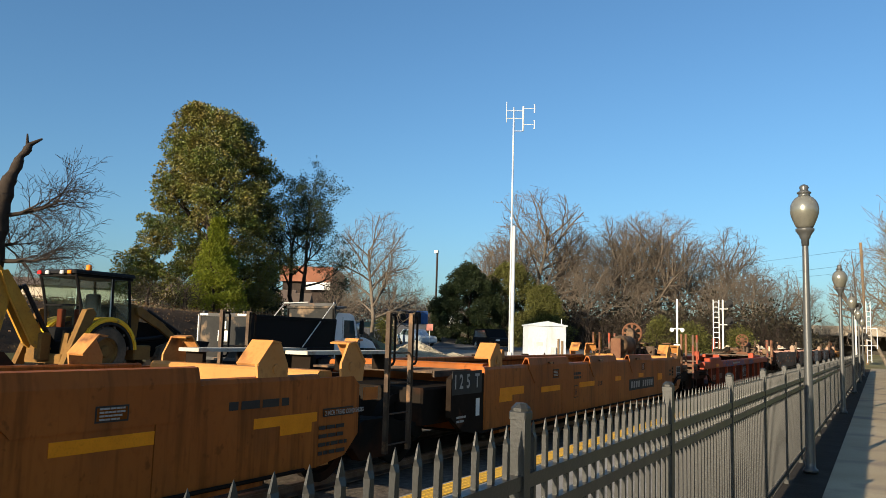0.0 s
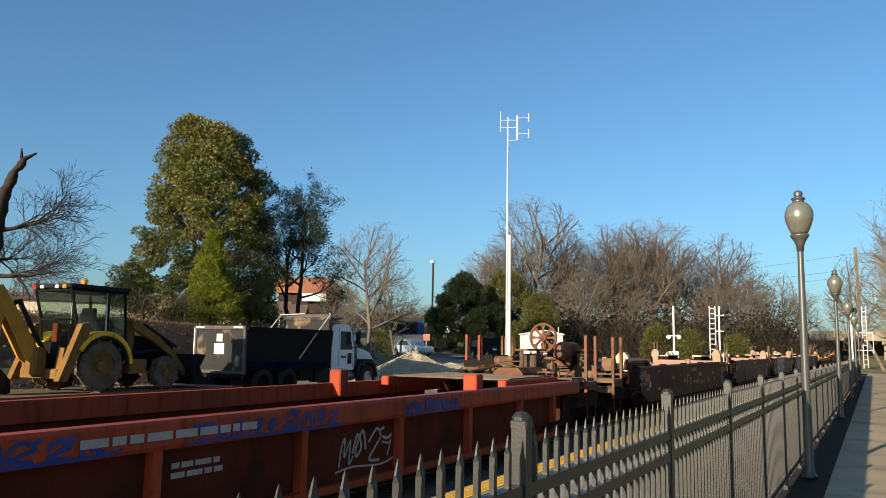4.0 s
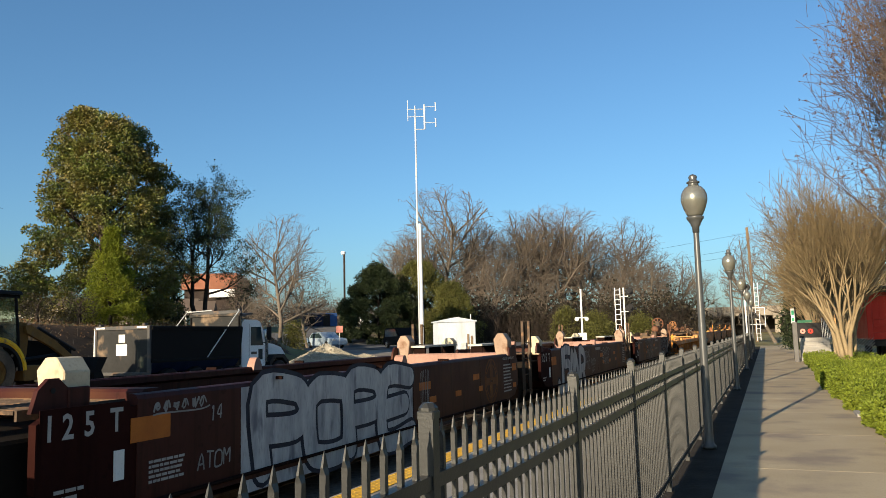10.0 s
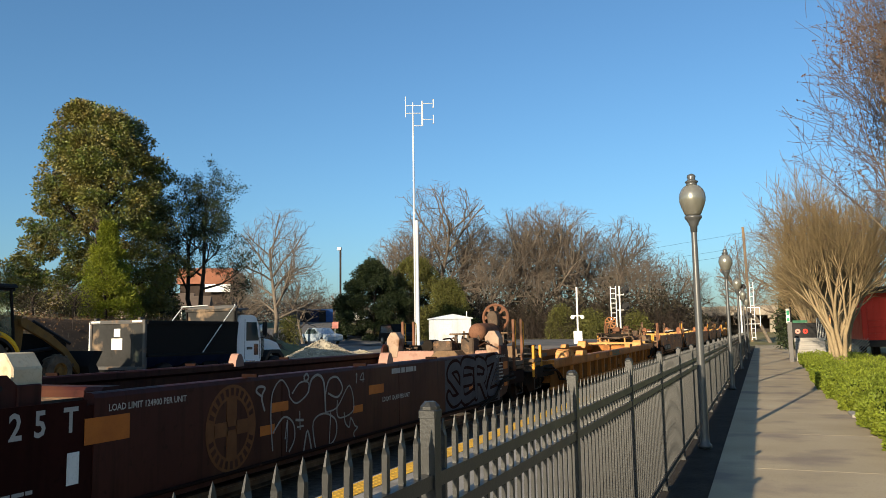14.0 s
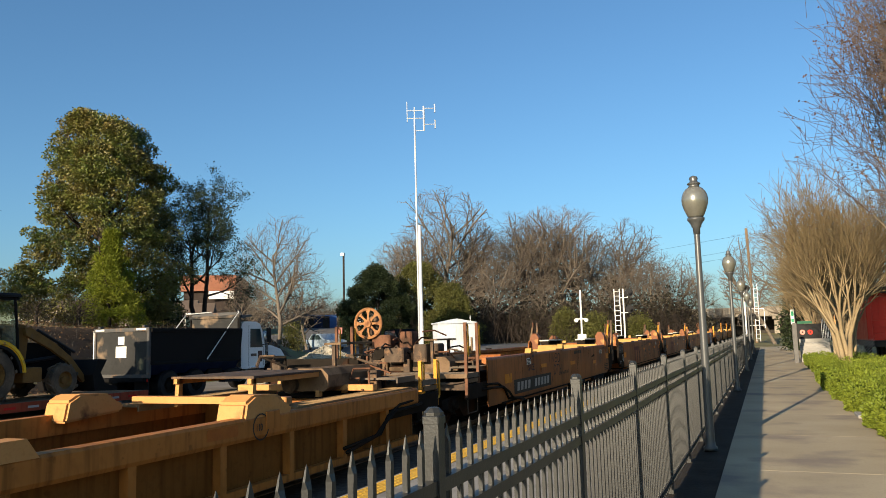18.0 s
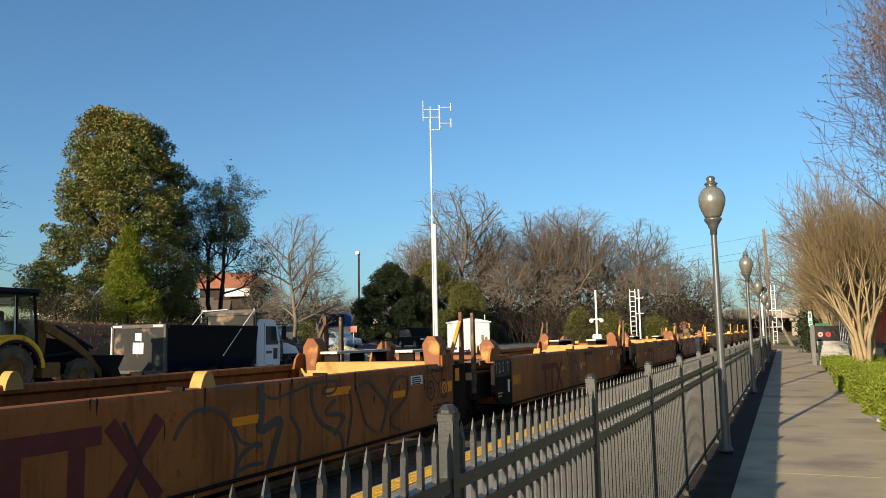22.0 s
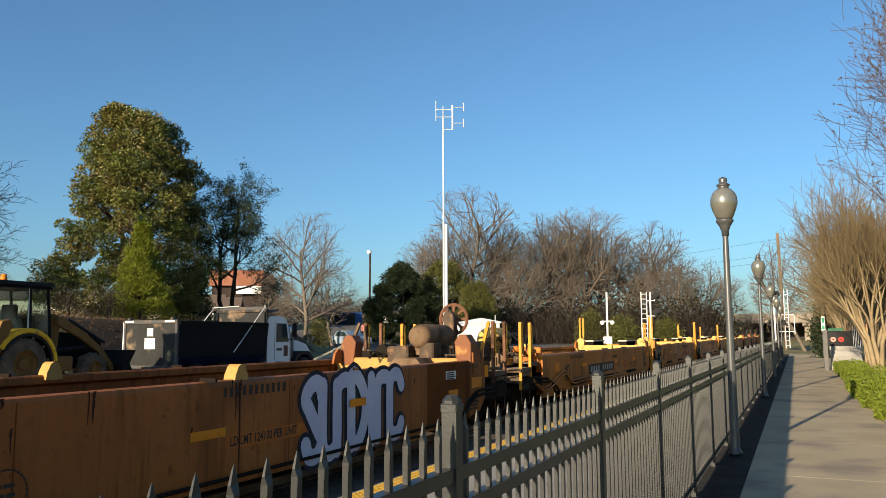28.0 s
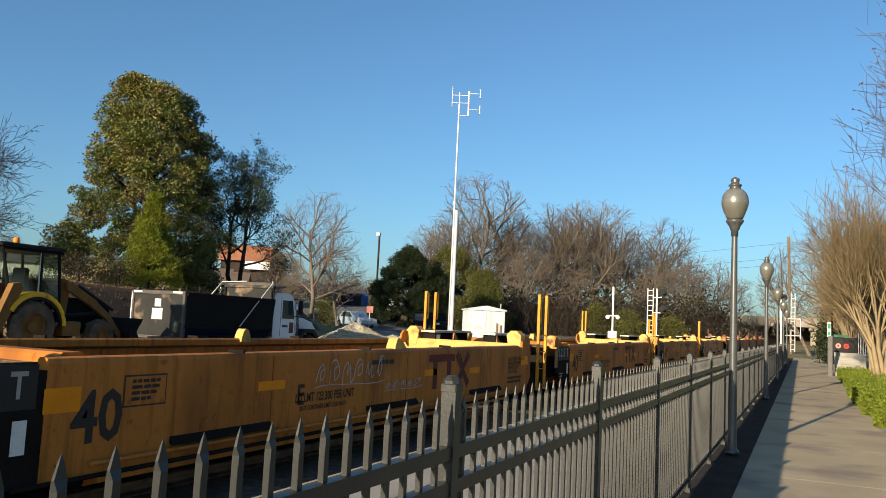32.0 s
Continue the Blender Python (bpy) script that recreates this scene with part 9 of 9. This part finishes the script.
# the sparse dark tree beside the magnolia, two leaning stems
x, y = polar(40.0, 53)
segs, tips = grow(31, 10.6, 0.62, 0.17, [(8, 0.26, 52, 0.55), (5, 0.12, 48, 0.55), (4, 0.06, 45, 0.6)], 2, 0.16, up=0.3, start=0.3)
rn = np.random.RandomState(2)
spots = [(tuple(np.array(p) + rn.normal(0, 0.19, 3)), tuple(d)) for p, d in tips for _ in range(110) if p.z > 1.8]
tree_thing("broadleaf_tree", x, y, height(x, y) - 0.1, 15, "slender dark tree with sparse evergreen foliage", [("trunk", seg_mesh("trunk", segs, "bark_dark")), ("crown", leaf_mesh("crown", spots, 0.105, "evergreen", 3, 0.55))])

def rounded(segs, H, rx, zc=0.56, rz=0.44, below=0.62, ragged=0.16):
    """Keeps the branches that lie inside an egg-shaped head, so that the twigs end in one soft outline."""
    out = []
    for a, b, ra, rb in segs:
        k = noise.noise((b.x * 0.35, b.y * 0.35, b.z * 0.35)) * ragged
        e = math.hypot(b.x, b.y) / (rx * H)
        f = (b.z / H - zc) / (rz if b.z > zc * H else below)
        if e * e + f * f < (1 + k) ** 2 or ra > 0.10:
            out.append((a, b, ra, rb))
    return out


BARE, BARE_H = [], (15.0, 16.0, 14.0, 15.0)
for sd_, h, sp in ((21, 15, 50), (22, 16, 54), (23, 14, 48), (25, 15, 52)):
    segs, tips = grow(sd_, h * 1.26, 0.60, 0.25, [(14, 0.31, sp + 4, 0.62), (7, 0.17, 50, 0.6), (5, 0.10, 48, 0.6), (4, 0.058, 46, 0.65)], up=0.18, wob=0.24, r_min=0.018, start=0.2)
    segs = rounded(segs, h, 0.40)
    BARE.append((seg_mesh("trunk", segs, "bark", 0.035), seg_mesh("twig_spray", segs, "twig", 0.0, 0.035)))


def bare(az, d, h, kind, rz, group="bare trees behind the track", label="leafless grey-brown tree in winter"):
    x, y = polar(az, d)
    k = h / BARE_H[kind]
    return tree_thing("bare_tree", x, y, height(x, y) - 0.1, rz, label, [("trunk", BARE[kind][0]), ("twig_spray", BARE[kind][1])], group, k)


bare(34.6, 72, 12.6, 3, 40, "bare trees on the bank", "pale leafless tree on the bank")
bare(32.6, 75, 9.5, 1, 140, "bare trees on the bank", "pale leafless tree on the bank")
bare(37.2, 66, 5.6, 2, 20, "bare trees on the bank", "small brown leafless tree on the bank")
rnd = random.Random(9)
for az, d, h in ((22.6, 96, 17.6), (26.0, 93, 11.0), (19.9, 98, 13.2), (17.4, 100, 15.0), (15.6, 104, 15.2), (13.7, 104, 16.2), (11.6, 108, 15.0), (9.4, 110, 14.8), (7.9, 112, 12.8), (6.6, 118, 11.6), (5.2, 126, 10.6), (4.1, 134, 9.4), (3.2, 140, 6.4),
                 (18.6, 90, 9), (14.6, 94, 8), (10.4, 98, 8), (7.4, 106, 9), (19.4, 104, 12), (16.9, 108, 14), (14.9, 110, 14.5), (12.8, 112, 14.5), (10.8, 114, 14), (9.0, 116, 12.5), (24.2, 100, 13.2), (21.2, 99, 14.5)):
    bare(az, d, h * 1.12, rnd.randrange(4), rnd.uniform(0, 360))
# the far line of woods
for i in range(46):
    az = 62 - i * 1.45 + rnd.uniform(-0.5, 0.5)
    if az > 27 or az < 2.5:
        bare(az, rnd.uniform(150, 210), rnd.uniform(6.5, 10) * (0.6 if az < 4 else 1), rnd.randrange(4), rnd.uniform(0, 360), "far line of bare trees")
spots = []
rn = np.random.RandomState(15)
for i in range(900):
    az = rn.uniform(26, 64)
    d = rn.uniform(150, 185)
    x, y = polar(az, d)
    r, zc = rn.uniform(1.2, 2.6), rn.uniform(0.2, 3.6)
    for _ in range(60):
        v = rn.normal(0, 0.5, 3)
        spots.append(((x + v[0] * r, y + v[1] * r, height(x, y) + max(zc + v[2] * r, 0)), tuple(v + (0, -0.3, 0.3))))
tagged(piece("far_woods", leaf_mesh("far_woods", spots, 0.5, "far_twig", 8, 0.5), None, Matrix()), "distant line of brown winter woods", "woods", kind="stuff")
# left: the broken trunk and the bare tree behind it
x, y = polar(60.0, 44)
segs = []
zs = [(0, 0, 0.62), (0.05, 2.5, 0.55), (0.1, 4.5, 0.5), (0.35, 6.2, 0.36), (0.8, 7.6, 0.24), (1.2, 8.4, 0.15)]
sv = Vector((math.cos(radians(59.5)), math.sin(radians(59.5)), 0))
rj = random.Random(3)
fine = []
for a, b in zip(zs, zs[1:]):
    fine += [tuple(a[j] + (b[j] - a[j]) * k / 4 + (rj.uniform(-0.07, 0.07) if k and j != 1 else 0) for j in range(3)) for k in range(4)]
fine.append(zs[-1])
for a, b in zip(fine, fine[1:]):
    segs.append((sv * a[0] + Vector((0, 0, a[1])), sv * b[0] + Vector((0, 0, b[1])), a[2], b[2]))
    if rj.random() < 0.3:
        k = Vector((rj.uniform(-1, 1), rj.uniform(-1, 1), rj.uniform(0, 0.8))).normalized()
        segs.append((sv * b[0] + Vector((0, 0, b[1])), sv * b[0] + Vector((0, 0, b[1])) + k * b[2] * 1.7, b[2] * 0.4, b[2] * 0.15))
segs.append((sv * 1.2 + Vector((0, 0, 8.4)), sv * 1.75 + Vector((0, 0, 8.8)), 0.13, 0.05))
segs.append((sv * 1.1 + Vector((0, 0, 8.3)), sv * 1.05 + Vector((0, 0, 8.95)), 0.1, 0.04))
s2, tips = grow(41, 6.0, 0.5, 0.13, [(7, 0.4, 45, 0.55), (6, 0.2, 45, 0.55), (5, 0.12, 45, 0.6), (3, 0.07, 45, 0.7)], up=0.05, start=0.25)
for zz, tilt, rot in ((4.6, 72, -25), (2.4, 85, -35), (4.8, 70, 150), (3.2, 80, 60)):
    m4 = Matrix.Translation((0.1, 0, zz)) @ Matrix.Rotation(radians(59.5 + rot), 4, "Z") @ Matrix.Rotation(radians(tilt), 4, "Y")
    segs += [(m4 @ a, m4 @ b, ra, rb) for a, b, ra, rb in s2]
tree_thing("broken_tree", x, y, height(x, y) - 0.2, 0, "old dark tree with a broken top and spreading bare limbs", [("trunk", seg_mesh("trunk", segs, "bark_dark", 0.03)), ("twig_spray", seg_mesh("twig_spray", segs, "bark_dark", 0, 0.03))])

# evergreens and thickets before the woods
for az, d, prof, n, sz, m, lab in (
        (27.4, 84, [(-1.5, 4.8), (0.5, 5.1), (3.2, 4.9), (5.2, 3.9), (6.9, 2.4), (8.2, 0.8)], 110000, 0.19, "evergreen", "dense dark evergreen tree behind the lot"),
        (24.4, 88, [(-0.3, 4.6), (3.0, 4.9), (5.6, 4.1), (7.6, 2.6), (9.3, 0.8)], 55000, 0.19, "privet", "olive-green vine-covered tree beside the mast"),
        (22.0, 82, [(-0.3, 3.6), (2.0, 3.5), (4.6, 2.2), (6.2, 0.7)], 36000, 0.18, "privet", "olive-green shrub behind the white shed"),
        (11.4, 80, [(-0.3, 1.8), (1.4, 1.8), (2.9, 0.8)], 6000, 0.2, "privet", "green shrub at the edge of the woods"),
        (13.6, 82, [(-0.3, 2.0), (1.6, 1.8), (3.4, 0.7)], 6000, 0.2, "privet", "green shrub at the edge of the woods"),
        (8.3, 86, [(-0.3, 1.8), (1.4, 1.6), (2.6, 0.6)], 5000, 0.2, "privet", "green shrub at the edge of the woods"),
        (47.9, 43, [(0, 0.7), (0.7, 0.8), (1.4, 0.3)], 1800, 0.10, "brush", "straggling brown bush on the bank"),
        (42.6, 56, [(0, 2.0), (1.4, 1.8), (2.8, 0.9)], 7000, 0.2, "evergreen", "dark evergreen shrub behind the magnolia"),
        (38.0, 74, [(0, 1.6), (1.4, 1.6), (2.6, 0.7)], 6000, 0.2, "evergreen", "dark evergreen shrub before the brick building"),
        (40.2, 72, [(0, 1.8), (1.6, 1.7), (3.0, 0.8)], 7000, 0.2, "evergreen", "dark evergreen shrub before the brick building"),
        (50.4, 42, [(0, 0.6), (0.6, 0.7), (1.1, 0.3)], 1500, 0.10, "brush", "straggling brown bush on the bank"),
        (33.6, 68, [(0, 0.9), (1.2, 0.9), (2.2, 0.3)], 3000, 0.16, "privet", "green shrub under the bare tree"),
        (-2.0, 60, [(0, 0.9), (2.0, 1.1), (4.0, 0.6)], 5000, 0.2, "evergreen", "dark ivy-covered trunk beyond the steps")):
    x, y = polar(az, d)
    bl = clumps(int(az * 10) + 500, 150 if prof[-1][0] > 5 else 110, prof, 0.45, 0.95)
    segs, tips = grow(7, prof[-1][0], 0.8, 0.12, [(9, 0.25, 60, 0.5)], start=0.2)
    tree_thing("evergreen_tree" if prof[-1][0] > 5 else "shrub", x, y, height(x, y) - 0.1, 0, lab, [("trunk", seg_mesh("trunk", segs, "bark_dark")), ("crown", leaf_mesh("crown", crown_spots(int(d), n, bl), sz, m, 7))], "", 1.0, "tree" if prof[-1][0] > 5 else "shrub")
rnd = random.Random(77)
segs = []
for i in range(2200):
    az = rnd.uniform(4.5, 25)
    d = rnd.uniform(80, 104) + (10 if az < 10 else 0)
    x, y = polar(az, d)
    p = Vector((x, y, height(x, y) - 0.1))
    dr = Vector((rnd.gauss(0, 0.35), rnd.gauss(0, 0.35), 1)).normalized()
    ln, r = rnd.uniform(1.2, 5.5), rnd.uniform(0.015, 0.04)
    for k in range(4):
        q = p + dr * ln / 4
        segs.append((p, q, r, r * 0.75))
        if k > 0:
            for _ in range(2):
                e = Vector((rnd.gauss(0, 0.6), rnd.gauss(0, 0.6), rnd.uniform(0.1, 0.9))).normalized()
                segs.append((p, p + e * rnd.uniform(0.4, 1.4), r * 0.55, r * 0.3))
        p, r = q, r * 0.75
        dr = (dr + Vector((rnd.gauss(0, 0.22), rnd.gauss(0, 0.22), -0.08 * k))).normalized()
spots = []
rn = np.random.RandomState(5)
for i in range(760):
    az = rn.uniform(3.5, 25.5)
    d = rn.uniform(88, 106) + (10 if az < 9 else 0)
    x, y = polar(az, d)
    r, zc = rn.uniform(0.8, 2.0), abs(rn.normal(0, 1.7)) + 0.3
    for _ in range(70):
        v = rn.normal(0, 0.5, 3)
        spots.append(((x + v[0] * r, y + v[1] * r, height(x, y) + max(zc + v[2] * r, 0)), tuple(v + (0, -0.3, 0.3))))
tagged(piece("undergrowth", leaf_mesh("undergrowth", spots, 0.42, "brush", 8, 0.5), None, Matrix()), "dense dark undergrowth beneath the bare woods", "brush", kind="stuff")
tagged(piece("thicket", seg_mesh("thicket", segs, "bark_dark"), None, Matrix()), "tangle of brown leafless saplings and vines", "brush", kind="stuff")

# ---- crape myrtles and hedge beside the walkway ----
MYR = []
for sd_ in (51, 52, 53):
    segs, tips = grow(sd_, 7.2, 0.46, 0.085, [(5, 0.36, 15, 0.72), (5, 0.26, 21, 0.62), (5, 0.16, 27, 0.6), (4, 0.085, 36, 0.65)], 5, 0.06, up=0.24, wob=0.2, r_min=0.0075, start=0.4)
    rn = np.random.RandomState(sd_)
    heads = [(tuple(np.array(p) + rn.normal(0, 0.02, 3)), tuple(d)) for p, d in tips if rn.rand() < 0.25 for _ in range(3)]
    MYR.append((seg_mesh("trunk", segs, "bark_pale", 0.022), seg_mesh("twig_spray", segs, "twig_gold", 0, 0.022), leaf_mesh("seed_spray", heads, 0.032, "seed", 3, 0.8)))
segs, tips = grow(58, 11.5, 0.44, 0.062, [(6, 0.34, 25, 0.7), (6, 0.21, 30, 0.6), (6, 0.125, 36, 0.6), (5, 0.065, 46, 0.65)], 6, 0.14, up=0.20, wob=0.2, r_min=0.0075, start=0.35)
segs = rounded(segs, 11.5, 0.28, 0.74, 0.38, 0.85, 0.34)
heads = [(tuple(b), tuple((b - a).normalized())) for a, b, ra, rb in segs if rb < 0.0062 and rn.rand() < 0.30 for _ in range(3)]
TALL = [("trunk", seg_mesh("trunk", segs, "bark_pale", 0.018)), ("twig_spray", seg_mesh("twig_spray", segs, "twig_plum", 0, 0.018)), ("seed_spray", leaf_mesh("seed_spray", heads, 0.05, "seed", 3, 0.8))]
for x, y, rz in ((3.95, 20.5, 75), (5.2, 17.8, 200)):
    tree_thing("crape_myrtle", x, y, -0.05, rz, "tall bare crape myrtle with plum-brown twigs and seed heads", TALL, "crape myrtles along the walkway")
for i, (x, y, s, rz) in enumerate(((2.45, 29.2, 1.08, 120), (2.5, 33.0, 1.04, 200), (3.3, 37.0, 1.0, 20), (2.5, 44.3, 0.98, 80), (2.9, 50.0, 1.0, 160), (3.0, 57.0, 1.05, 260))):
    m = MYR[i % 3]
    tree_thing("crape_myrtle", x, y, -0.05, rz, "multi-stemmed bare crape myrtle with pale smooth bark", [("trunk", m[0]), ("twig_spray", m[1]), ("seed_spray", m[2])], "crape myrtles along the walkway", s)
for az, d, h in ((-0.6, 88, 13), (-2.4, 80, 13.5), (-4.6, 84, 14), (-7, 76, 13)):
    bare(az, d, h, rnd.randrange(4), rnd.uniform(0, 360), "bare trees beyond the crossing")

rn = np.random.RandomState(12)
for k, (y0, y1) in enumerate(((9.0, 14.3), (15.1, 20.8), (20.9, 26.2), (26.3, 31.6), (31.7, 37.2))):
    spots = []
    for _ in range(20000 if k < 3 else 11000):
        y = rn.uniform(y0, y1)
        xl = 1.36 + 0.05 * math.sin(2.3 * y) - 0.12 * math.exp(-((y - 21) / 4) ** 2) + (0.10 if y > 26 else 0.0) + 0.05 * math.sin(5.1 * y)
        w = 2.4
        u = rn.rand()
        top = 0.34 + 0.05 * math.sin(3.1 * y + 1) + 0.04 * math.sin(7.7 * y)
        if u < 0.30:
            p, nrm = (xl + 0.07 * rn.rand(), y, top * rn.rand() ** 0.8), (-0.9, -0.3, 0.4)
        elif u < 0.38:
            p, nrm = (xl + w * rn.rand(), y0 + 0.07 * rn.rand(), top * rn.rand() ** 0.8), (0, -0.9, 0.4)
        else:
            f = rn.rand() ** 1.5
            x = xl + w * f
            p, nrm = (x, y, top + 0.05 * math.sin(6.3 * x + 1.7 * y) + 0.04 * math.sin(9.1 * y - 4.0 * x) - 0.14 * max(0, 1 - f * 9) ** 2 + rn.normal(0, 0.025)), (0, -0.2, 1)
        spots.append((p, nrm))
    h = thing("hedge", 0, 0, 0, 0, "low loosely clipped light-green hedge beside the walkway", "hedge", "hedge along the walkway")
    o = piece("crown", leaf_mesh("crown", spots, 0.052, "hedge", 20 + k, 0.6, 0.0), h, Matrix())
    o["kind"] = "stuff"
    bm = BM()
    box(bm, 1.56, 3.6, y0 + 0.1, y1, 0.0, 0.22, 0.05)
    part("inner_stems", bm, "soil", h)
bm = BM()
box(bm, 1.3, 2.3, 14.4, 15.05, -0.02, 0.05, 0.01)
tagged(part("kerb_slab", bm, "pale_step", None, "pale concrete slab between the hedges"), category="slab", kind="structure")

# leaf litter and dead stems on the bank
rn = np.random.RandomState(31)
spots, stems = [], []
for _ in range(8000):
    y = rn.uniform(4, 46)
    lat = rn.uniform(25.2, 33)
    spots.append(((-lat, y, height(-lat, y) + 0.07), (rn.normal(), rn.normal(), 0.7)))
for _ in range(420):
    y = rn.uniform(6, 46)
    lat = rn.uniform(25.6, 31)
    p = Vector((-lat, y, height(-lat, y)))
    k = Vector((rn.normal(0, 0.4), rn.normal(0, 0.4), 1)).normalized()
    ln = rn.uniform(0.2, 0.7)
    stems.append((p, p + k * ln, 0.012, 0.006))
    stems.append((p + k * ln * 0.5, p + k * ln * 0.5 + Vector((rn.normal(0, 0.4), rn.normal(0, 0.4), 0.4)) * ln * 0.6, 0.008, 0.004))
tagged(piece("leaf_litter", leaf_mesh("leaf_litter", spots, 0.09, "litter", 4, 0.8, 0.0), None, Matrix()), "scattered dead leaves over the bank", "leaves", kind="stuff")
tagged(piece("dead_stems", seg_mesh("dead_stems", stems, "twig"), None, Matrix()), "dry brown stems standing on the bank", "weeds", kind="stuff")


# ---- motion ----
def motions():
    """The whole train rolls towards the camera's left at a steady speed."""
    for t, q in MOVING:
        walk(t, [(s, pose(TRACK_X, q - SPEED * s, RAIL_Z + GRADE * (q - SPEED * s - 6), math.degrees(GRADE), 0, 0)) for s in (0.0, 8.0, 16.0, 24.0, 32.0)])


motions()
